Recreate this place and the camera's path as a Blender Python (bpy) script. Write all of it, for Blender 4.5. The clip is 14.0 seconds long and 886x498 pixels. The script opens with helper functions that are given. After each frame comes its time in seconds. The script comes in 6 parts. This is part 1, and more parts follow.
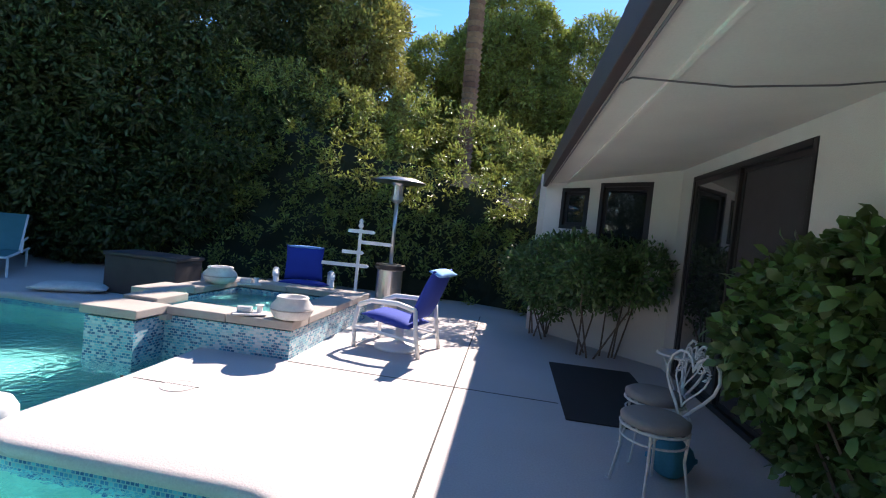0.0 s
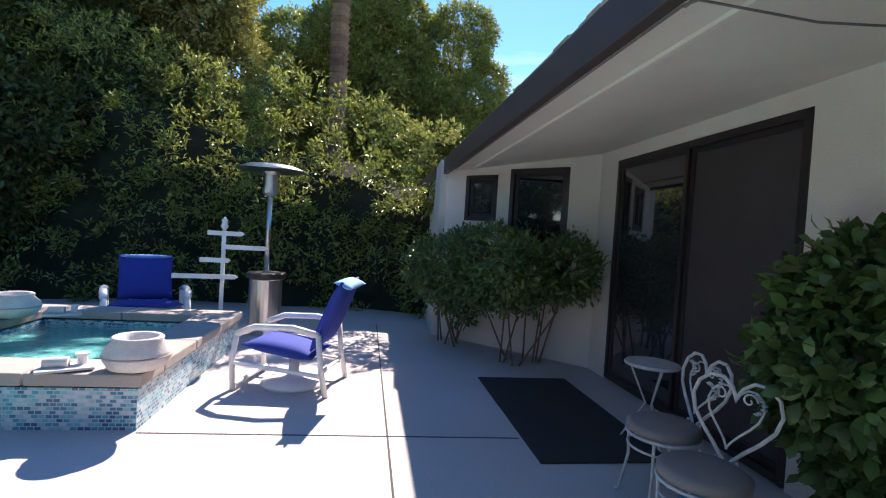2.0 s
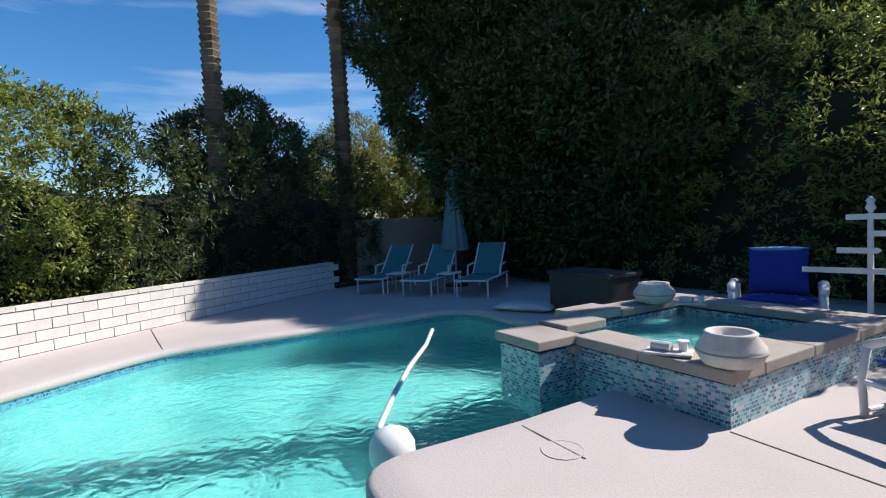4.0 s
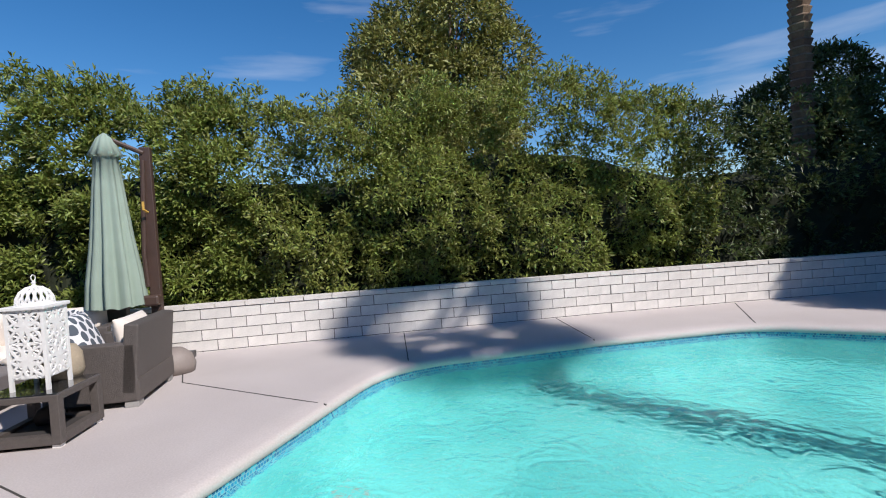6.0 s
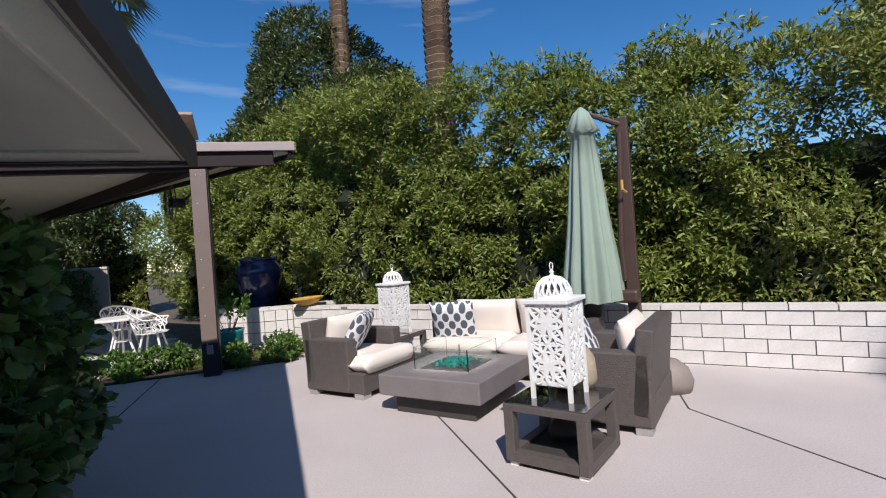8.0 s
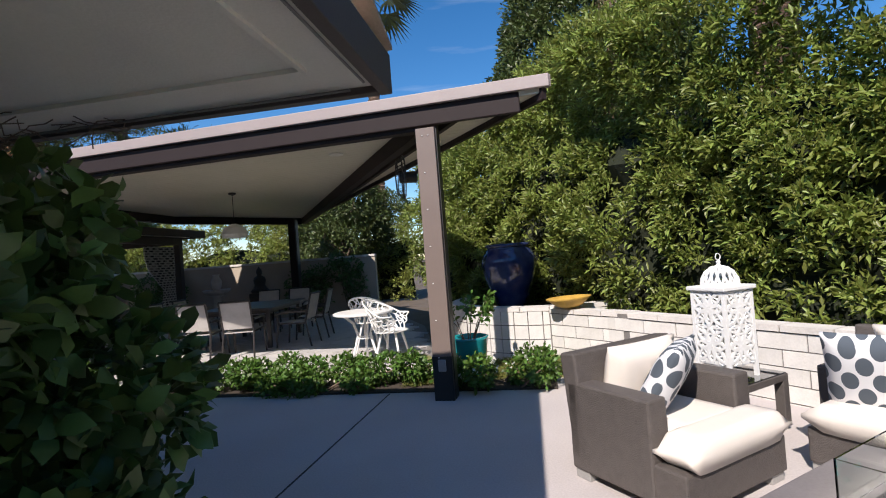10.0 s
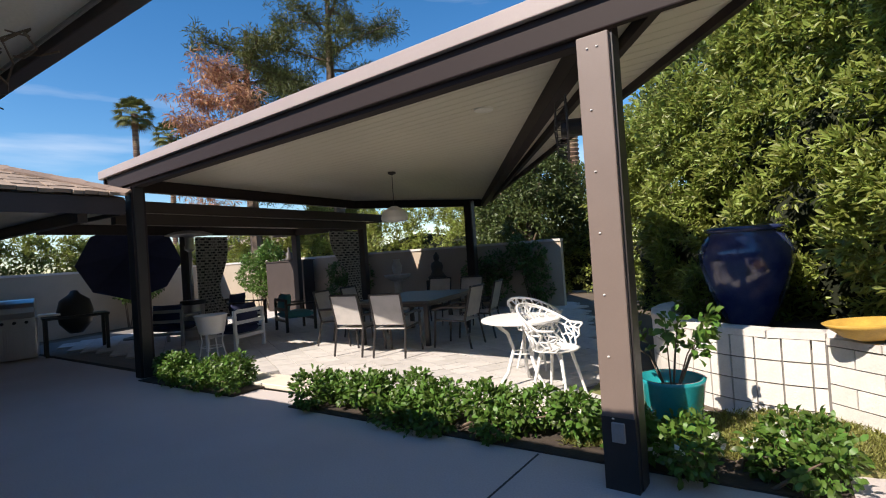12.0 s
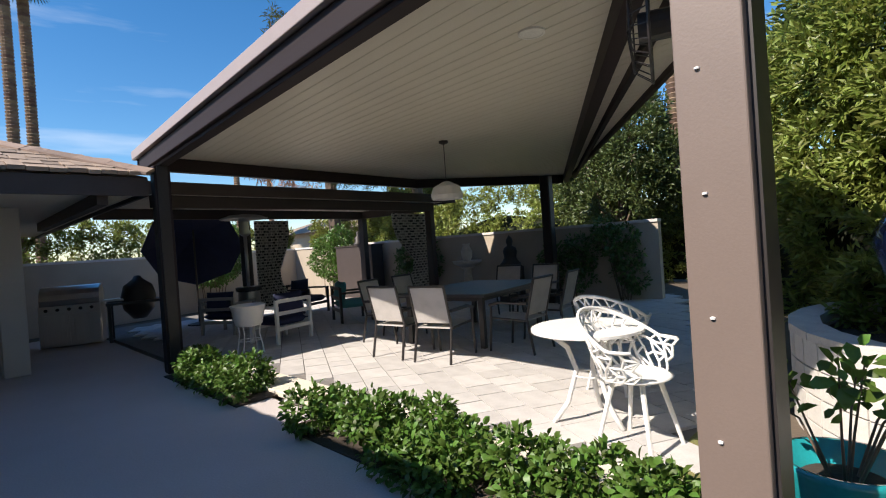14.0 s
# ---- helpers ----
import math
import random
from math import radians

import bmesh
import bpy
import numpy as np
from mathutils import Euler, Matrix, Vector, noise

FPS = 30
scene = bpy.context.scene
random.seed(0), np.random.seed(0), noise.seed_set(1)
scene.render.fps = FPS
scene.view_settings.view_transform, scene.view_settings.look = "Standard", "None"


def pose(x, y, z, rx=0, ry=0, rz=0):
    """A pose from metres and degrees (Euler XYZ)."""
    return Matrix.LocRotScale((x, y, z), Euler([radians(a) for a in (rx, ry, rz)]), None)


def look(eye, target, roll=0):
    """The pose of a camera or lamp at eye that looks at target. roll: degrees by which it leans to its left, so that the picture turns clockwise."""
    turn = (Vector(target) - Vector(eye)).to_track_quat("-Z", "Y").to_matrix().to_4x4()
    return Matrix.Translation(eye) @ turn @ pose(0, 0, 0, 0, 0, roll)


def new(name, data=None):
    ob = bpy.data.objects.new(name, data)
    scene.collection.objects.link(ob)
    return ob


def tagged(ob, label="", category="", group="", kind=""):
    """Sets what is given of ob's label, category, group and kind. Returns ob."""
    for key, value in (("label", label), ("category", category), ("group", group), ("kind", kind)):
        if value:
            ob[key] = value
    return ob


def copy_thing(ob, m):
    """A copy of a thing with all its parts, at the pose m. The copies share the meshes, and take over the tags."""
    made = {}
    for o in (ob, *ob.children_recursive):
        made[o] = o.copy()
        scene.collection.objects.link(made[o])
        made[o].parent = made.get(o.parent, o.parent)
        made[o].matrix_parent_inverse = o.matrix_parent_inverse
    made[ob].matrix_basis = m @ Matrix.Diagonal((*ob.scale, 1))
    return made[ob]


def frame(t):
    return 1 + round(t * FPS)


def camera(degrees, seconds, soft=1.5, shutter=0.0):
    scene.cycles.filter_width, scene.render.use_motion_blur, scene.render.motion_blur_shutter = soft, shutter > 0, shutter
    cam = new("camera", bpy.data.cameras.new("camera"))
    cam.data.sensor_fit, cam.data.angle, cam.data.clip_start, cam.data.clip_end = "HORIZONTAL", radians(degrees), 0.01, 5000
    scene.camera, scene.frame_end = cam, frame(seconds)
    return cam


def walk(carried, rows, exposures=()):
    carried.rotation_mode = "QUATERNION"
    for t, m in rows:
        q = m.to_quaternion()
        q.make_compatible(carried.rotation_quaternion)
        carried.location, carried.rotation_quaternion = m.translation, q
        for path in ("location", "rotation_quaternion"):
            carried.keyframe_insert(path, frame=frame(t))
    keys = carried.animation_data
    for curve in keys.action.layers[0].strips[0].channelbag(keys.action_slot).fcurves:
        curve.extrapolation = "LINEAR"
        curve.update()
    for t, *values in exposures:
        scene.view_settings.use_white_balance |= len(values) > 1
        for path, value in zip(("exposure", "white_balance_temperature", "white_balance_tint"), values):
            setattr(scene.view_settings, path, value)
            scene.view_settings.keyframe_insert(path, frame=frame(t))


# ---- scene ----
PATH = [
    (0, -0.098, 0.372, 1.509, -1.25, -2.08, -5.85),
    (0.5, -0.22, 0.71, 1.512, -11.19, -1.31, -5.28),
    (1, -0.298, 1.061, 1.506, -16.89, -1.4, -4.62),
    (1.5, -0.403, 1.369, 1.512, -17.58, -1.46, -4.15),
    (2, -0.523, 1.603, 1.516, -17.61, -1.62, -3.51),
    (2.6, -0.56, 1.75, 1.512, -8, -1.9, -2.3),
    (3.1, -0.45, 1.9, 1.505, 10, -2.4, -0.2),
    (3.7, -0.22, 1.98, 1.495, 38, -2.8, 1.8),
    (4.5, 0.024, 1.952, 1.487, 69.46, -2.9, 3.36),
    (5, 0.043, 1.835, 1.488, 86.07, -2.4, 3.04),
    (5.5, 0.075, 1.638, 1.491, 95.82, -2.23, 3.01),
    (6, 0.09, 1.317, 1.483, 108.27, -2.04, 3.44),
    (6.5, -0.045, 0.892, 1.487, 129.51, -1.25, 4.22),
    (7, -0.15, 0.44, 1.433, 140.24, -0.26, 4.11),
    (7.6, -0.27, -0.03, 1.45, 146.5, 0.1, 4.1),
    (8.5, -0.57, -1.13, 1.48, 157.5, 0.2, 4.1),
    (9.5, -0.834, -2.306, 1.492, 169.49, 0.23, 4.13),
    (10, -0.914, -2.815, 1.467, 180.63, 0.87, 4.42),
    (10.5, -1.003, -3.32, 1.491, 189.6, 0.87, 4.17),
    (11, -1.045, -3.792, 1.497, 193.42, 0.84, 4.03),
    (11.5, -1.094, -4.255, 1.509, 198.48, 0.73, 3.93),
    (12, -1.081, -4.71, 1.519, 203.86, 0.53, 3.87),
    (12.5, -1.087, -5.087, 1.505, 205.68, 0.25, 3.94),
    (13, -1.047, -5.441, 1.511, 209.32, 0.08, 3.86),
    (13.5, -0.979, -5.808, 1.5, 211.02, -0.31, 3.91),
    (14, -0.932, -6.192, 1.483, 214.62, -0.58, 4.01),
]
cam = camera(83.60, 14.0, soft=1.1)
walk(cam, [(t, pose(x, y, z, 90 + pitch, roll, yaw)) for t, x, y, z, yaw, pitch, roll in PATH],
     exposures=[(0, 1.2, 6950, 19), (2.2, 1.2, 7000, 22), (4.3, 0.2, 6500, 12), (7.2, -0.06, 6450, 16), (9.5, 0.22, 6600, 15), (10.5, 0.38, 6800, 15), (12.0, 0.56, 7150, 14), (14.0, 0.58, 7000, 13)])

# ---- daylight ----
SUN_AZ, SUN_EL = radians(24.0), radians(44.0)
world = bpy.data.worlds.new("sky")
scene.world = world
world.use_nodes = True
wn = world.node_tree
sky = wn.nodes.new("ShaderNodeTexSky")
sky.sky_type, sky.sun_disc, sky.sun_elevation, sky.sun_rotation = "NISHITA", False, SUN_EL, SUN_AZ
sky.air_density, sky.dust_density, sky.ozone_density = 1.0, 0.1, 4.0
wn.nodes["Background"].inputs[1].default_value = 0.11
# thin streaks of high cloud
geo_w = wn.nodes.new("ShaderNodeTexCoord")
map_w = wn.nodes.new("ShaderNodeMapping")
map_w.inputs["Scale"].default_value = (1.2, 1.2, 9.0)
map_w.inputs["Rotation"].default_value = (0.12, 0.1, 0.5)
noi_w = wn.nodes.new("ShaderNodeTexNoise")
noi_w.inputs["Scale"].default_value, noi_w.inputs["Detail"].default_value = 1.6, 6
ramp_w = wn.nodes.new("ShaderNodeValToRGB")
ramp_w.color_ramp.elements[0].position, ramp_w.color_ramp.elements[1].position = 0.56, 0.8
ramp_w.color_ramp.elements[1].color = (0.45, 0.45, 0.45, 1)
mix_w = wn.nodes.new("ShaderNodeMix")
mix_w.data_type = "RGBA"
mix_w.inputs[7].default_value = (7.5, 8.0, 8.6, 1)
wn.links.new(geo_w.outputs["Generated"], map_w.inputs[0])
wn.links.new(map_w.outputs[0], noi_w.inputs[0])
wn.links.new(noi_w.outputs[0], ramp_w.inputs[0])
wn.links.new(ramp_w.outputs[0], mix_w.inputs[0])
sat_w = wn.nodes.new("ShaderNodeHueSaturation")
sat_w.inputs["Saturation"].default_value, sat_w.inputs["Value"].default_value = 1.3, 1.1
wn.links.new(sky.outputs[0], sat_w.inputs["Color"])
wn.links.new(sat_w.outputs[0], mix_w.inputs[6])
wn.links.new(mix_w.outputs[2], wn.nodes["Background"].inputs[0])
sun = new("sun", bpy.data.lights.new("sun", "SUN"))
sun.data.energy, sun.data.angle, sun.data.color = 5.0, radians(0.55), (1.0, 0.95, 0.87)
to_sun = Vector((math.sin(SUN_AZ) * math.cos(SUN_EL), math.cos(SUN_AZ) * math.cos(SUN_EL), math.sin(SUN_EL)))
sun.matrix_world = look(to_sun * 60, (0, 0, 0))


# ---- materials ----
def material(name, color, rough=0.7, metal=0.0, vary=0.15, scale=6.0, bump=0.1, fine=60.0, tone=None, per_piece=0.0,
             per_island=0.0, spec=0.5, transmit=0.0, sheet=0.0, coat=0.0, stretch=(1, 1, 1)):
    """A surface with stains at two scales and fine relief; tone is the colour that stains and wear lean to."""
    m = bpy.data.materials.new(name)
    m.use_nodes = True
    t, n, l = m.node_tree, m.node_tree.nodes, m.node_tree.links
    b = n["Principled BSDF"]
    b.inputs["Roughness"].default_value, b.inputs["Metallic"].default_value = rough, metal
    b.inputs["Specular IOR Level"].default_value = spec
    b.inputs["Coat Weight"].default_value = coat
    co = n.new("ShaderNodeTexCoord")
    mp = n.new("ShaderNodeMapping")
    mp.inputs["Scale"].default_value = stretch
    l.new(co.outputs["Object"], mp.inputs[0])
    big, small = n.new("ShaderNodeTexNoise"), n.new("ShaderNodeTexNoise")
    big.inputs["Scale"].default_value, big.inputs["Detail"].default_value = scale, 5
    small.inputs["Scale"].default_value, small.inputs["Detail"].default_value = fine, 3
    for x in (big, small):
        l.new(mp.outputs[0], x.inputs["Vector"])
    tone = tone or tuple(c * 0.6 for c in color)
    mix = n.new("ShaderNodeMix")
    mix.data_type = "RGBA"
    mix.inputs[6].default_value, mix.inputs[7].default_value = (*color, 1), (*tone, 1)
    ramp = n.new("ShaderNodeMapRange")
    ramp.inputs[1].default_value, ramp.inputs[2].default_value, ramp.inputs[4].default_value = 0.35, 0.72, min(1, vary * 3)
    l.new(big.outputs[0], ramp.inputs[0])
    l.new(ramp.outputs[0], mix.inputs[0])
    hsv = n.new("ShaderNodeHueSaturation")
    grain = n.new("ShaderNodeMapRange")
    grain.inputs[3].default_value, grain.inputs[4].default_value = 1 - vary, 1 + vary
    l.new(small.outputs[0], grain.inputs[0])
    value = grain.outputs[0]
    for amount, node, socket in ((per_piece, "ShaderNodeObjectInfo", "Random"), (per_island, "ShaderNodeNewGeometry", "Random Per Island")):
        if amount:
            r = n.new(node)
            rr = n.new("ShaderNodeMapRange")
            rr.inputs[3].default_value, rr.inputs[4].default_value = 1 - amount, 1 + amount
            mul = n.new("ShaderNodeMath")
            mul.operation = "MULTIPLY"
            l.new(r.outputs[socket], rr.inputs[0])
            l.new(rr.outputs[0], mul.inputs[0])
            l.new(value, mul.inputs[1])
            value = mul.outputs[0]
            if node == "ShaderNodeNewGeometry":
                hr = n.new("ShaderNodeMapRange")
                hr.inputs[3].default_value, hr.inputs[4].default_value = 0.475, 0.515
                l.new(r.outputs[socket], hr.inputs[0])
                l.new(hr.outputs[0], hsv.inputs["Hue"])
    l.new(value, hsv.inputs["Value"])
    l.new(mix.outputs[2], hsv.inputs["Color"])
    l.new(hsv.outputs[0], b.inputs["Base Color"])
    if bump:
        bp = n.new("ShaderNodeBump")
        bp.inputs["Strength"].default_value, bp.inputs["Distance"].default_value = bump, 0.01
        l.new(small.outputs[0], bp.inputs["Height"])
        l.new(bp.outputs[0], b.inputs["Normal"])
    if sheet:  # thin leaf or cloth: part of the light passes through
        tr = n.new("ShaderNodeBsdfTranslucent")
        ms = n.new("ShaderNodeMixShader")
        ms.inputs[0].default_value = sheet
        l.new(hsv.outputs[0], tr.inputs[0])
        l.new(b.outputs[0], ms.inputs[1])
        l.new(tr.outputs[0], ms.inputs[2])
        l.new(ms.outputs[0], n["Material Output"].inputs[0])
    return m


def glass(name, color=(1, 1, 1), ior=1.45, rough=0.0, ripple=0.0):
    m = bpy.data.materials.new(name)
    m.use_nodes = True
    n, l = m.node_tree.nodes, m.node_tree.links
    b = n["Principled BSDF"]
    b.inputs["Base Color"].default_value = (*color, 1)
    b.inputs["Transmission Weight"].default_value, b.inputs["IOR"].default_value, b.inputs["Roughness"].default_value = 1, ior, rough
    if ripple:
        co = n.new("ShaderNodeTexCoord")
        a, c = n.new("ShaderNodeTexNoise"), n.new("ShaderNodeTexNoise")
        a.inputs["Scale"].default_value, c.inputs["Scale"].default_value = 4.0, 13.0
        a.inputs["Distortion"].default_value = 1.2
        add = n.new("ShaderNodeMath")
        add.operation = "MULTIPLY_ADD"
        add.inputs[1].default_value = 0.4
        bp = n.new("ShaderNodeBump")
        bp.inputs["Strength"].default_value, bp.inputs["Distance"].default_value = ripple, 0.06
        for x in (a, c):
            l.new(co.outputs["Object"], x.inputs["Vector"])
        l.new(c.outputs[0], add.inputs[0])
        l.new(a.outputs[0], add.inputs[2])
        l.new(add.outputs[0], bp.inputs["Height"])
        l.new(bp.outputs[0], b.inputs["Normal"])
    return m


def tiles(name, colors, width, height, grout, rough=0.25, offset=0.0, gap=0.12):
    """Small mosaic: cells of mixed colours with grout lines, laid in the plane of the wall (u along it, z up)."""
    m = bpy.data.materials.new(name)
    m.use_nodes = True
    n, l = m.node_tree.nodes, m.node_tree.links
    b = n["Principled BSDF"]
    b.inputs["Roughness"].default_value = rough
    uv = n.new("ShaderNodeUVMap")
    br = n.new("ShaderNodeTexBrick")
    br.offset = offset
    br.inputs["Scale"].default_value = 1.0
    br.inputs["Brick Width"].default_value, br.inputs["Row Height"].default_value = width, height
    br.inputs["Mortar Size"].default_value = gap * min(width, height)
    br.inputs["Color1"].default_value, br.inputs["Color2"].default_value = (0, 0, 0, 1), (1, 1, 1, 1)
    br.inputs["Mortar"].default_value = (0.5, 0.5, 0.5, 1)
    ramp = n.new("ShaderNodeValToRGB")
    ramp.color_ramp.interpolation = "CONSTANT"
    el = ramp.color_ramp.elements
    while len(el) < len(colors):
        el.new(0.5)
    for i, c in enumerate(colors):
        el[i].position = i / len(colors)
        el[i].color = (*c, 1)
    mix = n.new("ShaderNodeMix")
    mix.data_type = "RGBA"
    mix.inputs[7].default_value = (*grout, 1)
    l.new(uv.outputs[0], br.inputs["Vector"])
    l.new(br.outputs["Color"], ramp.inputs[0])
    l.new(br.outputs["Fac"], mix.inputs[0])
    l.new(ramp.outputs[0], mix.inputs[6])
    l.new(mix.outputs[2], b.inputs["Base Color"])
    return m


CONCRETE = material("deck_concrete", (0.53, 0.48, 0.465), 0.85, vary=0.17, scale=1.1, bump=0.25, fine=70, tone=(0.44, 0.39, 0.375))
COPING = material("coping_concrete", (0.42, 0.37, 0.33), 0.85, vary=0.14, scale=3, bump=0.25, fine=80, per_piece=0.06)
JOINT = material("joint_filler", (0.07, 0.065, 0.06), 0.95)
# the water's tint and rippling light are put into the plaster's mottled colour
PLASTER = material("pool_plaster_ripple_light", (0.13, 0.52, 0.51), 0.6, vary=0.34, scale=1.2, bump=0.0, fine=9, tone=(0.05, 0.34, 0.35))
MOSAIC = tiles("glass_mosaic", [(0.03, 0.13, 0.24), (0.05, 0.30, 0.42), (0.12, 0.45, 0.55), (0.25, 0.48, 0.56), (0.42, 0.58, 0.63), (0.03, 0.2, 0.33)],
               0.045, 0.028, (0.42, 0.50, 0.52), offset=0.5)
WATERLINE = tiles("waterline_mosaic", [(0.01, 0.12, 0.28), (0.02, 0.28, 0.45), (0.06, 0.42, 0.55), (0.02, 0.2, 0.4)], 0.03, 0.03, (0.2, 0.4, 0.45), offset=0.5)
WATER = glass("pool_water", (0.86, 0.99, 0.98), 1.33, 0.0, ripple=0.9)
GLASS = glass("clear_glass", (0.96, 1.0, 0.98))
BLOCK = material("slump_block_white", (0.74, 0.71, 0.67), 0.9, vary=0.12, scale=5, bump=0.35, fine=70, per_piece=0.05)
MORTAR = material("mortar", (0.20, 0.185, 0.175), 0.95, bump=0.3)
CAP = material("block_cap", (0.72, 0.68, 0.64), 0.9, vary=0.15, scale=6, bump=0.3, per_piece=0.06)
STUCCO = material("house_stucco", (0.62, 0.58, 0.53), 0.9, vary=0.06, scale=2, bump=0.35, fine=120)
SOFFIT = material("soffit_plaster", (0.66, 0.62, 0.55), 0.85, vary=0.07, scale=1.5, bump=0.2, fine=60)
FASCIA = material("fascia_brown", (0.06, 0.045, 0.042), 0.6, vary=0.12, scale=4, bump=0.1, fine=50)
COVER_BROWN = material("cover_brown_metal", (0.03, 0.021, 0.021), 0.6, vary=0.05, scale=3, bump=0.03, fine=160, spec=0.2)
GUTTER = material("cover_light_gutter", (0.36, 0.30, 0.285), 0.45, vary=0.05, scale=3, bump=0.03)
POST_SUNLIT = material("post_taupe_sunlit", (0.19, 0.145, 0.125), 0.5, vary=0.06, scale=3, bump=0.05, fine=120)
CEIL_CREAM = material("cover_ceiling_cream", (0.66, 0.61, 0.50), 0.38, vary=0.04, scale=2, bump=0.02)
SHAKE = material("wood_shake", (0.33, 0.25, 0.19), 0.9, vary=0.2, scale=3, bump=0.5, fine=50, per_piece=0.25, per_island=0.25)
DARK_FRAME = material("dark_window_frame", (0.022, 0.018, 0.018), 0.4, bump=0)
PANE = material("window_glass_dark", (0.02, 0.022, 0.025), 0.03, vary=0.02, bump=0, spec=1.0, coat=1.0)
SCREEN = material("insect_screen", (0.045, 0.04, 0.042), 0.6, bump=0)
LEAF_A = material("leaf_hedge", (0.25, 0.30, 0.07), 0.42, vary=0.15, scale=0.7, bump=0, tone=(0.26, 0.26, 0.07), per_island=0.5, sheet=0.35)
LEAF_B = material("leaf_bright", (0.25, 0.305, 0.07), 0.4, vary=0.15, scale=0.7, bump=0, tone=(0.17, 0.225, 0.055), per_island=0.4, sheet=0.38)
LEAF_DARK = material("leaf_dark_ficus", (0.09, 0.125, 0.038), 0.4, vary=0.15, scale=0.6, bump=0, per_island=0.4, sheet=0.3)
LEAF_SHRUB = material("leaf_shrub", (0.085, 0.16, 0.045), 0.38, vary=0.15, scale=1.5, bump=0, tone=(0.11, 0.17, 0.045), per_island=0.4, sheet=0.25)
LEAF_BED = material("leaf_bed", (0.10, 0.20, 0.035), 0.45, vary=0.2, scale=3, bump=0, per_island=0.4, sheet=0.3)
LEAF_OLIVE = material("leaf_olive_tree", (0.27, 0.28, 0.075), 0.5, vary=0.15, scale=0.6, bump=0, per_island=0.4, sheet=0.3)
LEAF_BROWN = material("needles_dead", (0.58, 0.32, 0.19), 0.8, vary=0.2, scale=1, bump=0, per_island=0.4, sheet=0.2)
LEAF_PINE = material("needles_pine", (0.13, 0.15, 0.045), 0.6, vary=0.2, scale=0.6, bump=0, per_island=0.4, sheet=0.2)
CORE = material("hedge_inner_shade", (0.018, 0.024, 0.010), 0.95, vary=0.3, scale=5, bump=0.6, fine=18)
PETAL = material("white_petal", (0.8, 0.8, 0.75), 0.6, bump=0, sheet=0.3)
BARK = material("bark", (0.16, 0.115, 0.085), 0.95, vary=0.25, scale=6, bump=0.8, fine=30)
PALM_BARK = material("palm_bark", (0.22, 0.15, 0.10), 0.95, vary=0.25, scale=6, bump=0.8, fine=30, per_island=0.3)
WICKER = material("grey_brown_wicker", (0.105, 0.090, 0.083), 0.6, vary=0.15, scale=25, bump=0.6, fine=140)
CUSHION = material("cream_cushion", (0.78, 0.71, 0.64), 0.9, vary=0.05, scale=4, bump=0.12, fine=200)
WHITE_METAL = material("white_metal", (0.82, 0.81, 0.80), 0.4, vary=0.04, scale=5, bump=0.03)
IRON_WHITE = material("chipped_white_iron", (0.62, 0.60, 0.57), 0.5, vary=0.2, scale=14, bump=0.2)
LANTERN_W = material("lantern_white", (0.84, 0.84, 0.83), 0.45, vary=0.06, scale=10, bump=0.05)
STONE_GREY = material("fire_table_concrete", (0.20, 0.18, 0.18), 0.7, vary=0.12, scale=4, bump=0.15)
DARK_WOOD = material("dark_base", (0.05, 0.045, 0.045), 0.7)
CHIP = material("teal_fire_glass", (0.02, 0.20, 0.17), 0.08, per_island=0.5, bump=0)
TEAL_SLING = material("teal_sling", (0.05, 0.22, 0.24), 0.8, vary=0.08, bump=0.1, fine=220)
BLUE_CUSHION = material("royal_blue_cushion", (0.015, 0.045, 0.32), 0.85, vary=0.1, bump=0.15, fine=180)
BLUE_SUNLIT = material("blue_cushion_sunlit", (0.20, 0.45, 0.85), 0.85, bump=0.1)
STEEL = material("brushed_steel", (0.62, 0.60, 0.58), 0.28, 1.0, vary=0.08, scale=4, bump=0.03, stretch=(1, 1, 0.05))
STONEWARE = material("pale_stone_bowl", (0.66, 0.63, 0.60), 0.85, vary=0.15, scale=9, bump=0.3)
MAT_DARK = material("door_mat_rubber", (0.035, 0.032, 0.033), 0.95, bump=0.6, fine=150)
TAUPE_SEAT = material("taupe_vinyl_seat", (0.26, 0.22, 0.20), 0.6, vary=0.1, bump=0.1)
GREEN_CANVAS = material("sage_canvas", (0.33, 0.42, 0.35), 0.9, vary=0.08, scale=4, bump=0.15, fine=160, sheet=0.1)
BLUE_CANVAS = material("faded_teal_canvas", (0.16, 0.30, 0.33), 0.9, bump=0.15)
NAVY_CANVAS = material("navy_canvas", (0.02, 0.025, 0.07), 0.9, bump=0.15)
UMB_BROWN = material("umbrella_brown_post", (0.075, 0.045, 0.035), 0.5, bump=0.05)
TURQ_POT = material("turquoise_glaze", (0.01, 0.30, 0.33), 0.18, vary=0.15, scale=4, bump=0.05, coat=0.4)
COBALT_POT = material("cobalt_glaze", (0.012, 0.022, 0.10), 0.12, vary=0.3, scale=5, bump=0.1, tone=(0.05, 0.07, 0.16), coat=0.5)
YELLOW_BOWL = material("ochre_bowl", (0.60, 0.36, 0.07), 0.6, vary=0.2, scale=8, bump=0.2)
SOIL = material("soil", (0.06, 0.045, 0.035), 0.98, vary=0.3, scale=10, bump=0.8, fine=40)
GRASS = material("dry_lawn", (0.15, 0.17, 0.05), 0.95, vary=0.3, scale=5, bump=0.8, fine=70, tone=(0.27, 0.22, 0.10))
GROUND = material("garden_ground", (0.13, 0.10, 0.075), 0.98, vary=0.25, scale=2, bump=0.5, fine=30)
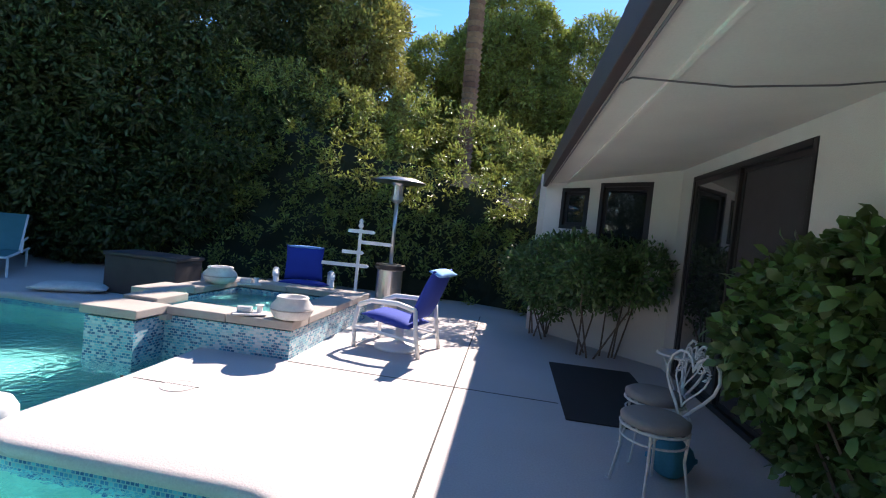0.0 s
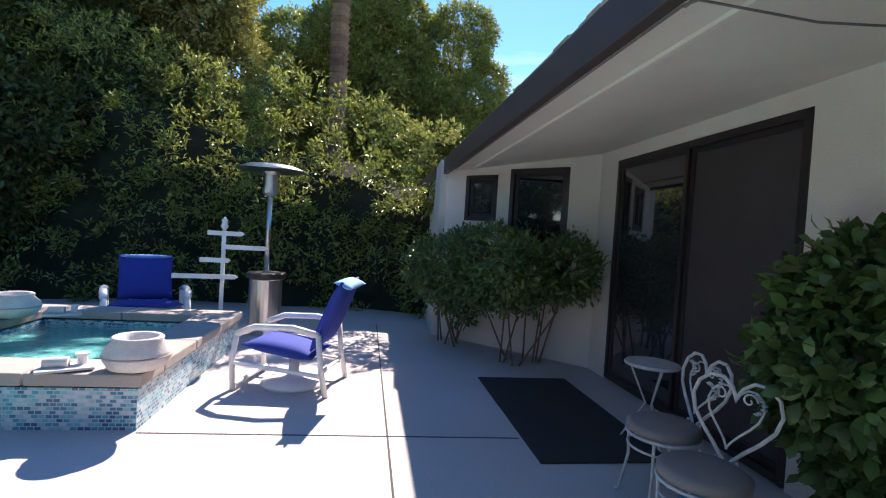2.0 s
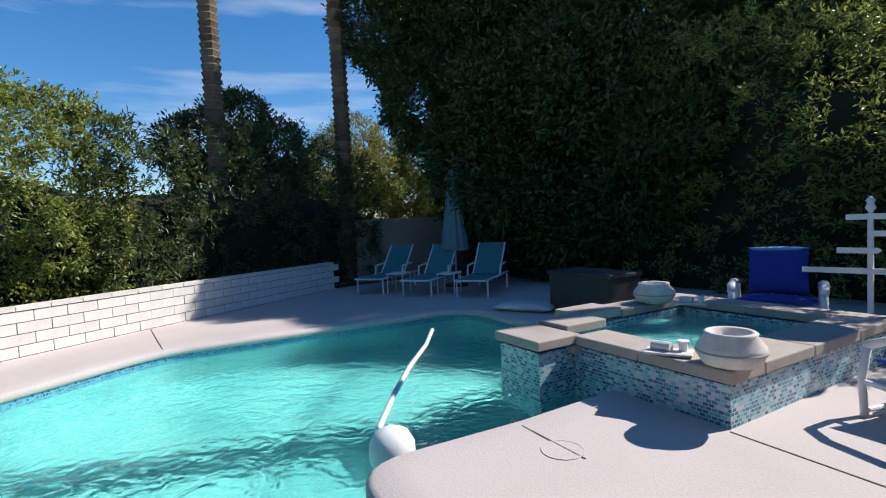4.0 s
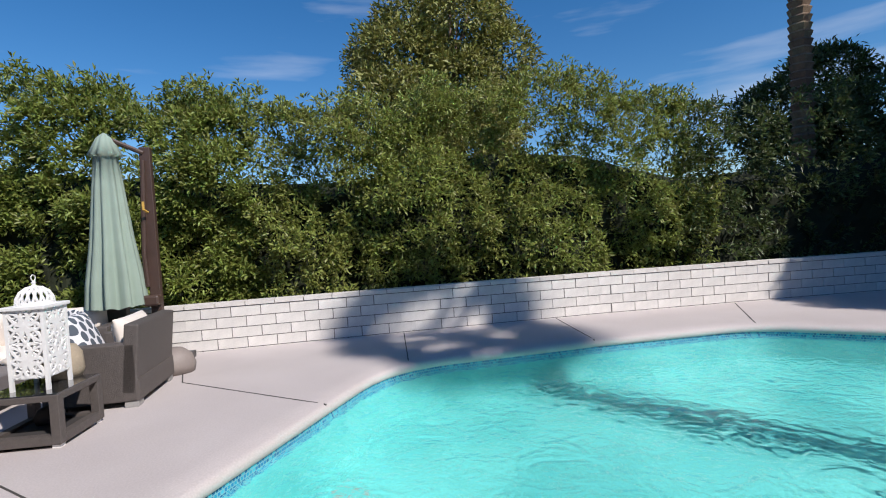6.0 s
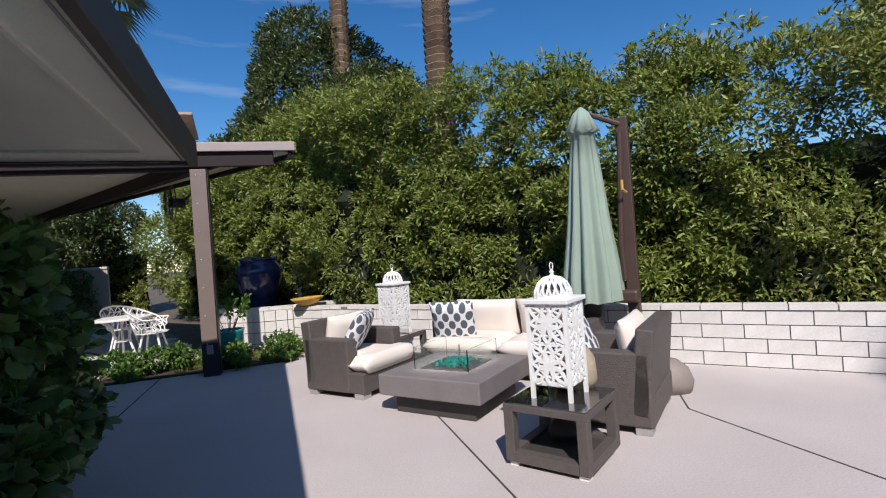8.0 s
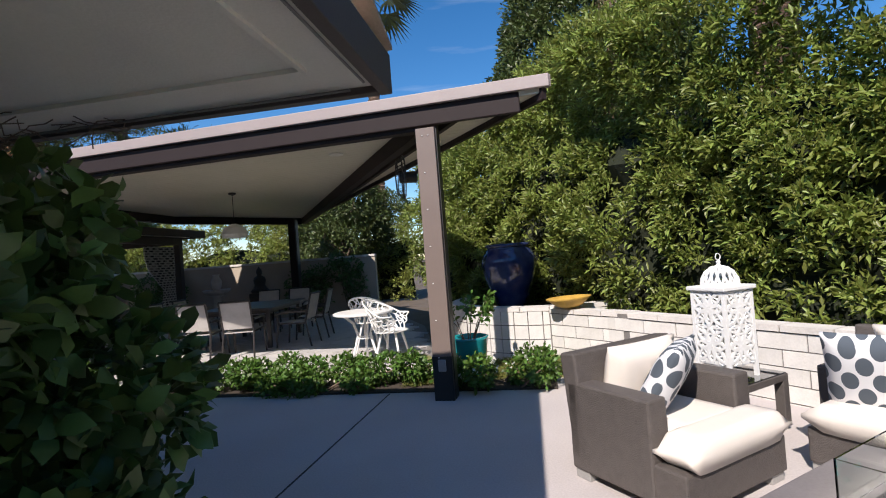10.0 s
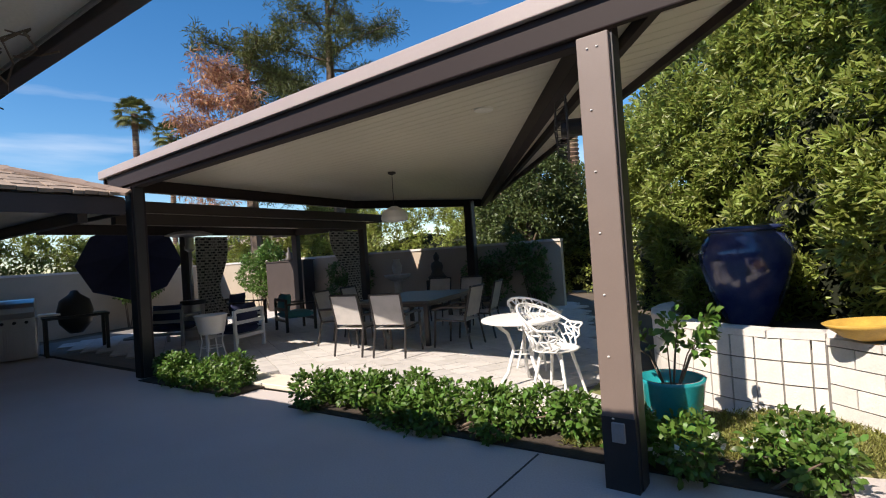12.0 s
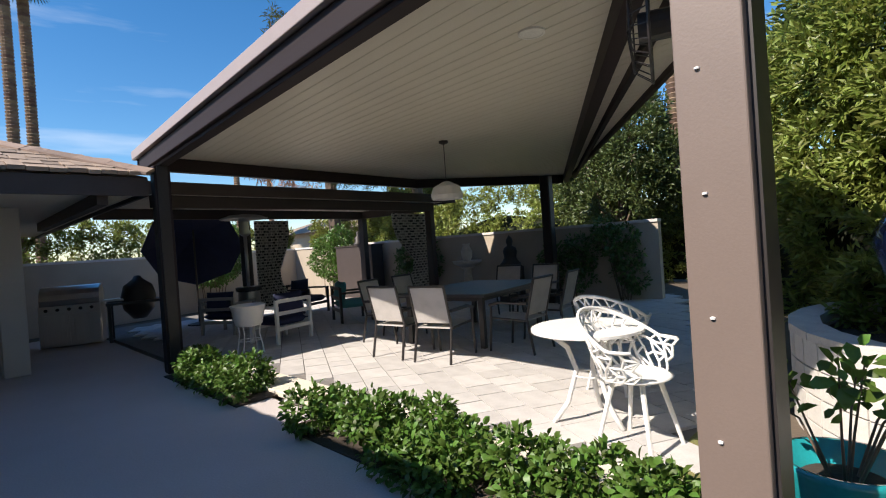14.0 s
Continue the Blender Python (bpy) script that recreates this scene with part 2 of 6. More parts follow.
PAVER = material("grey_paver", (0.56, 0.535, 0.52), 0.85, vary=0.12, scale=6, bump=0.3, fine=60, per_piece=0.10)
KERB = material("cream_kerb", (0.70, 0.64, 0.54), 0.85, vary=0.1, scale=3, bump=0.3)
CREAM_WALL = material("cream_garden_wall", (0.46, 0.39, 0.31), 0.9, vary=0.08, scale=2, bump=0.3, fine=40)
CHAIR_FRAME = material("dark_bronze_frame", (0.035, 0.03, 0.03), 0.45, bump=0.02)
CHAIR_SLING = material("beige_sling", (0.50, 0.47, 0.45), 0.85, bump=0.1, fine=220)
DARK_TABLE = material("dark_table_top", (0.06, 0.055, 0.055), 0.45, vary=0.1)
STATUE = material("dark_bronze_statue", (0.04, 0.032, 0.03), 0.5, bump=0.1)
CURTAIN = tiles("patterned_curtain", [(0.03, 0.03, 0.035), (0.04, 0.04, 0.04), (0.25, 0.24, 0.23)], 0.075, 0.065, (0.50, 0.49, 0.46), rough=0.9, offset=0.5, gap=0.2)
CABLE = material("cable_grey", (0.16, 0.15, 0.15), 0.6, bump=0)
HOSE = material("white_pool_hose", (0.8, 0.82, 0.82), 0.4, bump=0)
BULB = material("downlight_lens", (0.8, 0.78, 0.72), 0.4, bump=0)
BLUE_BAG = material("teal_cloth", (0.02, 0.20, 0.30), 0.8, bump=0.2)
TAN_SPEAKER = material("sandstone_speaker", (0.40, 0.33, 0.24), 0.9, vary=0.15, scale=12, bump=0.5)
PIPE_GREY = material("galvanised_grey", (0.35, 0.34, 0.33), 0.5)
ROOF_FAR = material("far_roof", (0.30, 0.24, 0.19), 0.9, vary=0.2, scale=2)


# ---- mesh building ----
class Shape:
    """Collects vertices and faces of one mesh."""

    def __init__(self):
        self.v, self.f = [], []

    def add(self, verts, faces):
        k = len(self.v)
        self.v += [tuple(p) for p in verts]
        self.f += [tuple(i + k for i in q) for q in faces]
        return self

    def box(self, c, s, rz=0.0, rx=0.0, ry=0.0):
        m = pose(*c, rx, ry, rz)
        x, y, z = (a / 2 for a in s)
        pts = [m @ Vector(p) for p in ((-x, -y, -z), (x, -y, -z), (x, y, -z), (-x, y, -z), (-x, -y, z), (x, -y, z), (x, y, z), (-x, y, z))]
        return self.add(pts, [(3, 2, 1, 0), (4, 5, 6, 7), (0, 1, 5, 4), (1, 2, 6, 5), (2, 3, 7, 6), (3, 0, 4, 7)])

    def prism(self, poly, z0, z1):
        n = len(poly)
        return self.add([(x, y, z0) for x, y in poly] + [(x, y, z1) for x, y in poly],
                        [tuple(range(n))[::-1], tuple(range(n, 2 * n))] + [(i, (i + 1) % n, n + (i + 1) % n, n + i) for i in range(n)])

    def tube(self, pts, r, seg=8, closed=False):
        pts = [Vector(p) for p in pts]
        rad = r if isinstance(r, (list, tuple)) else [r] * len(pts)
        n, verts, side = len(pts), [], None
        for i, p in enumerate(pts):
            a = pts[(i - 1) % n] if closed or i else p
            b = pts[(i + 1) % n] if closed or i < n - 1 else p
            d = (b - a).normalized()
            if side is None:
                side = d.orthogonal().normalized()
            side = (side - d * side.dot(d)).normalized()
            up = d.cross(side)
            verts += [p + rad[i] * (math.cos(6.28319 * k / seg) * side + math.sin(6.28319 * k / seg) * up) for k in range(seg)]
        faces = []
        for i in range(n if closed else n - 1):
            j = (i + 1) % n
            faces += [(i * seg + k, i * seg + (k + 1) % seg, j * seg + (k + 1) % seg, j * seg + k) for k in range(seg)]
        if not closed:
            faces += [tuple(range(seg))[::-1], tuple(range((n - 1) * seg, n * seg))]
        return self.add(verts, faces)

    def lathe(self, profile, seg=24, c=(0, 0, 0), flute=0.0, flutes=8):
        verts = []
        for r, z in profile:
            for k in range(seg):
                a = 6.28319 * k / seg
                q = r * (1 + flute * math.cos(flutes * a))
                verts.append((c[0] + q * math.cos(a), c[1] + q * math.sin(a), c[2] + z))
        faces = [(i * seg + k, i * seg + (k + 1) % seg, (i + 1) * seg + (k + 1) % seg, (i + 1) * seg + k)
                 for i in range(len(profile) - 1) for k in range(seg)]
        faces += [tuple(range(seg))[::-1], tuple(range((len(profile) - 1) * seg, len(profile) * seg))]
        return self.add(verts, faces)

    def pillow(self, c, s, rx=0.0, ry=0.0, rz=0.0, n=10, power=2.6):
        """A soft cushion: a rounded, slightly puffed block."""
        m = pose(*c, rx, ry, rz)
        verts, faces = [], []
        for side in (1, -1):
            for i in range(n + 1):
                for j in range(n + 1):
                    u, w = 2 * i / n - 1, 2 * j / n - 1
                    edge = max(0.0, (1 - abs(u) ** power)) ** 0.5 * max(0.0, (1 - abs(w) ** power)) ** 0.5
                    shrink = 1 - 0.04 * (1 - u * u) * abs(w) ** 3, 1 - 0.04 * (1 - w * w) * abs(u) ** 3
                    verts.append(m @ Vector((u * s[0] / 2 * shrink[1], w * s[1] / 2 * shrink[0], side * s[2] / 2 * (0.12 + 0.88 * edge))))
        w = n + 1
        for i in range(n):
            for j in range(n):
                a = i * w + j
                faces.append((a, a + w, a + w + 1, a + 1))
                b = a + w * w
                faces.append((b, b + 1, b + w + 1, b + w))
        rim = [(i, 0) for i in range(n)] + [(n, j) for j in range(n)] + [(i, n) for i in range(n, 0, -1)] + [(0, j) for j in range(n, 0, -1)]
        for k, (i, j) in enumerate(rim):
            p, q = rim[(k + 1) % len(rim)]
            faces.append((i * w + j + w * w, i * w + j, p * w + q, p * w + q + w * w)[::-1])
        return self.add(verts, faces)


def make(name, shape, mat, parent=None, label="", bevel=0.0, smooth=False, at=None):
    me = bpy.data.meshes.new(name)
    me.from_pydata(shape.v, [], shape.f)
    me.materials.append(mat)
    ob = new(name, me)
    if parent is not None:
        ob.parent = parent
    if at is not None:
        ob.matrix_basis = at
    if label:
        ob["label"] = label
    if smooth:
        me.polygons.foreach_set("use_smooth", [True] * len(me.polygons))
    if bevel:
        b = ob.modifiers.new("edge", "BEVEL")
        b.width, b.segments, b.limit_method = bevel, 2, "ANGLE"
    me.update()
    return ob


part = make


def thing(name, m, label, category, group=""):
    ob = new(name)
    ob.empty_display_size = 0.2
    ob.matrix_basis = m
    return tagged(ob, label, category, group)


def structure(ob, label=""):
    return tagged(ob, label, kind="structure")


def wall_uv(ob):
    """UV in metres: along the wall and up."""
    me = ob.data
    uv = me.uv_layers.new(name="UVMap")
    for p in me.polygons:
        n = p.normal
        t = Vector((-n.y, n.x, 0))
        t = t.normalized() if t.length > 0.1 else Vector((1, 0, 0))
        w = n.cross(t)
        for li in p.loop_indices:
            co = me.vertices[me.loops[li].vertex_index].co
            uv.data[li].uv = (co.dot(t), co.z if abs(n.z) < 0.9 else co.dot(w))
    return ob


RNG = np.random.default_rng(7)


def foliage(name, centres, outward, mat, parent, leaf=0.09, width=0.3, per=14, spread=0.07, droop=0.0, label="", jitter=0.9, rounded=False):
    """Many small folded leaves: a rosette at each centre, leaning outward."""
    c = np.repeat(np.asarray(centres, float), per, 0)
    o = np.repeat(np.asarray(outward, float), per, 0)
    n = len(c)
    d = RNG.normal(size=(n, 3))
    d /= np.linalg.norm(d, axis=1)[:, None]
    d = d * jitter + o * 0.75
    d[:, 2] -= droop
    d /= np.linalg.norm(d, axis=1)[:, None] + 1e-9
    # blades turn their faces outward and to the sky
    r = o * 0.7 + np.array([0, 0, 0.65]) + RNG.normal(size=(n, 3)) * 0.55
    s = np.cross(d, r)
    s /= np.linalg.norm(s, axis=1)[:, None] + 1e-9
    nn = np.cross(s, d)
    ln = leaf * RNG.uniform(0.65, 1.25, (n, 1))
    b = c + d * spread * RNG.uniform(0.1, 1.0, (n, 1)) + RNG.normal(size=(n, 3)) * spread * 0.35
    w = ln * width * 0.5
    if rounded:
        low_, up_ = b + d * ln * 0.3 + nn * ln * 0.04, b + d * ln * 0.68 + nn * ln * 0.02
        tip_ = b + d * ln - nn * ln * 0.10
        v = np.stack([b, low_ + s * w * 0.85 + nn * w * 0.25, up_ + s * w + nn * w * 0.25, tip_, up_ - s * w + nn * w * 0.25, low_ - s * w * 0.85 + nn * w * 0.25], 1).reshape(-1, 3)
        fan_ = [(0, 1, 5), (1, 2, 4), (1, 4, 5), (2, 3, 4)]
    else:
        mid = b + d * ln * 0.5 + nn * ln * 0.06
        v = np.stack([b, mid + s * w + nn * w * 0.3, b + d * ln - nn * ln * 0.08, mid - s * w + nn * w * 0.3], 1).reshape(-1, 3)
        fan_ = [(0, 1, 2), (0, 2, 3)]
    k = np.arange(n)[:, None] * (len(v) // n)
    tri = np.concatenate([k + np.array([q]) for q in fan_], 1).reshape(-1)
    me = bpy.data.meshes.new(name)
    me.vertices.add(len(v))
    me.vertices.foreach_set("co", v.reshape(-1))
    me.loops.add(len(tri))
    me.loops.foreach_set("vertex_index", tri.astype(np.int32))
    me.polygons.add(len(tri) // 3)
    me.polygons.foreach_set("loop_start", np.arange(0, len(tri), 3, dtype=np.int32))
    me.update(calc_edges=True)
    me.materials.append(mat)
    ob = new(name, me)
    if parent is not None:
        ob.parent = parent
    return tagged(ob, label, kind="stuff")


def rand_dirs(n):
    d = RNG.normal(size=(n, 3))
    return d / np.linalg.norm(d, axis=1)[:, None]


def blob_points(blobs, density):
    """Points on the outer shell of a cluster of lumps (x, y, z, rx, rz), and their outward directions."""
    pts, out = [], []
    B = np.array(blobs, float)
    for i, (x, y, z, rx, rz) in enumerate(B):
        n = int(density * 4 * math.pi * rx * (rx + rz) / 2)
        d = rand_dirs(n)
        p = np.array([x, y, z]) + d * np.array([rx, rx, rz]) * RNG.uniform(0.72, 1.06, (n, 1))
        keep = np.ones(n, bool)
        for j, (a, b, c, q, s) in enumerate(B):
            if j != i:
                e = (p - np.array([a, b, c])) / np.array([q, q, s])
                keep &= (e * e).sum(1) > 0.55
        pts.append(p[keep])
        out.append(d[keep])
    return np.concatenate(pts), np.concatenate(out)


def lumps(shape, blobs, k=0.72, seg=10):
    for x, y, z, rx, rz in blobs:
        prof = [(max(0.01, rx * k * math.sin(a)), -rz * k * math.cos(a)) for a in [math.pi * i / 6 for i in range(7)]]
        shape.lathe(prof, seg, (x, y, z), 0.08, 3)
    return shape




# ---- frames of the plan ----
U, W = Vector((0.987, -0.161, 0)), Vector((0.161, 0.987, 0))       # house: out of the wall (into the house), along the wall
TIP = Vector((-0.64, -5.66, 0))                                    # roof corner over the deck


def house(u, w, z=0.0):
    """A place by metres into the house and along its long side, from the roof corner."""
    return TIP + U * u + W * w + Vector((0, 0, z))


HOUSE_YAW = -9.27


def fillet(points):
    """Outline from corners (x, y, radius)."""
    out = []
    n = len(points)
    for i, (x, y, r) in enumerate(points):
        p, a, b = Vector((x, y)), Vector(points[i - 1][:2]), Vector(points[(i + 1) % n][:2])
        if r <= 0:
            out.append((x, y))
            continue
        da, db = (a - p).normalized(), (b - p).normalized()
        for k in range(7):
            s = k / 6
            q = p + da * r * (1 - s) ** 2 + db * r * s ** 2
            out.append((q.x, q.y))
    return out


POOL = fillet([(-0.62, 3.0, 0.45), (-2.85, 3.40, 0.4), (-2.6, 4.65, 0), (-2.46, 5.75, 0), (-3.3, 5.9, 0), (-3.15, 7.35, 0), (-5.3, 7.45, 0),
               (-6.55, 7.75, 0.7), (-7.45, 3.1, 0.5), (-6.4, 1.1, 0), (-5.05, -1.12, 0.75), (-3.7, -1.14, 0), (-1.75, -1.16, 0.5), (-1.2, 0.8, 0.3)])


def ring_sheet(outer, hole, z):
    from mathutils.geometry import tessellate_polygon
    loops = [[Vector((x, y, 0)) for x, y in outer], [Vector((x, y, 0)) for x, y in hole]]
    flat = loops[0] + loops[1]
    s = Shape()
    tris = []
    for t in tessellate_polygon(loops):
        a, b, c = (flat[i] for i in t)
        tris.append(t if (b - a).cross(c - a).z > 0 else t[::-1])
    return s.add([(p.x, p.y, z) for p in flat], tris)


def grow(outline, d):
    n, out = len(outline), []
    area = sum(outline[i - 1][0] * outline[i][1] - outline[i][0] * outline[i - 1][1] for i in range(n))
    for i in range(n):
        a, p, b = (Vector(outline[k % n]) for k in (i - 1, i, i + 1))
        t = ((p - a).normalized() + (b - p).normalized())
        t = t.normalized() if t.length > 1e-6 else (b - p).normalized()
        nrm = Vector((t.y, -t.x)) * (1 if area > 0 else -1)
        out.append((p.x + nrm.x * d, p.y + nrm.y * d))
    return out


# ---- ground and deck ----
far = [(-400, -400), (400, -400), (400, 400), (-400, 400)]
structure(make("ground", ring_sheet(far, grow(POOL, 0.25), -0.06), GROUND), "bare brown garden soil beyond the deck")
deck_edge = [(-1.3, -9.6), (0.2, -8.9), (6.0, -9.7), (12.4, -10.9), (12.4, 12.0), (-11.6, 12.0), (-11.3, 7.0), (-8.4, 1.0), (-5.35, -4.3), (-2.95, -8.6)]
deck = ring_sheet(deck_edge, grow(POOL, 0.30), 0.0)
structure(make("pavement", deck, CONCRETE), "pale broom-finished concrete pool deck with stains and joints")
# the rounded coping along the pool, its lip a little over the tile band
s = Shape()
rows = [(0.302, 0.0), (0.03, 0.004), (0.0, -0.012), (-0.02, -0.035), (-0.02, -0.085), (0.0, -0.095)]
n = len(POOL)
rings = [grow(POOL, d) for d, z in rows]
s.add([(x, y, z) for (d, z), r in zip(rows, rings) for x, y in r],
      [(k * n + i, k * n + (i + 1) % n, (k + 1) * n + (i + 1) % n, (k + 1) * n + i) for k in range(len(rows) - 1) for i in range(n)])
coping = structure(make("coping", s, CONCRETE, smooth=True), "rounded cast concrete coping round the pool")
s = Shape()
s.add([(x, y, z) for z in (-0.09, -0.26) for x, y in POOL], [(i, (i + 1) % n, n + (i + 1) % n, n + i) for i in range(n)])
structure(wall_uv(make("waterline_tile", s, WATERLINE)), "blue glass mosaic band at the waterline")
low = grow(POOL, -0.12)
s = Shape()
s.add([(x, y, -0.26) for x, y in POOL] + [(x, y, -1.15) for x, y in low], [(i, (i + 1) % n, n + (i + 1) % n, n + i) for i in range(n)])
s.f.append(tuple(n + i for i in range(n))[::-1])
structure(make("pool_basin", s, PLASTER), "turquoise plastered swimming pool basin")
s = Shape().add([(x, y, -0.15) for x, y in grow(POOL, 0.01)], [tuple(range(n))])
water = structure(make("water", s, WATER), "clear rippled turquoise pool water")
water.visible_shadow = False


def strip(a, b, width=0.014, z=0.003):
    a, b = Vector((*a, 0)), Vector((*b, 0))
    d = b - a
    return Shape().box(((a.x + b.x) / 2, (a.y + b.y) / 2, z - 0.01), (d.length, width, 0.02), math.degrees(math.atan2(d.y, d.x)))


for a, b in (((-1.45, 5.50), (1.25, 4.97)), ((0.95, 9.5), (-0.35, 1.2)), ((-0.35, 1.2), (-0.9, -2.2)), ((-2.62, -5.6), (-1.45, 0.1)), ((-5.0, -4.1), (-4.09, -3.17)),
             ((-4.09, -3.17), (-3.72, -1.14)), ((-6.95, -1.75), (-5.2, -0.95)), ((-7.95, 0.45), (-6.4, 1.1)), ((-2.62, 4.62), (-1.9, 4.5)),
             ((-9.4, 3.3), (-7.45, 3.15)), ((-0.15, -8.3), (0.6, -4.6))):
    structure(make("trim", strip(a, b), JOINT), "dark expansion joint in the concrete")

# ---- house ----
LONG = 16.5
WALL_T, OVER = 0.2, 1.67
SLIDER = ((2.60, 3.91), (3.00, 6.36))


def along(p):
    return (Vector((*p, 0)) - TIP).dot(W)


w0, w1 = along(SLIDER[0]), along(SLIDER[1])


def house_box(shape, u0, u1, a, b, z0, z1):
    c = house((u0 + u1) / 2, (a + b) / 2, (z0 + z1) / 2)
    return shape.box(c, (u1 - u0, b - a, z1 - z0), HOUSE_YAW)


s = Shape()
house_box(s, OVER, OVER + WALL_T, 1.67, w0, 0, 2.66)
house_box(s, OVER, OVER + WALL_T, w1, w1 + 0.42, 0, 2.66)
house_box(s, OVER, OVER + WALL_T, w0, w1, 2.47, 2.66)
structure(make("wall_west", s, STUCCO), "pale beige stucco house wall in the shade of the eaves")
s = Shape()
house_box(s, OVER + WALL_T, 12.5, 1.67, 1.87, 0, 2.66)
structure(make("wall_south", s, STUCCO), "pale beige stucco house wall")
# canted bay with its window
BAY_A, BAY_B = house(OVER, w1 + 0.42), Vector((1.75, 8.72, 0))
bay = BAY_B - BAY_A
bay_yaw = math.degrees(math.atan2(bay.y, bay.x))
bd, bn = bay.normalized(), Vector((bay.y, -bay.x, 0)).normalized()


def bay_box(shape, a, b, z0, z1, t0=0.0, t1=0.2):
    c = BAY_A + bd * (a + b) / 2 + bn * (t0 + t1) / 2
    return shape.box((c.x, c.y, (z0 + z1) / 2), (b - a, t1 - t0, z1 - z0), bay_yaw)


BL = bay.length
q0, q1 = 0.40, 1.26
q2, q3 = 1.46, 2.0
s = Shape()
bay_box(s, 0, q0, 0, 2.64)
bay_box(s, q1, q2, 0, 2.64)
bay_box(s, q3, BL, 0, 2.64)
bay_box(s, q2, q3, 0, 1.75)
bay_box(s, q2, q3, 2.40, 2.64)
bay_box(s, q0, q1, 0, 0.95)
bay_box(s, q0, q1, 2.47, 2.64)
structure(make("wall_bay", s, STUCCO), "pale beige stucco canted bay wall")
END = house(0.35, w1 + 9.0)
s = Shape()
d2 = END - BAY_B
s.box(((BAY_B.x + END.x) / 2, (BAY_B.y + END.y) / 2, 1.32), (d2.length, 0.2, 2.64), math.degrees(math.atan2(d2.y, d2.x)))
structure(make("wall_north", s, STUCCO), "pale beige stucco house wall behind the bay")


def framed_opening(name, origin, du, dn, length, z0, z1, panes, label, slider=False):
    """A dark aluminium window: frame and panes set in a wall opening."""
    yaw = math.degrees(math.atan2(du.y, du.x))
    root = structure(new(name), label)
    root.matrix_basis = pose(origin.x, origin.y, 0, 0, 0, yaw)
    side = 1 if Vector((-du.y, du.x, 0)).dot(dn) > 0 else -1
    f = 0.06
    s = Shape()
    for x in (f / 2, length - f / 2):
        s.box((x, side * 0.04, (z0 + z1) / 2), (f, 0.10, z1 - z0))
    s.box((length / 2, side * 0.04, z1 - f / 2), (length - 2 * f, 0.10, f))
    s.box((length / 2, side * 0.04, z0 + f / 2), (length - 2 * f, 0.10, f))
    part("window_frame", s, DARK_FRAME, root, bevel=0.004)
    step = (length - 2 * f) / panes
    for i in range(panes):
        a = f + i * step
        depth = side * (0.05 if (i % 2 == 0) else 0.02)
        g = Shape().box((a + step / 2, depth, (z0 + z1) / 2), (step - 0.1, 0.01, z1 - z0 - 2 * f - 0.1))
        part("pane", g, SCREEN if slider and i == 0 else PANE, root)
        fr = Shape()
        for x in (a + 0.025, a + step - 0.025):
            fr.box((x, depth, (z0 + z1) / 2), (0.05, 0.035, z1 - z0 - 2 * f))
        for z in (z0 + f + 0.025, z1 - f - 0.025):
            fr.box((a + step / 2, depth, z), (step - 0.1, 0.035, 0.05))
        part("sash", fr, DARK_FRAME, root, bevel=0.003)
    return root


framed_opening("door_1", house(OVER, w0), W, U, w1 - w0, 0.02, 2.47, 2, "dark-framed sliding glass door with an insect screen", True)
framed_opening("window_1", BAY_A + bd * q0, bd, bn, q1 - q0, 0.95, 2.47, 1, "dark-framed window in the canted bay")
framed_opening("window_2", BAY_A + bd * q2, bd, bn, q3 - q2, 1.75, 2.40, 1, "small high dark-framed window in the canted bay")
# dark board added behind the glass door as the shade inside the house
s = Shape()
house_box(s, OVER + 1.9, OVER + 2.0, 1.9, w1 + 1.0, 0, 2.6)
structure(make("wall_inner", s, FASCIA), "dark board standing in for the dim room behind the glass door")

# soffit, fascia and shake roof; the eaves turn at the corner over the deck
s = Shape()
a, b, c, d = house(0.04, 0.04, 2.47), house(0.04, LONG + 4, 2.47), house(OVER + 0.1, LONG + 4, 2.62), house(OVER + 0.1, OVER + 0.1, 2.62)
e, f_ = house(12.8, 0.04, 2.47), house(12.8, OVER + 0.1, 2.62)
s.add([a, b, c, d, e, f_], [(0, 1, 2, 3), (0, 3, 5, 4)])
up = [p + Vector((0, 0, 0.05)) for p in (a, b, c, d, e, f_)]
s.add(up, [(3, 2, 1, 0), (4, 5, 3, 0)])
structure(make("ceiling_soffit", s, SOFFIT), "pale plastered soffit under wide eaves")
s = Shape()
house_box(s, -0.02, 0.05, -0.02, LONG + 4, 2.43, 2.66)
house_box(s, 0.05, 12.8, -0.02, 0.05, 2.43, 2.66)
structure(make("fascia", s, FASCIA, bevel=0.006), "dark brown painted fascia board")
s = Shape()
house_box(s, 0.34, 0.37, 0.34, LONG + 4, 2.475, 2.505)
house_box(s, 0.37, 12.8, 0.34, 0.37, 2.475, 2.505)
structure(make("trim", s, SOFFIT), "thin bead on the soffit")
PITCH = 0.36


def roof_z(u):
    return 2.68 + PITCH * u


s = Shape()
r0, r1 = 0.02, 5.0
A, B, C, D = house(r0, r0, roof_z(r0)), house(r0, LONG + 4, roof_z(r0)), house(r1, LONG + 4, roof_z(r1)), house(r1, r1, roof_z(r1))
E_, F_ = house(13.5, r0, roof_z(r0)), house(13.5, r1, roof_z(r1))
s.add([A, B, C, D, E_, F_], [(0, 3, 2, 1), (0, 4, 5, 3)])
s.add([p - Vector((0, 0, 0.05)) for p in (A, B, C, D, E_, F_)], [(0, 1, 2, 3), (0, 3, 5, 4)])
house_roof = structure(make("roof_house", s, SHAKE), "weathered brown wood shake roof")

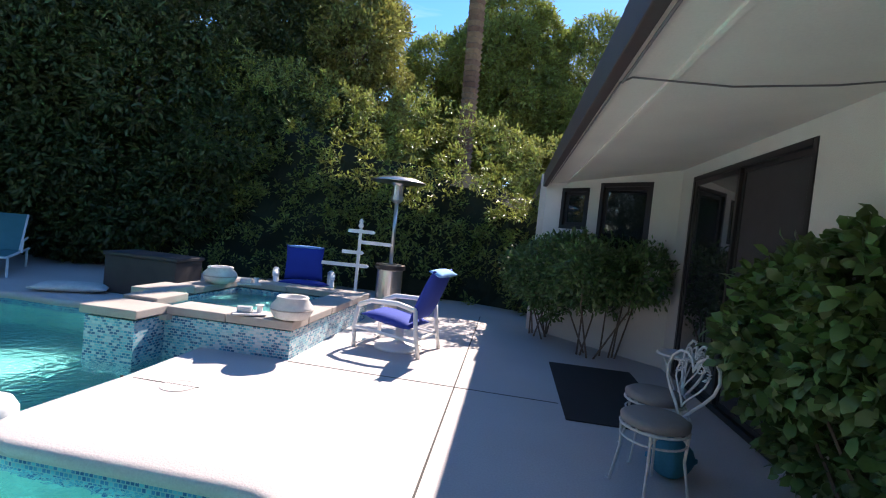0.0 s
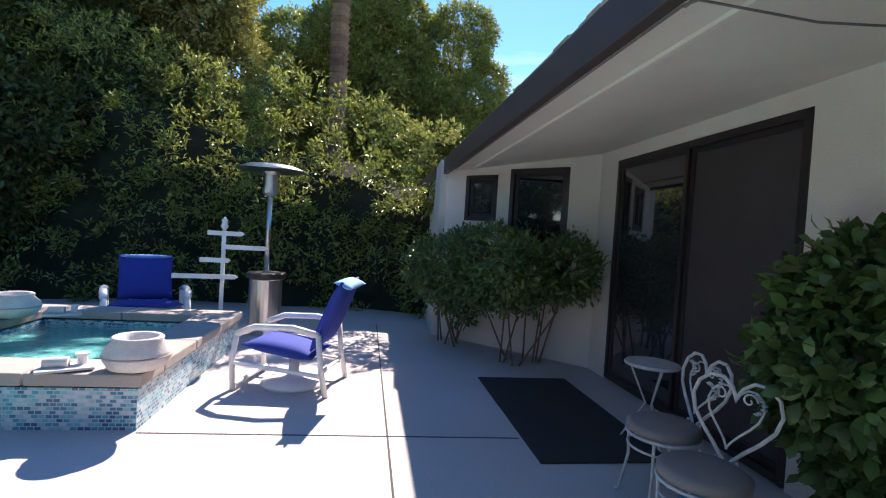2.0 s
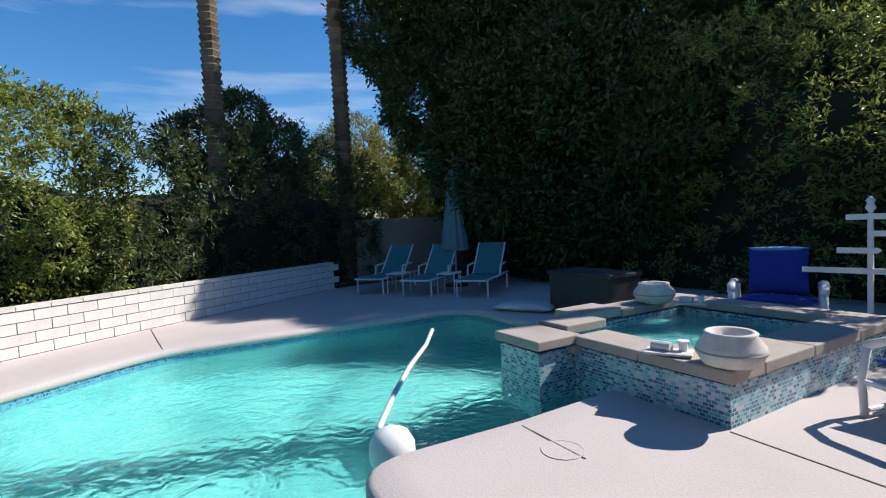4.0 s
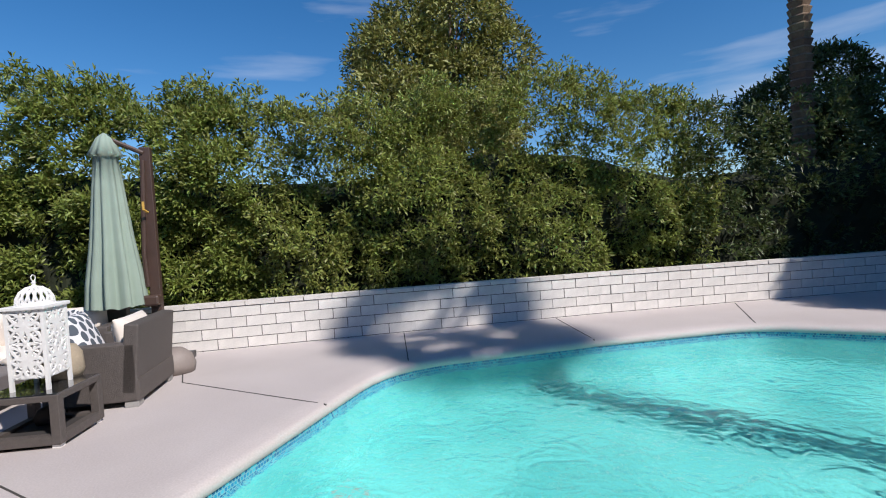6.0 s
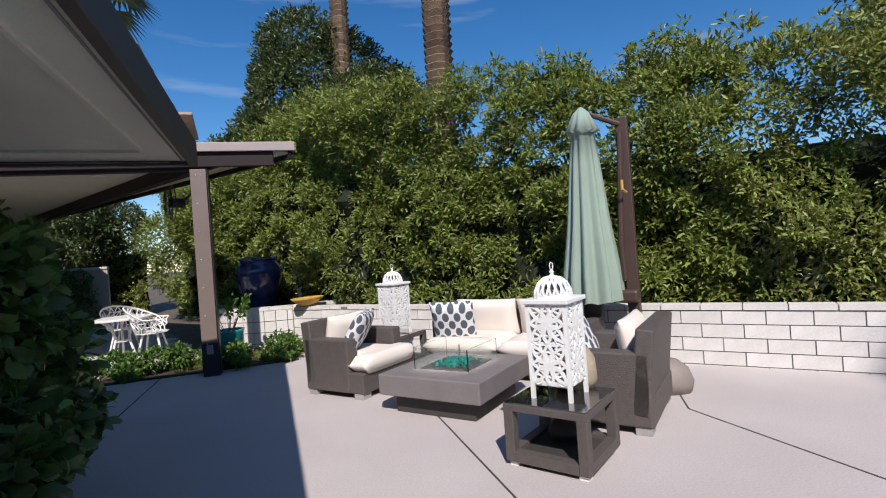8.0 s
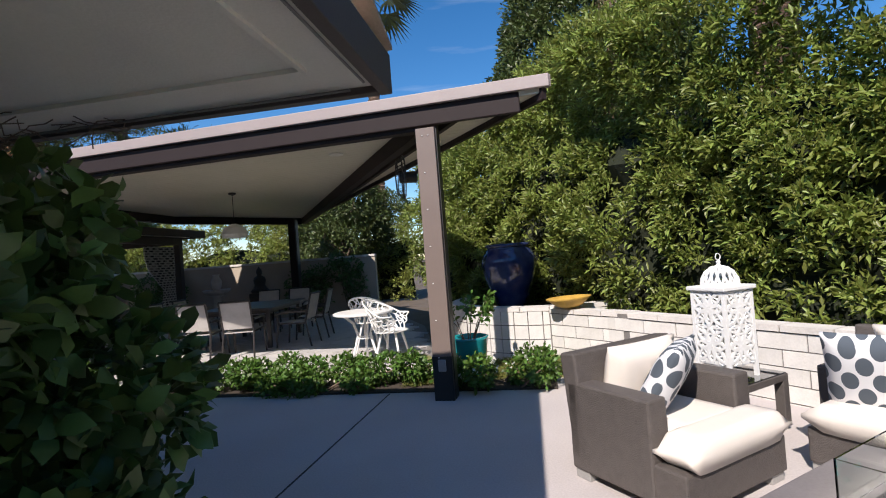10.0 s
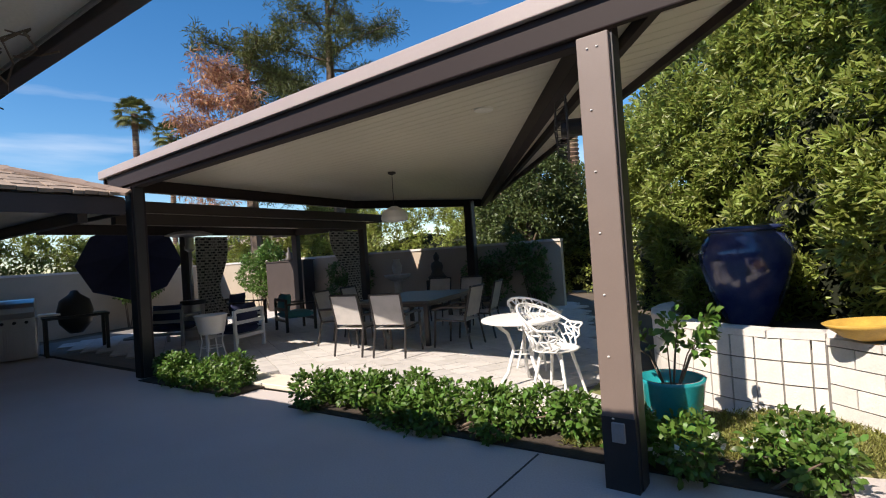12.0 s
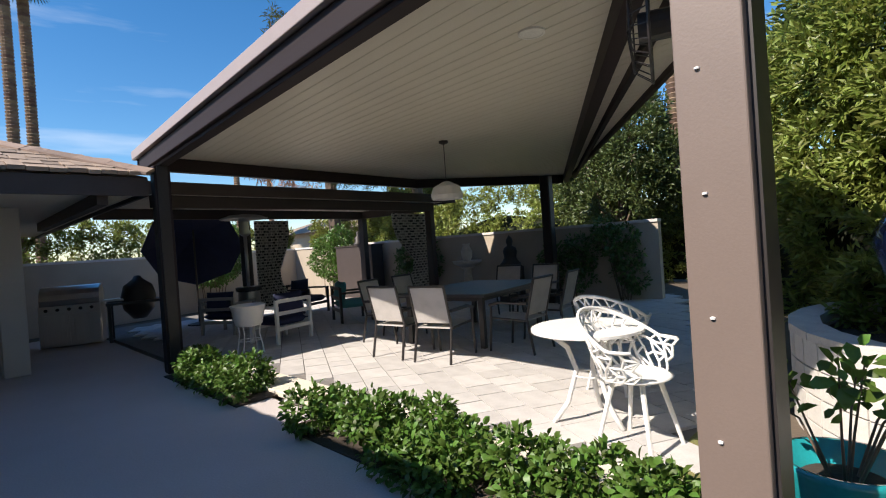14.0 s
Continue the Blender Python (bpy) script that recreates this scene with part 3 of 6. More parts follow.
# ---- wing of the house beyond the patio cover ----
WB = Vector((-0.161, -0.987, 0))
wing_root = Vector((6.35, -7.1, 0))


def wing(u, w, z=0.0):
    return wing_root + U * u + WB * w + Vector((0, 0, z))


WL, WN = 2.35, -2.6
HIP = WL - WN
s = Shape()
s.add([wing(0, WN, 2.64), wing(0, WL, 2.64), wing(HIP, WN, 2.64 + PITCH * HIP), wing(2 * HIP, WL, 2.64), wing(2 * HIP, WN, 2.64)], [(0, 1, 2), (1, 3, 2), (3, 4, 2)])
wing_roof = structure(make("roof_wing", s, SHAKE), "brown wood shake hip roof of the wing")
s = Shape()
s.box(wing(0.02, (WL + WN) / 2, 2.51), (0.05, WL - WN, 0.24), HOUSE_YAW)
s.box(wing(HIP, WL - 0.02, 2.51), (2 * HIP - 0.1, 0.05, 0.24), HOUSE_YAW)
structure(make("fascia", s, FASCIA), "dark brown fascia of the wing")
s = Shape()
s.box(wing(HIP, (WL + WN) / 2, 2.46), (2 * HIP - 0.12, WL - WN - 0.1, 0.03), HOUSE_YAW)
structure(make("ceiling_porch", s, SOFFIT), "porch ceiling of the wing")
s = Shape()
s.box(wing(2.6, WL - 0.5, 2.36), (5.0, 0.12, 0.16), HOUSE_YAW)
structure(make("porch_beam", s, FASCIA), "dark timber beam under the porch ceiling")
s = Shape()
s.box(wing(5.6, -1.6, 1.22), (0.2, 3.6, 2.44), HOUSE_YAW)
structure(make("wall_east", s, STUCCO), "stucco wall at the back of the porch")
s = Shape().box((8.39, -8.53, 1.22), (0.3, 0.3, 2.44), HOUSE_YAW)
structure(make("porch_post", s, STUCCO, bevel=0.01), "pale square porch post")

# ---- patio cover ----
PC = [(-2.02, -7.62), (6.95, -9.70), (6.3, -15.4), (3.5, -18.6)]
CD = (Vector(PC[1]) - Vector(PC[0])).normalized()
CE = Vector((CD.y, -CD.x))
cover_yaw = math.degrees(math.atan2(CD.y, CD.x))
cover = thing("patio_cover", pose(0, 0, 0), "large brown aluminium patio cover with a cream panel ceiling", "patio cover")
inner = grow(PC, -0.10)
part("ceiling", Shape().prism(inner, 3.0, 3.05), CEIL_CREAM, cover, "cream ribbed ceiling panels")
part("roof", Shape().prism(PC, 3.06, 3.14), GUTTER, cover)
ribs = Shape()
def across(depth):
    """The stretch of the line at that depth behind the front edge that lies under the roof."""
    o = Vector(inner[0]) + CE * depth
    lo_, hi_ = -20.0, 20.0
    for k in range(4):
        p, q = Vector(inner[k]), Vector(inner[(k + 1) % 4])
        nrm = Vector((q.y - p.y, p.x - q.x))
        if nrm.dot((Vector(inner[(k + 2) % 4]) - p)) < 0:
            nrm = -nrm
        g, h_ = nrm.dot(CD), nrm.dot(o - p)
        if abs(g) > 1e-6:
            if g > 0:
                lo_ = max(lo_, -h_ / g)
            else:
                hi_ = min(hi_, -h_ / g)
        elif h_ < 0:
            return None
    return (o, lo_, hi_) if hi_ - lo_ > 0.3 else None


for i in range(72):
    hit_ = across(0.15 + i * 0.14)
    if hit_:
        o, l0, l1 = hit_
        m = o + CD * (l0 + l1) / 2
        ribs.box((m.x, m.y, 3.0), (l1 - l0 - 0.1, 0.007, 0.006), cover_yaw)
part("panel_rib", ribs, CEIL_CREAM, cover)


def beam(p, q, z0, z1, wdt, inset=0.0):
    p, q = Vector(p), Vector(q)
    d = (q - p)
    nrm = Vector((d.y, -d.x)).normalized() * inset
    c = (p + q) / 2 + nrm
    return Shape().box((c.x, c.y, (z0 + z1) / 2), (d.length, wdt, z1 - z0), math.degrees(math.atan2(d.y, d.x)))


for p, q in ((PC[0], PC[1]), (PC[1], PC[2]), (PC[2], PC[3]), (PC[3], PC[0])):
    part("gutter", beam(p, q, 3.04, 3.165, 0.05), GUTTER, cover, "pale taupe gutter board", bevel=0.008)
for p, q in (((-0.9, -8.02), (6.75, -9.80)), ((6.35, -9.7), (5.95, -15.3)), ((6.0, -15.2), (3.6, -18.2)), ((3.5, -18.2), (-0.72, -8.2))):
    part("beam", beam(p, q, 2.80, 2.995, 0.12), COVER_BROWN, cover, bevel=0.006)
front_a, front_b = Vector(PC[0]) + CD * 0.3 + CE * 0.06, Vector(PC[1]) - CD * 0.2 + CE * 0.06
part("front_board", beam(front_a, front_b, 2.84, 3.045, 0.06), COVER_BROWN, cover, bevel=0.01)
for a, b in ((1, 2), (2, 3), (3, 0)):
    part("edge_board", beam(grow(PC, -0.06)[a], grow(PC, -0.06)[b], 2.93, 3.045, 0.05), COVER_BROWN, cover)
part("side_rail", beam((3.35, -18.4), (-1.2, -7.9), 2.9, 2.99, 0.06), COVER_BROWN, cover)
# the front post's sunlight is put into its colour; the others take cover brown
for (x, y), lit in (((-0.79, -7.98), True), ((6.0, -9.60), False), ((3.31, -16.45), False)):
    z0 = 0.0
    post = part("post", Shape().box((x, y, 1.4), (0.2, 0.2, 2.8), cover_yaw), POST_SUNLIT if lit else COVER_BROWN, cover, bevel=0.006)
    groove = Shape()
    off = CD * -0.0 + CD * (-0.104)
    groove.box((x + off.x, y + off.y, 1.4), (0.02, 0.13, 2.78), cover_yaw)
    part("channel", groove, CHAIR_FRAME, post)
    if lit:
        sleeve = Shape().box((x, y, 0.2), (0.206, 0.206, 0.5), cover_yaw)
        part("dark_base", sleeve, CHAIR_FRAME, post)
        fr = Vector((x, y)) - CE * 0.108
        part("socket_box", Shape().box((fr.x, fr.y, 0.36), (0.08, 0.03, 0.12), cover_yaw), PIPE_GREY, post, "grey weatherproof socket", bevel=0.006)
        for k in range(8):
            sc = Vector((x, y)) - CE * 0.102 + CD * (0.03 if k else -0.03)
            zz = 2.72 if k < 2 else 2.72 - (k - 1) * 0.38
            part("screw", Shape().lathe([(0.008, -0.003), (0.008, 0.003), (0.003, 0.005)], 8, (sc.x, sc.y, zz)), WHITE_METAL, post)
dl = Shape().lathe([(0.10, 0.02), (0.10, -0.012), (0.085, -0.014), (0.08, -0.01), (0.005, -0.01)], 24, (0.53, -9.65, 2.996))
tagged(make("downlight", dl, BULB), "round recessed downlight in the cream ceiling", "light")
pend = thing("pendant_lamp", pose(3.15, -12.3, 3.0), "small dark pendant lamp hanging from the cover ceiling", "lamp")
part("canopy", Shape().lathe([(0.07, 0.0), (0.07, -0.03), (0.02, -0.05)], 16), CHAIR_FRAME, pend)
part("rod", Shape().tube([(0, 0, -0.04), (0, 0, -0.62)], 0.006, 6), CHAIR_FRAME, pend)
part("shade", Shape().lathe([(0.05, -0.6), (0.2, -0.68), (0.24, -0.80), (0.22, -0.86), (0.2, -0.80)], 20), WHITE_METAL, pend, "pale hanging lantern shade")

# lower cover behind
LC = [(6.72, -9.75), (10.3, -9.75), (10.0, -16.85), (5.98, -16.85)]
cover2 = thing("low_patio_cover", pose(0, 0, 0), "low dark timber patio cover with curtained posts", "patio cover")
part("roof", Shape().prism(grow(LC, -0.04)[::-1], 2.56, 2.62), SOFFIT, cover2)
for i in range(4):
    part("fascia_board", beam(LC[i], LC[(i + 1) % 4], 2.52, 2.71, 0.06), FASCIA, cover2)
part("beam", beam((7.15, -10.0), (6.6, -16.7), 2.36, 2.56, 0.14), FASCIA, cover2)
part("beam", beam((9.3, -10.0), (9.0, -16.7), 2.36, 2.56, 0.12), FASCIA, cover2)
part("beam", beam((6.6, -16.6), (9.8, -16.6), 2.36, 2.56, 0.12), FASCIA, cover2)
for x, y in ((6.62, -16.6), (9.0, -16.6), (9.05, -12.85)):
    part("post", Shape().box((x, y, 1.19), (0.18, 0.18, 2.35), 0), FASCIA, cover2, bevel=0.01)


def curtain(x, y, yaw, gather, wide):
    s = Shape()
    cols, rowsn = 34, 8
    for j in range(rowsn):
        z = 2.3 - j * 2.0 / (rowsn - 1)
        pinch = 1 - gather * math.exp(-((z - 1.05) / 0.5) ** 2)
        for i in range(cols):
            a = i / (cols - 1)
            s.v.append((a * wide * pinch, 0.06 * math.sin(a * 40) * pinch, z))
    for j in range(rowsn - 1):
        for i in range(cols - 1):
            k = j * cols + i
            s.f.append((k, k + 1, k + cols + 1, k + cols))
    ob = make("curtain", s, CURTAIN, at=pose(x, y, 0, 0, 0, yaw), smooth=True)
    uv = ob.data.uv_layers.new(name="UVMap")
    for l in ob.data.loops:
        k = l.vertex_index
        uv.data[l.index].uv = ((k % cols) * 0.04, s.v[k][2])
    return tagged(ob, "black and white patterned curtain tied to a post", "curtain", "curtains of the low cover")


curtain(6.68, -16.45, 86, 0.6, 1.25)
curtain(8.9, -13.0, -92, 0.35, 0.95)

# garden walls behind the patio
for nm, p, q, h in (("wall_garden_south", (1.2, -17.2), (14.0, -18.2), 1.64), ("wall_garden_east", (14.0, -18.2), (13.4, -4.0), 1.64)):
    structure(make(nm, beam(p, q, -0.05, h, 0.2), CREAM_WALL), "cream plastered garden wall")
    structure(make("wall_cap", beam(p, q, h, h + 0.06, 0.26), CAP), "pale wall cap")
for nm, p, q, h in (("wall_garden_north", (-12, 12.4), (6, 12.4), 1.8), ("wall_garden_west", (-13.2, 3.0), (-12, 12.4), 1.7)):
    structure(make(nm, beam(p, q, -0.05, h, 0.2), CREAM_WALL), "plastered garden wall behind the hedge")


nb_house = thing("neighbour_house", pose(20.5, -28.0, 0, 0, 0, -10), "low tan neighbouring house with a brown roof beyond the garden wall", "house")
part("wall", Shape().box((0, 0, 1.35), (11.0, 4.0, 2.7)), CREAM_WALL, nb_house)
part("roof", Shape().add([(-6, 2.6, 2.7), (6, 2.6, 2.7), (6, -2.6, 2.7), (-6, -2.6, 2.7), (-4, 0, 3.6), (4, 0, 3.6)], [(0, 1, 5, 4), (2, 3, 4, 5), (1, 2, 5), (3, 0, 4), (3, 2, 1, 0)]), ROOF_FAR, nb_house)
for k in (-3.0, 0.5):
    win = part("window", Shape().box((k, 2.03, 1.9), (2.2, 0.08, 0.9)), PANE, nb_house)
    part("window_frame", Shape().box((k, 2.04, 2.38), (2.3, 0.1, 0.08)).box((k, 2.04, 1.42), (2.3, 0.1, 0.08)), DARK_FRAME, win)


# ---- planting ----
WALL_LINE = [(-2.2, -9.42), (-2.72, -8.75), (-5.2, -4.35), (-6.8, -1.5), (-8.2, 1.1), (-9.35, 3.5), (-10.75, 6.6), (-11.1, 7.4)]


def resample(line, step):
    pts, left = [], 0.0
    for a, b in zip(line, line[1:]):
        a, b = Vector(a), Vector(b)
        L = (b - a).length
        while left < L:
            d = (b - a) / L
            pts.append((a + d * left, d))
            left += step
        left -= L
    return pts


def hedge(name, line, base, tops, thick, mat, label, density=60, leaf=0.09, width=0.3, per=13, lump=0.55, category="hedge", spread=0.08):
    """A clipped-loose hedge along a line: a bumpy face of leaf rosettes on a dark core painted as inner shade. The face
    looks to the line's right.
    """
    root = thing(name, pose(0, 0, 0), label, category)
    path = resample(line, 0.25)
    L = len(path)
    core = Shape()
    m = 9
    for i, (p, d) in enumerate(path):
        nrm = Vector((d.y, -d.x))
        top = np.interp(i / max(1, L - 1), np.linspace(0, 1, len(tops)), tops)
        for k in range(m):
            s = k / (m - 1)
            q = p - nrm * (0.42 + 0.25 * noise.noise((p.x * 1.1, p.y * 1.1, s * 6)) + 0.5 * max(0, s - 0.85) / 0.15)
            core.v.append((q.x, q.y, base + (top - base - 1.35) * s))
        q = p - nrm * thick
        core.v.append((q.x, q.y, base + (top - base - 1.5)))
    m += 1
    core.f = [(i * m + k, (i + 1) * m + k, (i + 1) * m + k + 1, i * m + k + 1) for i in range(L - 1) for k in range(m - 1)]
    # near-black sheet behind the leaves, coloured as the shade between them
    part("inner_shade_sheet", core, CORE, root, "near-black sheet for the shade inside the hedge")
    length = 0.25 * (L - 1)
    mean = float(np.mean(tops)) - base
    n = int(length * mean * density)
    cs, os_ = [], []
    for _ in range(n):
        t = RNG.random() * (L - 1.001)
        i = int(t)
        p, d = path[i]
        p = p + d * 0.25 * (t - i)
        nrm = Vector((d.y, -d.x))
        top = float(np.interp(t / (L - 1), np.linspace(0, 1, len(tops)), tops)) + 0.28 * noise.noise((p.x * 0.9, p.y * 0.9, 3.3)) + 0.18 * noise.noise((p.x * 2.7, p.y * 2.7, 8))
        s = RNG.random() ** 0.78
        z = base + (top - base) * s
        fine_ = noise.noise((p.x * 2.6, p.y * 2.6, z * 2.6 + 9))
        if fine_ < -0.22 and RNG.random() < 0.75:
            continue
        bulge = lump * noise.noise((p.x * 0.8, p.y * 0.8, z * 0.8)) + 0.6 * lump * fine_
        back = 0.0
        if s > 0.86:
            back = (s - 0.86) / 0.14 * RNG.random() * thick * 0.9
        q = p + nrm * (bulge - 0.12 - back + RNG.normal() * 0.06)
        cs.append((q.x, q.y, z))
        tilt = 0.35 + 0.9 * max(0, s - 0.7)
        os_.append(Vector((nrm.x, nrm.y, tilt)).normalized())
    foliage("foliage", cs, os_, mat, root, leaf, width, per, spread)
    return root


def offset(line, d):
    out = []
    for i, p in enumerate(line):
        a, b = Vector(line[max(0, i - 1)]), Vector(line[min(len(line) - 1, i + 1)])
        t = (b - a).normalized()
        out.append((p[0] + t.y * d, p[1] - t.x * d))
    return out


hedge_line = offset(WALL_LINE, -0.55)
hedge("hedge", [(-0.4, -13.6), (-1.2, -12.0), (-2.6, -10.6)] + hedge_line[1:2] + hedge_line[2:3] + [(-6.1, -3.7)], 0.35, [3.4, 3.8, 4.75, 4.5, 4.2, 3.95, 3.8], 1.6, LEAF_B, "tall dense bright green hedge of narrow leaves above the block wall", 190, 0.105, 0.33, 15)
hedge("hedge", hedge_line[2:6], 0.35, [3.9, 3.8, 3.8, 4.0, 4.2, 4.15, 3.9, 3.6], 1.6, LEAF_A, "tall dense olive-green hedge of small leaves above the block wall", 185, 0.09, 0.36, 14)
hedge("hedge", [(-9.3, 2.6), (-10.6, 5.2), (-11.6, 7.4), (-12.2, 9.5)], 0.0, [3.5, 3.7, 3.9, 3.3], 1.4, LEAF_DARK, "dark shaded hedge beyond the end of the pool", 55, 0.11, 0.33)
hedge("hedge", [(-11.5, 12.0), (-8.5, 11.9), (-6.2, 11.6), (-3.4, 11.4), (-0.2, 11.0), (1.5, 10.4), (2.2, 9.6)], 0.0, [2.2, 4.5, 5.4, 5.4, 5.0, 4.4, 4.2, 3.4], 1.4, LEAF_A, "backlit dark green hedge behind the spa", 60, 0.11, 0.35)

hedge("hedge", [(15.2, -3.0), (15.4, -9.0), (15.8, -14.0), (16.2, -20.0)], 0.0, [3.0, 3.4, 3.0, 2.6, 2.4], 1.2, LEAF_A, "green shrubs beyond the east garden wall", 80, 0.14, 0.38)
hedge("hedge", [(19.5, -24.0), (12.0, -22.6), (5.0, -22.0), (0.5, -21.0)], 0.0, [3.2, 3.6, 3.0, 3.8, 3.2, 3.6], 1.4, LEAF_A, "loose green shrubs beyond the garden wall, sunlit on top", 75, 0.14, 0.38)


def tree(name, x, y, height, blobs, mat, label, trunk=0.18, leaf=0.14, width=0.4, density=40, per=12, spread=0.16, lean=(0, 0), droop=0.0):
    """Tapered trunk with limbs to each lump of the crown, and a crown of leaf rosettes."""
    root = thing(name, pose(x, y, 0), label, "tree")
    wood = Shape()
    fork = height * 0.4
    wood.tube([(0, 0, -0.05), (0.05 + lean[0] * 0.3, lean[1] * 0.3, fork * 0.5), (lean[0] * 0.6, lean[1] * 0.6, fork), (lean[0], lean[1], height * 0.8)],
              [trunk * 1.2, trunk, trunk * 0.75, trunk * 0.25], 10)
    for i, (a, b, c, rx, rz) in enumerate(blobs):
        f0 = min(height * 0.75, max(fork * 0.6, c - rz - 0.8))
        k = f0 / height
        wood.tube([(lean[0] * k, lean[1] * k, f0), (a * 0.5 + 0.1, b * 0.5, (f0 + c) / 2 - 0.15), (a, b, c)], [trunk * 0.4, trunk * 0.25, trunk * 0.08], 6)
    part("trunk", wood, BARK, root, smooth=True)
    p, o = blob_points(blobs, density)
    foliage("crown", p, o, mat, root, leaf, width, per, spread, droop)
    return root


def crown(n, radius, low, high, rx, seed, squash=0.85):
    r = random.Random(seed)
    out = []
    for i in range(n):
        z = low + (high - low) * (i + 0.5) / n
        k = math.sin(math.pi * min(0.95, max(0.12, (z - low) / (high - low) * 0.85 + 0.12)))
        a = i * 2.4 + r.random()
        q = radius * k * r.uniform(0.35, 1)
        s = rx * r.uniform(0.7, 1.2)
        out.append((q * math.cos(a), q * math.sin(a), z, s, s * squash))
    return out


TREES = [
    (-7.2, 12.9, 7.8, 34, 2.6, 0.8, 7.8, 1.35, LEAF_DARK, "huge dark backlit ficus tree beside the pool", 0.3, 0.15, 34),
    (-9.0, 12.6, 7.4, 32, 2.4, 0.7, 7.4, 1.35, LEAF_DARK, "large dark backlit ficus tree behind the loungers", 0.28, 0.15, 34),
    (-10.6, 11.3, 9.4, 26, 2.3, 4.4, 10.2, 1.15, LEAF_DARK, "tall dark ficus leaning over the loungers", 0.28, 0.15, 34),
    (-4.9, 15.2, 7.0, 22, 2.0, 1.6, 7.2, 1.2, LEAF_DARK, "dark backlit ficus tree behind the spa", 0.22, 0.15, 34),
    (-3.3, 15.6, 8.8, 30, 2.0, 2.6, 9.8, 1.05, LEAF_OLIVE, "tall tree with sunlit yellow-green leaves", 0.2, 0.14, 36),
    (2.4, 21.5, 9.6, 26, 3.2, 3.0, 10.6, 1.4, LEAF_B, "bright green rounded tree behind the hedge", 0.25, 0.16, 32),
    (-0.6, 22.0, 8.0, 16, 1.6, 3.0, 8.6, 1.2, LEAF_B, "bright green rounded tree behind the hedge", 0.25, 0.16, 32),
    (5.8, 21.5, 9.6, 16, 2.4, 3.5, 10.0, 1.4, LEAF_B, "bright green rounded tree behind the roof", 0.25, 0.16, 30),
    (-11.4, -2.0, 7.2, 18, 2.0, 2.6, 7.2, 0.95, LEAF_OLIVE, "airy olive-green tree rising above the hedge", 0.16, 0.13, 34),
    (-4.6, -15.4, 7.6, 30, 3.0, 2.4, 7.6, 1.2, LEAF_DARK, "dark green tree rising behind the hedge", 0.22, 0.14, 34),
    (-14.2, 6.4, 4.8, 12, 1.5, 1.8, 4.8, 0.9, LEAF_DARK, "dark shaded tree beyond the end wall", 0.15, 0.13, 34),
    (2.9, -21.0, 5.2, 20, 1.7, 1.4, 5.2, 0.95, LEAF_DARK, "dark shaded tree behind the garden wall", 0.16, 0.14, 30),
    (-1.3, -17.0, 4.4, 12, 1.0, 0.6, 4.4, 0.75, LEAF_B, "light green shrub tree against the garden wall", 0.1, 0.12, 36),
    (6.0, -27.0, 5.2, 14, 2.4, 2.0, 5.4, 1.0, LEAF_A, "green tree beyond the garden wall", 0.16, 0.15, 26),
    (15.5, -27.5, 4.6, 14, 2.4, 1.8, 4.8, 1.0, LEAF_A, "green tree beyond the garden wall", 0.16, 0.15, 26),
    (-17.5, 11.6, 4.8, 22, 2.4, 0.9, 5.0, 0.95, LEAF_OLIVE, "sparse pale tree far beyond the wall", 0.14, 0.13, 22),
    (-15.5, 14.2, 4.6, 20, 2.2, 0.8, 4.8, 0.95, LEAF_A, "green tree beyond the end wall", 0.14, 0.13, 26),
]
for i, (x, y, h, n_, rad, lo, hi, rx, mat, label, tr, lf, dens) in enumerate(TREES):
    tree("tree", x, y, h, crown(n_, rad, lo, hi, rx, i + 3), mat, label, tr, lf, 0.4, dens)


def palm_trunk(x, y, top, r, label, fan=True, scars=True):
    k_ = 0.6 if x > 25 else (0.72 if y > 14 else 1.0)
    root = thing("palm_tree", pose(x, y, 0), label, "palm tree")
    s = Shape()
    z, k = 0.0, 0
    step = 0.16 if scars else 0.8
    while z < top:
        s.lathe([(r * (0.87 - 0.1 * z / top), 0), (r * (1.10 - 0.1 * z / top), step * 0.75), (r * (0.87 - 0.1 * z / top), step)], 12, (0.05 * math.sin(z * 0.4), 0, z), 0.06, 5)
        z += step
    part("trunk", s, PALM_BARK, root)
    if fan:
        leaves = Shape()
        for i in range(34):
            a, e = i * 2.39996, 1.2 - 2.0 * i / 34
            out = Vector((math.cos(a) * math.cos(e), math.sin(a) * math.cos(e), math.sin(e)))
            side = Vector((-math.sin(a), math.cos(a), 0))
            upv = out.cross(side)
            c = Vector((0, 0, top)) + out * 1.3 * k_
            for j in range(11):
                t = (j - 5) / 5 * 1.25
                d = out * math.cos(t) + side * math.sin(t)
                tip = c + d * 1.25 * k_ - Vector((0, 0, 0.2 + 0.1 * abs(t)))
                b = side * math.cos(t) * 0.07 - out * math.sin(t) * 0.07
                mid = c + d * 0.6 * k_
                leaves.add([c, mid + b, tip, mid - b], [(0, 1, 2, 3)])
            leaves.tube([(0, 0, top - 0.1), c], 0.02, 4)
        part("fronds", leaves, LEAF_PINE, root, "fan-shaped green fronds")
    return root


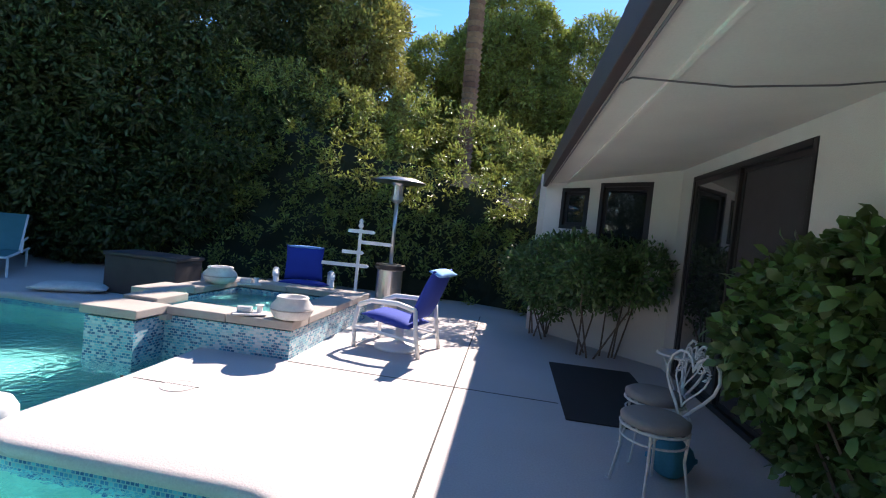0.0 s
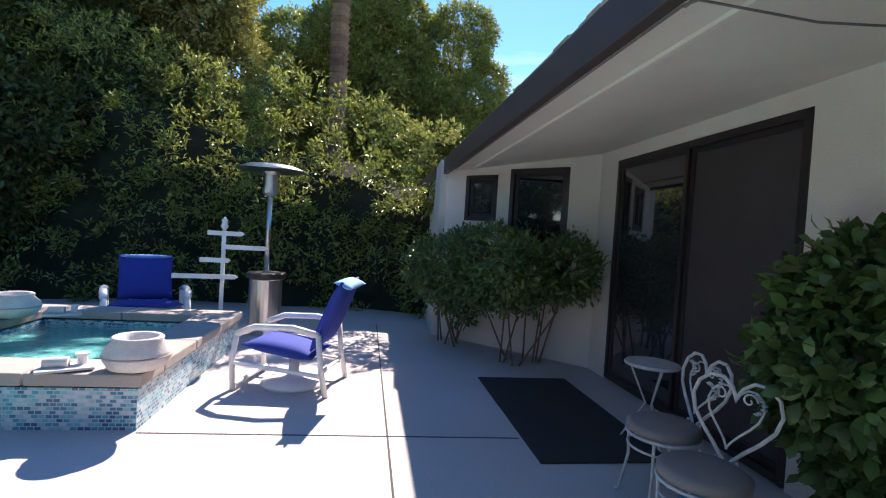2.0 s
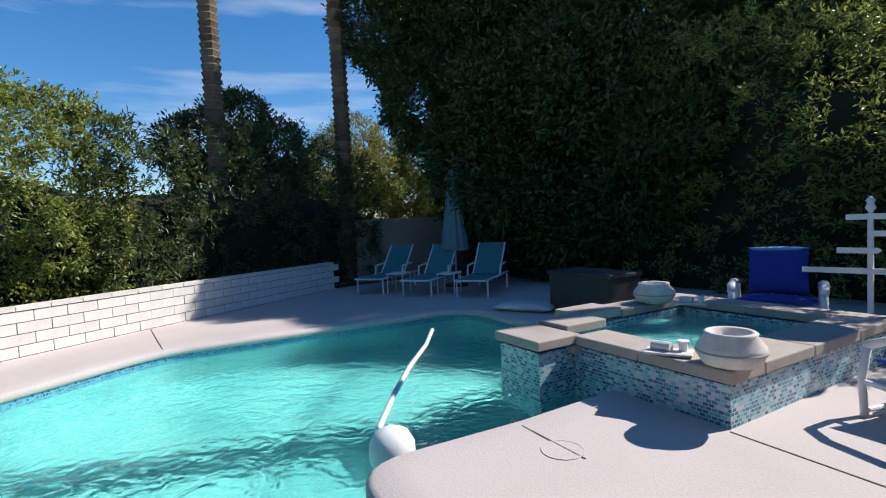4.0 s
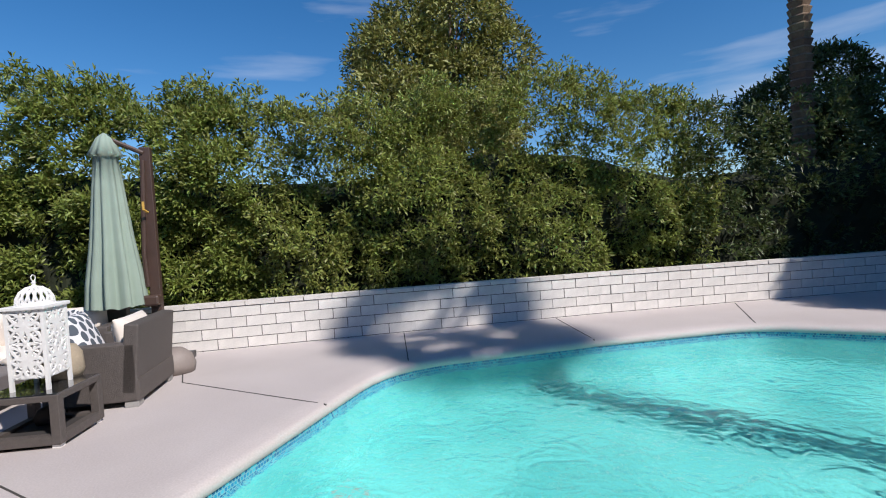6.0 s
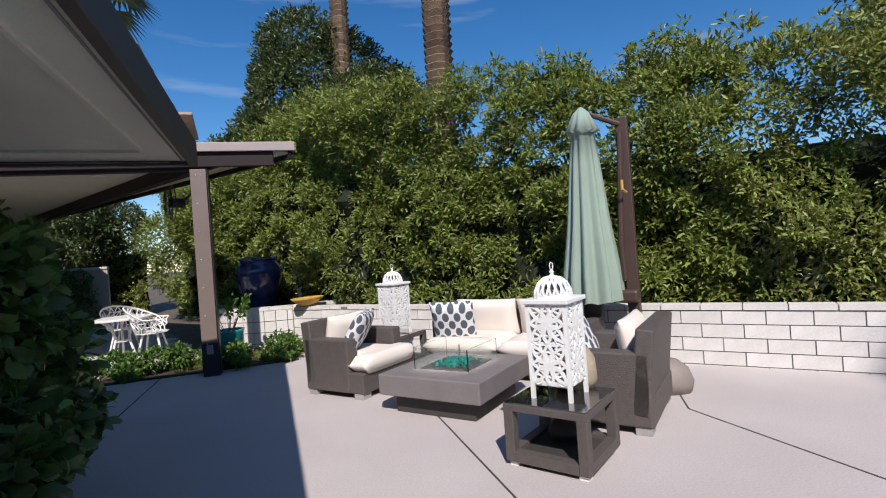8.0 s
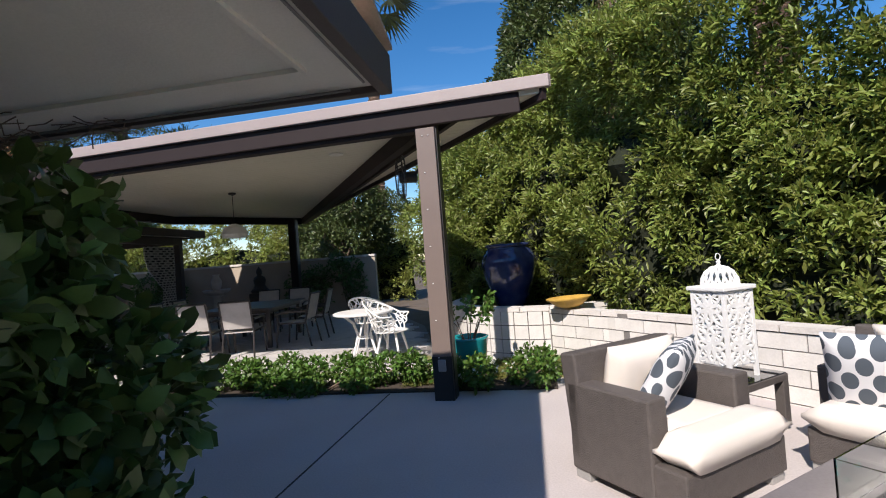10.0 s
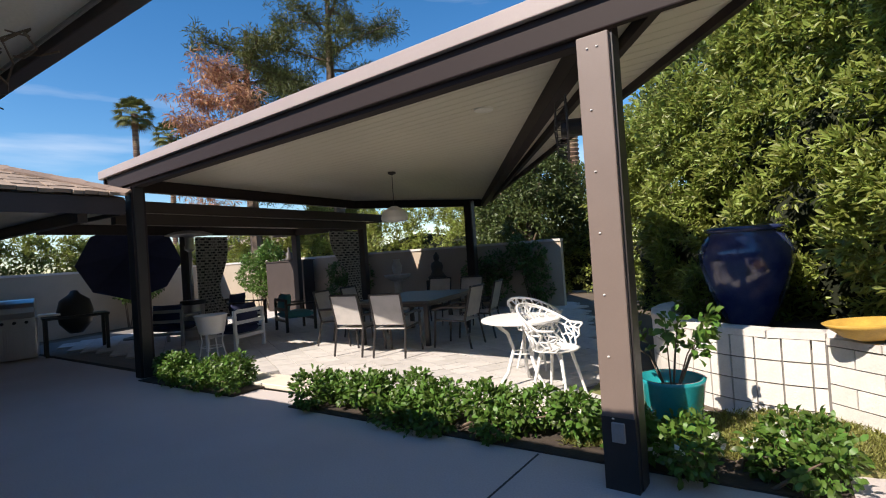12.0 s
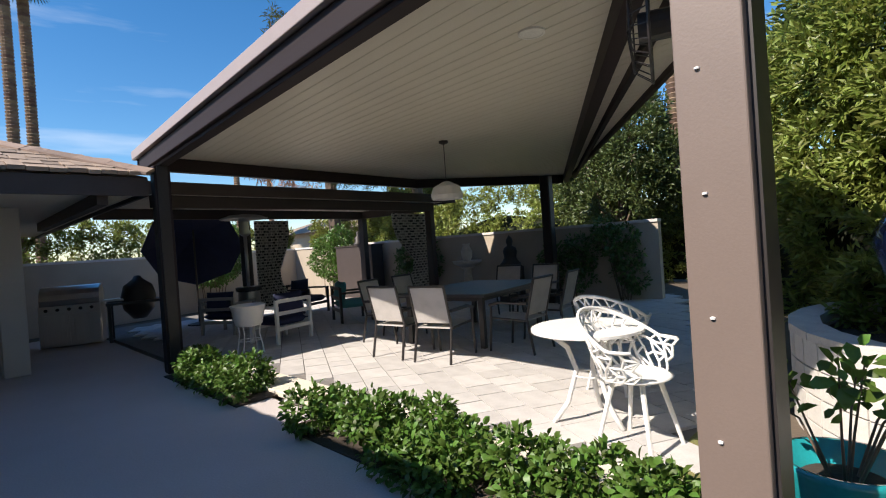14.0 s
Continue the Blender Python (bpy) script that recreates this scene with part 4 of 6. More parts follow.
for x, y, top, r, lab, fan in ((-12.1, 5.25, 13, 0.21, "tall palm trunk behind the dark hedge", True), (-12.4, 8.6, 13, 0.22, "tall dark palm trunk near the loungers", True),
                               (-5.7, -9.7, 12, 0.30, "thick scarred palm trunk behind the hedge", True), (-4.9, -13.8, 13, 0.26, "palm trunk behind the hedge", True),
                               (0.55, 15.1, 16.9, 0.24, "shaggy palm with a tall crown in front of a tree", True), (1.7, -23.6, 13, 0.25, "slender palm trunk behind the hedge", True),
                               (31.8, -27.7, 12.6, 0.22, "far fan palm above the roofs", True), (34.4, -32.4, 12.4, 0.22, "far fan palm above the roofs", True),
                               (28.0, -14.0, 15.5, 0.25, "tall slender palm beyond the wing", True), (28.6, -14.9, 16, 0.25, "tall slender palm beyond the wing", True)):
    palm_trunk(x, y, top, r, lab, fan)


def pine(x, y, height, dead, label, seed):
    root = thing("pine_tree", pose(x, y, 0), label, "tree")
    r = random.Random(seed)
    wood = Shape().tube([(0, 0, 0), (0.2, 0.1, height * 0.5), (0, 0, height)], [0.3, 0.22, 0.08], 8)
    cs, os_, ds, dos = [], [], [], []
    for i in range(26):
        z = height * (0.35 + 0.62 * i / 26)
        a = i * 2.4
        L = (1 - 0.55 * i / 26) * height * 0.34
        tip = Vector((math.cos(a) * L, math.sin(a) * L, z + 0.1 * L))
        wood.tube([(0, 0, z - 0.3), tip * 0.5 + Vector((0, 0, (z - 0.3) / 2 + 0.1)), tip], [0.08, 0.05, 0.015], 5)
        lists = (ds, dos) if dead and (math.cos(a - dead) > 0.15 and i < 22) else (cs, os_)
        for k in range(46):
            t = r.uniform(0.35, 1.05)
            q = Vector((0, 0, z)).lerp(tip, t) + Vector((r.gauss(0, 0.35), r.gauss(0, 0.35), r.gauss(0, 0.22) - 0.1))
            lists[0].append(q)
            lists[1].append((0, 0, 0.3))
    part("trunk", wood, BARK, root)
    if cs:
        foliage("crown", cs, os_, LEAF_PINE, root, 0.26, 0.10, 26, 0.2, jitter=1.2)
    if ds:
        foliage("dead_foliage", ds, dos, LEAF_BROWN, root, 0.28, 0.12, 22, 0.2, droop=0.8, label="dead rust-brown needles")
    return root


pine(15.2, -21.5, 12.0, 0.9, "tall pine with dead rust-brown branches behind the wall", 2)
pine(12.8, -24.5, 15.5, 0, "tall green pine behind the wall", 5)


def shrub(name, x, y, blobs, mat, label, leaf, width, density, per=9, category="shrub", stems=9, spread=0.09, petals=0):
    root = thing(name, pose(x, y, 0), label, category)
    r = random.Random(int(abs(x * 31 + y * 17)))
    wood = Shape()
    for i in range(stems):
        b = blobs[i % len(blobs)]
        wood.tube([(r.uniform(-0.15, 0.15) + b[0] * 0.3, r.uniform(-0.15, 0.15) + b[1] * 0.3, -0.02), (b[0] * 0.7 + r.uniform(-.1, .1), b[1] * 0.7 + r.uniform(-.1, .1), b[2] * 0.6), (b[0], b[1], b[2])],
                  [0.014, 0.010, 0.004], 5)
    tagged(part("stem", wood, BARK, root), kind="stuff")
    p, o = blob_points(blobs, density)
    keep = p[:, 2] > 0.03
    foliage("foliage", p[keep], o[keep], mat, root, leaf, width, per, spread, rounded=True)
    if petals:
        sel = RNG.choice(len(p[keep]), petals)
        foliage("blossom", p[keep][sel] + o[keep][sel] * 0.05, o[keep][sel], PETAL, root, 0.035, 0.8, 5, 0.02, label="small white flowers")
    return root


def heap(n, rx, ry, low, high, size, seed):
    r = random.Random(seed)
    return [(rx * r.uniform(-1, 1), ry * r.uniform(-1, 1), r.uniform(low, high), size * r.uniform(0.75, 1.2), size * r.uniform(0.7, 1.1)) for _ in range(n)]


shrub("shrub", 2.3, 2.6, heap(24, 0.2, 0.95, 0.35, 1.5, 0.34, 1), LEAF_SHRUB, "large-leaved green shrub against the house wall", 0.10, 0.55, 100)
shrub("shrub", 0.96, -4.25, heap(26, 0.5, 0.62, 0.3, 1.72, 0.34, 2), LEAF_SHRUB, "large-leaved dark shrub at the house corner", 0.12, 0.55, 75)
shrub("shrub", 2.3, 7.0, heap(12, 0.55, 0.6, 0.75, 1.35, 0.34, 3), LEAF_SHRUB, "dark feathery shrub under the bay window", 0.08, 0.35, 100)
shrub("shrub", 1.8, 8.2, heap(9, 0.45, 0.5, 0.5, 1.3, 0.34, 4), LEAF_SHRUB, "dark feathery shrub beside the walk", 0.08, 0.35, 100)


def bed(a, b, wide, high, label, seed, petals=0):
    a, b = Vector(a), Vector(b)
    c = (a + b) / 2
    L = (b - a).length
    r = random.Random(seed)
    bl = []
    d = (b - a).normalized()
    nrm = Vector((d.y, -d.x))
    for i in range(int(L * 9)):
        q = d * r.uniform(-L / 2, L / 2) + nrm * r.uniform(-wide / 2, wide / 2)
        bl.append((q.x, q.y, r.uniform(0.08, high - 0.1), r.uniform(0.11, 0.17), r.uniform(0.1, 0.16)))
    return shrub("flower_bed", c.x, c.y, bl, LEAF_BED, label, 0.06, 0.5, 260, 7, "plants", int(L * 5), 0.05, petals)


bed((-0.45, -8.5), (2.4, -9.05), 0.45, 0.36, "low leafy green border plants with small white flowers", 1, 16)
bed((3.7, -9.25), (5.7, -9.6), 0.4, 0.36, "low leafy green border plants beside the post", 2, 10)
bed((-1.9, -8.25), (-0.8, -8.35), 0.5, 0.36, "low green plants with white flowers by the lawn", 3, 30)
SOIL_BED = Shape()
for a, b, w_ in (((-2.0, -8.3), (2.6, -9.12), 0.6), ((3.6, -9.25), (5.8, -9.62), 0.5)):
    d = Vector(b) - Vector(a)
    SOIL_BED.box(((a[0] + b[0]) / 2, (a[1] + b[1]) / 2, 0.0), (d.length, w_, 0.03), math.degrees(math.atan2(d.y, d.x)))
structure(make("ground_bed", SOIL_BED, SOIL), "dark soil of the planting bed")
lawn = [(-0.95, -8.55), (-1.95, -8.45), (-2.75, -8.45), (-2.4, -9.2), (-1.6, -9.4), (-0.75, -9.6), (-0.4, -10.4), (-0.2, -9.2)]
structure(make("ground_lawn", Shape().prism(lawn[::-1], -0.02, 0.025), GRASS), "patch of dry thin lawn")
gp = np.stack([RNG.uniform(-2.7, -0.3, 9000), RNG.uniform(-9.9, -8.4, 9000), np.full(9000, 0.02)], 1)
keep = (gp[:, 1] < -8.45) & (gp[:, 1] > -9.45 + 0.35 * (gp[:, 0] + 1.6))
gp = gp[keep]
tagged(foliage("grass", gp, np.tile((0, 0, 1.2), (len(gp), 1)), LEAF_OLIVE, None, 0.05, 0.12, 3, 0.02), "thin dry grass blades", "grass")


# ---- raised spa ----
SO = Vector((-1.46, 5.54, 0))


def spa_at(u, w, z=0.0):
    return SO + U * u + W * w + Vector((0, 0, z))


spa = thing("raised_spa", pose(SO.x, SO.y, 0, 0, 0, HOUSE_YAW), "raised square spa with blue mosaic sides and pale stone coping", "spa")
SU, SW, ST, SH = 2.35, 2.75, 0.36, 0.36
for nm, c, sz in (("front_wall", (-SU / 2 + 0.12, ST / 2, 0), (SU - 0.24, ST, 0)), ("back_wall", (-SU / 2, SW - ST / 2, 0), (SU, ST, 0)),
                  ("side_wall", (-ST / 2, SW / 2, 0), (ST, SW - 2 * ST, 0)), ("side_wall", (-SU + ST / 2, SW / 2, 0), (ST, SW - 2 * ST, 0)),
                  ("pillar", (-1.72, -0.22, 0), (0.56, 0.44, 0))):
    z0 = -0.5
    ob = part(nm, Shape().box((c[0], c[1], (z0 + SH - 0.06) / 2), (sz[0], sz[1], SH - 0.06 - z0)), MOSAIC, spa, "blue and white glass mosaic")
    wall_uv(ob)
part("basin", Shape().box((-SU / 2, SW / 2, -0.02), (SU - 2 * ST, SW - 2 * ST, 0.05)), PLASTER, spa)
for a, b, y0, y1 in ((-0.72, 0.03, -0.03, ST + 0.02), (-1.42, -0.73, -0.03, ST + 0.02), (-0.40, 0.03, ST + 0.03, 1.1), (-0.40, 0.03, 1.11, 1.9), (-0.40, 0.03, 1.91, SW + 0.03),
                     (-1.2, -0.41, SW - ST, SW + 0.03), (-SU - 0.03, -1.21, SW - ST, SW + 0.03), (-SU - 0.03, -SU + ST, 1.3, SW - ST - 0.01)):
    part("coping_slab", Shape().box(((a + b) / 2, (y0 + y1) / 2, SH), (b - a, y1 - y0, 0.09)), COPING, spa, bevel=0.012)
part("coping_slab", Shape().box((-1.72, -0.22, SH + 0.01), (0.64, 0.52, 0.09)), COPING, spa, bevel=0.012)
part("coping_slab", Shape().box((-1.80, 0.32, SH + 0.05), (0.42, 0.54, 0.09)), COPING, spa, bevel=0.012)
part("coping_slab", Shape().box((-SU + 0.16, 0.95, SH + 0.03), (0.44, 0.62, 0.1)), COPING, spa, bevel=0.012)
part("spillway", Shape().box((-1.42, 0.16, SH - 0.07), (0.12, 0.5, 0.06)), COPING, spa)
sw = part("spa_water", Shape().add([(-SU + 0.3, ST - 0.02, SH - 0.10), (-0.3, ST - 0.02, SH - 0.10), (-0.3, SW - 0.3, SH - 0.10), (-SU + 0.3, SW - 0.3, SH - 0.10)], [(0, 1, 2, 3)]), WATER, spa)
sw.visible_shadow = False


def stone_bowl(x, y, z, r, h, label):
    s = Shape().lathe([(r * 0.45, 0), (r * 0.8, h * 0.1), (r, h * 0.42), (r * 0.96, h * 0.62), (r * 0.72, h * 0.88), (r * 0.76, h * 0.95), (r * 0.7, h), (r * 0.58, h * 0.98), (r * 0.55, h * 0.75), (r * 0.3, h * 0.6)], 32)
    ob = thing("stone_bowl", pose(x, y, z), label, "bowl", "bowls on the spa")
    part("bowl", s, STONEWARE, ob, smooth=True)
    part("groove", Shape().lathe([(r * 1.0, h * 0.44), (r * 1.012, h * 0.47), (r * 0.99, h * 0.5)], 32), COPING, ob)


stone_bowl(-1.5, 5.66, SH + 0.045, 0.225, 0.25, "pale round stone fire bowl on the spa coping")
stone_bowl(-3.15, 7.75, SH + 0.045, 0.24, 0.25, "pale round stone fire bowl at the back of the spa")
for x, y in ((-1.95, 5.68), (-2.75, 7.85)):
    tea = thing("towel_tray", pose(x, y, SH + 0.045, 0, 0, 20), "white tray with a rolled cloth and a cup", "tray")
    part("tray", Shape().box((0, 0, 0.02), (0.34, 0.2, 0.02)), STONEWARE, tea, bevel=0.008)
    part("roll", Shape().tube([(-0.12, 0.02, 0.06), (0.02, -0.02, 0.06)], 0.04, 12), STONEWARE, tea)
    part("cup", Shape().lathe([(0.03, 0.03), (0.032, 0.1), (0.045, 0.1), (0.045, 0.11)], 12, (0.1, 0.03, 0)), WHITE_METAL, tea)
lid = Shape().lathe([(0.14, -0.002), (0.14, 0.005), (0.128, 0.005), (0.128, 0.003), (0.002, 0.003)], 28, (-2.07, 4.5, 0))
tagged(make("skimmer_lid", lid, CONCRETE), "round skimmer lid let into the deck", "lid")

# ---- things round the spa ----
rock = thing("patio_chair", pose(-0.38, 6.54, 0, 0, 0, 68) @ Matrix.Diagonal((1, 1, 0.92, 1)), "white swivel rocking chair with a royal blue cushion", "chair", "blue cushioned chairs")


def patio_chair(root, back=0.60):
    for sx in (-1, 1):
        part("arm", Shape().tube([(sx * 0.33, -0.33, 0.60), (sx * 0.34, -0.1, 0.655), (sx * 0.34, 0.25, 0.64), (sx * 0.33, 0.42, 0.56)], 0.033, 8), WHITE_METAL, root, smooth=True)
        part("leg", Shape().tube([(sx * 0.33, 0.42, 0.56), (sx * 0.33, 0.46, 0.3), (sx * 0.33, 0.44, 0.0)], 0.027, 8), WHITE_METAL, root, smooth=True)
        part("leg", Shape().tube([(sx * 0.33, -0.33, 0.60), (sx * 0.33, -0.36, 0.3), (sx * 0.33, -0.42, 0.0)], 0.027, 8), WHITE_METAL, root, smooth=True)
        part("side_rail", Shape().tube([(sx * 0.33, 0.44, 0.27), (sx * 0.33, -0.36, 0.2)], 0.022, 8), WHITE_METAL, root)
    part("cross_rail", Shape().tube([(-0.33, -0.36, 0.22), (0.33, -0.36, 0.22)], 0.02, 8), WHITE_METAL, root)
    part("cross_rail", Shape().tube([(-0.33, 0.42, 0.06), (0.33, 0.42, 0.06)], 0.02, 8), WHITE_METAL, root)
    part("swivel_base", Shape().lathe([(0.30, 0.0), (0.30, 0.03), (0.1, 0.07), (0.05, 0.1), (0.05, 0.3)], 20), WHITE_METAL, root, smooth=True)
    part("seat_cushion", Shape().pillow((0, 0.06, 0.40), (0.60, 0.66, 0.16), 8), BLUE_CUSHION, root, smooth=True)
    part("back_cushion", Shape().pillow((0, -0.38, 0.78), (back, 0.74, 0.15), 110), BLUE_CUSHION, root, smooth=True)
    # strip along the cushion top, its sunlight put into a lighter blue
    part("sunlit_top", Shape().pillow((0, -0.51, 1.09), (back - 0.02, 0.17, 0.08), 20), BLUE_SUNLIT, root, "lighter blue sunlit top of the cushion", smooth=True)
    return root


patio_chair(rock)
love = thing("patio_chair", pose(-2.27, 9.15, 0, 0, 0, 195) @ Matrix.Diagonal((1.4, 1, 0.86, 1)), "wide white glider seat with a royal blue cushion behind the spa", "chair", "blue cushioned chairs")
patio_chair(love, 0.48)

heat = thing("patio_heater", pose(-0.75, 8.9, 0), "stainless steel mushroom patio heater", "heater")
part("drum", Shape().lathe([(0.24, 0.0), (0.24, 0.05), (0.22, 0.06), (0.22, 0.75), (0.24, 0.77), (0.24, 0.84), (0.05, 0.86)], 28), STEEL, heat, smooth=False)
part("collar", Shape().lathe([(0.245, 0.76), (0.26, 0.78), (0.26, 0.84), (0.24, 0.85)], 28), CHAIR_FRAME, heat)
part("pole", Shape().tube([(0, 0, 0.8), (0, 0, 1.95)], 0.035, 12), STEEL, heat, smooth=True)
part("burner", Shape().lathe([(0.05, 1.9), (0.11, 1.95), (0.11, 2.02), (0.09, 2.02), (0.09, 2.2), (0.12, 2.24)], 20), STEEL, heat)
part("reflector", Shape().lathe([(0.02, 2.36), (0.30, 2.33), (0.47, 2.27), (0.475, 2.26), (0.45, 2.25), (0.28, 2.29), (0.02, 2.31)], 32), STEEL, heat, smooth=True)

sign = thing("signpost", pose(-1.3, 8.8, 0), "white wooden signpost with four pointing boards", "signpost")
part("post", Shape().box((0, 0, 0.7), (0.05, 0.05, 1.4)), WHITE_METAL, sign, bevel=0.006)
part("finial", Shape().lathe([(0.015, 1.4), (0.05, 1.45), (0.03, 1.5), (0.045, 1.53), (0.005, 1.58)], 12), WHITE_METAL, sign, smooth=True)
for z, a, b in ((1.36, -0.20, 0.26), (1.18, 0.0, 0.56), (1.0, -0.28, 0.1), (0.78, -0.60, 0.20)):
    part("board", Shape().prism([(a, -0.03), (b - 0.04, -0.03), (b, 0.0), (b - 0.04, 0.03), (a, 0.03)], -0.012, 0.012), WHITE_METAL, sign, at=pose(0, -0.035, z, 90, 0, 0))

# ---- deck by the house ----
tagged(make("door_mat", Shape().box((0, 0, 0.008), (0.98, 2.0, 0.012)), MAT_DARK, at=pose(1.85, 5.45, 0, 0, 0, HOUSE_YAW), bevel=0.004), "large dark rubber mat before the sliding door", "mat")
IW = IRON_WHITE


def heart_chair(x, y, yaw):
    ob = thing("bistro_chair", pose(x, y, 0, 0, 0, yaw), "white wrought-iron chair with a heart-shaped back and taupe seat", "chair", "heart-backed chairs")
    part("seat", Shape().lathe([(0.18, 0.43), (0.205, 0.44), (0.21, 0.475), (0.18, 0.495), (0.01, 0.5)], 28), TAUPE_SEAT, ob, smooth=True)
    ring = [(0.205 * math.cos(a), 0.205 * math.sin(a), 0.425) for a in [k * 0.2618 for k in range(24)]]
    part("seat_ring", Shape().tube(ring, 0.009, 6, True), IW, ob)
    part("stretcher_ring", Shape().tube([(x_ * 0.95, y_ * 0.95, 0.35) for x_, y_, z_ in ring], 0.007, 6, True), IW, ob)
    for a in (45, 135, 225, 315):
        q = radians(a)
        c, s_ = math.cos(q), math.sin(q)
        part("leg", Shape().tube([(0.2 * c, 0.2 * s_, 0.43), (0.19 * c, 0.19 * s_, 0.25), (0.235 * c, 0.235 * s_, 0.01), (0.26 * c, 0.26 * s_, 0.012)], 0.009, 6), IW, ob)
    outer = []
    for k in range(25):
        t = -math.pi + 2 * math.pi * k / 24
        outer.append((0.0135 * 16 * math.sin(t) ** 3, -0.2 - 0.0, 0.70 + 0.0155 * (13 * math.cos(t) - 5 * math.cos(2 * t) - 2 * math.cos(3 * t) - math.cos(4 * t))))
    outer = [(x_, -0.19 - 0.18 * max(0, z_ - 0.45), z_) for x_, y_, z_ in outer]
    part("heart_back", Shape().tube(outer, 0.010, 6, True), IW, ob)
    inner_ = [(x_ * 0.62, y_ - 0.0, 0.72 + (z_ - 0.70) * 0.66) for x_, y_, z_ in outer]
    part("inner_heart", Shape().tube(inner_, 0.006, 6, True), IW, ob)
    for sx in (-1, 1):
        curl = [(sx * (0.07 + 0.04 * (1 - k / 14) * math.cos(k * 0.6)), -0.235, 0.80 + 0.04 * (1 - k / 14) * math.sin(k * 0.6)) for k in range(13)]
        part("scroll", Shape().tube(curl, 0.005, 5), IW, ob)
        part("upright", Shape().tube([(sx * 0.08, -0.19, 0.43), (sx * 0.05, -0.19, 0.5)], 0.009, 6), IW, ob)
        lf = Shape()
        for k in range(7):
            a = k * 0.9
            lf.lathe([(0.003, -0.008), (0.018, 0), (0.003, 0.008)], 6, (sx * 0.115 + 0.02 * math.cos(a), -0.245, 0.83 - k * 0.013 + 0.01 * math.sin(a)))
        part("vine_leaf", lf, IW, ob)


heart_chair(1.42, 3.42, 105)
heart_chair(1.66, 3.95, 80)
bt = thing("bistro_table", pose(2.25, 4.75, 0), "small round white iron table", "table")
part("top", Shape().lathe([(0.2, 0.60), (0.21, 0.61), (0.2, 0.625), (0.01, 0.625)], 24), IW, bt)
for k in range(3):
    a = k * 2.094 + 0.3
    part("leg", Shape().tube([(0.16 * math.cos(a), 0.16 * math.sin(a), 0.6), (0.03 * math.cos(a), 0.03 * math.sin(a), 0.3), (0.2 * math.cos(a), 0.2 * math.sin(a), 0.0)], 0.008, 6), IW, bt)
tagged(make("teal_bag", Shape().pillow((0, 0, 0.13), (0.26, 0.22, 0.26)), BLUE_BAG, at=pose(1.68, 3.66, 0, 0, 0, 30), smooth=True), "crumpled teal cloth bag beside the chairs", "bag")
lamp_s = Shape().lathe([(0.10, 0.02), (0.10, -0.012), (0.085, -0.016), (0.08, -0.01), (0.005, -0.01)], 24, (2.05, 5.45, 2.585))
tagged(make("downlight", lamp_s, BULB), "round recessed downlight in the soffit", "light")
cab = Shape()
a_, b_ = Vector((0.93, 3.15, 2.47)), Vector((2.42, 2.92, 2.56))
cab.tube([house(0.07, 14.0, 2.44), house(0.07, 8.95, 2.44), a_, a_.lerp(b_, 0.35) - Vector((0, 0, 0.05)), a_.lerp(b_, 0.7) - Vector((0, 0, 0.04)), b_, b_ - Vector((0, 0, 0.42))], 0.006, 6)
tagged(make("cable", cab, CABLE), "thin grey cable strung below the soffit", "cable")
cab2 = Shape().tube([house(0.08, 0.2, 2.44), house(0.08, 8.95, 2.44)], 0.008, 6).tube([house(0.2, 0.08, 2.45), house(7.4, 0.08, 2.45)], 0.008, 6)
tagged(make("cable", cab2, CABLE), "thin conduit along the edge of the eaves", "cable")
sp = thing("wall_speaker", pose(*house(OVER - 0.07, along((2.42, 2.85)), 2.1), 0, 0, HOUSE_YAW), "small dark loudspeaker on the house wall", "loudspeaker")
part("case", Shape().box((0.02, 0, 0), (0.09, 0.08, 0.15)), CHAIR_FRAME, sp, bevel=0.01)
part("grille", Shape().box((-0.028, 0, 0), (0.008, 0.07, 0.135)), SCREEN, sp)

# ---- far end of the pool ----
lo = thing("sun_lounger", pose(-10.0, 8.35, 0, 0, 0, 28), "white-framed sun lounger with a teal sling, back raised", "lounger", "teal loungers")
for sx in (-1, 1):
    part("side_rail", Shape().tube([(sx * 0.32, -0.95, 0.34), (sx * 0.32, 0.9, 0.34)], 0.022, 8), WHITE_METAL, lo)
    part("back_rail", Shape().tube([(sx * 0.30, 0.2, 0.36), (sx * 0.30, 0.78, 1.0)], 0.02, 8), WHITE_METAL, lo)
    part("arm", Shape().tube([(sx * 0.36, 0.0, 0.34), (sx * 0.36, 0.05, 0.55), (sx * 0.36, 0.5, 0.58)], 0.02, 8), WHITE_METAL, lo)
    for y in (-0.85, 0.75):
        part("leg", Shape().tube([(sx * 0.32, y, 0.34), (sx * 0.32, y, 0.0)], 0.02, 8), WHITE_METAL, lo)
part("foot_rail", Shape().tube([(-0.32, -0.95, 0.34), (0.32, -0.95, 0.34)], 0.02, 8), WHITE_METAL, lo)
part("seat_sling", Shape().box((0, -0.37, 0.355), (0.6, 1.15, 0.012)), TEAL_SLING, lo)
part("back_sling", Shape().box((0, 0.49, 0.685), (0.58, 0.86, 0.014), 0, 48), TEAL_SLING, lo)
for x, y, yaw in ((-8.8, 8.75, 28), (-7.75, 9.3, 30)):
    copy_thing(lo, pose(x, y, 0, 0, 0, yaw))
st = thing("side_table", pose(-9.35, 8.2, 0, 0, 0, 28), "small white side table between the loungers", "table", "lounger tables")
part("top", Shape().box((0, 0, 0.42), (0.42, 0.42, 0.025)), WHITE_METAL, st, bevel=0.005)
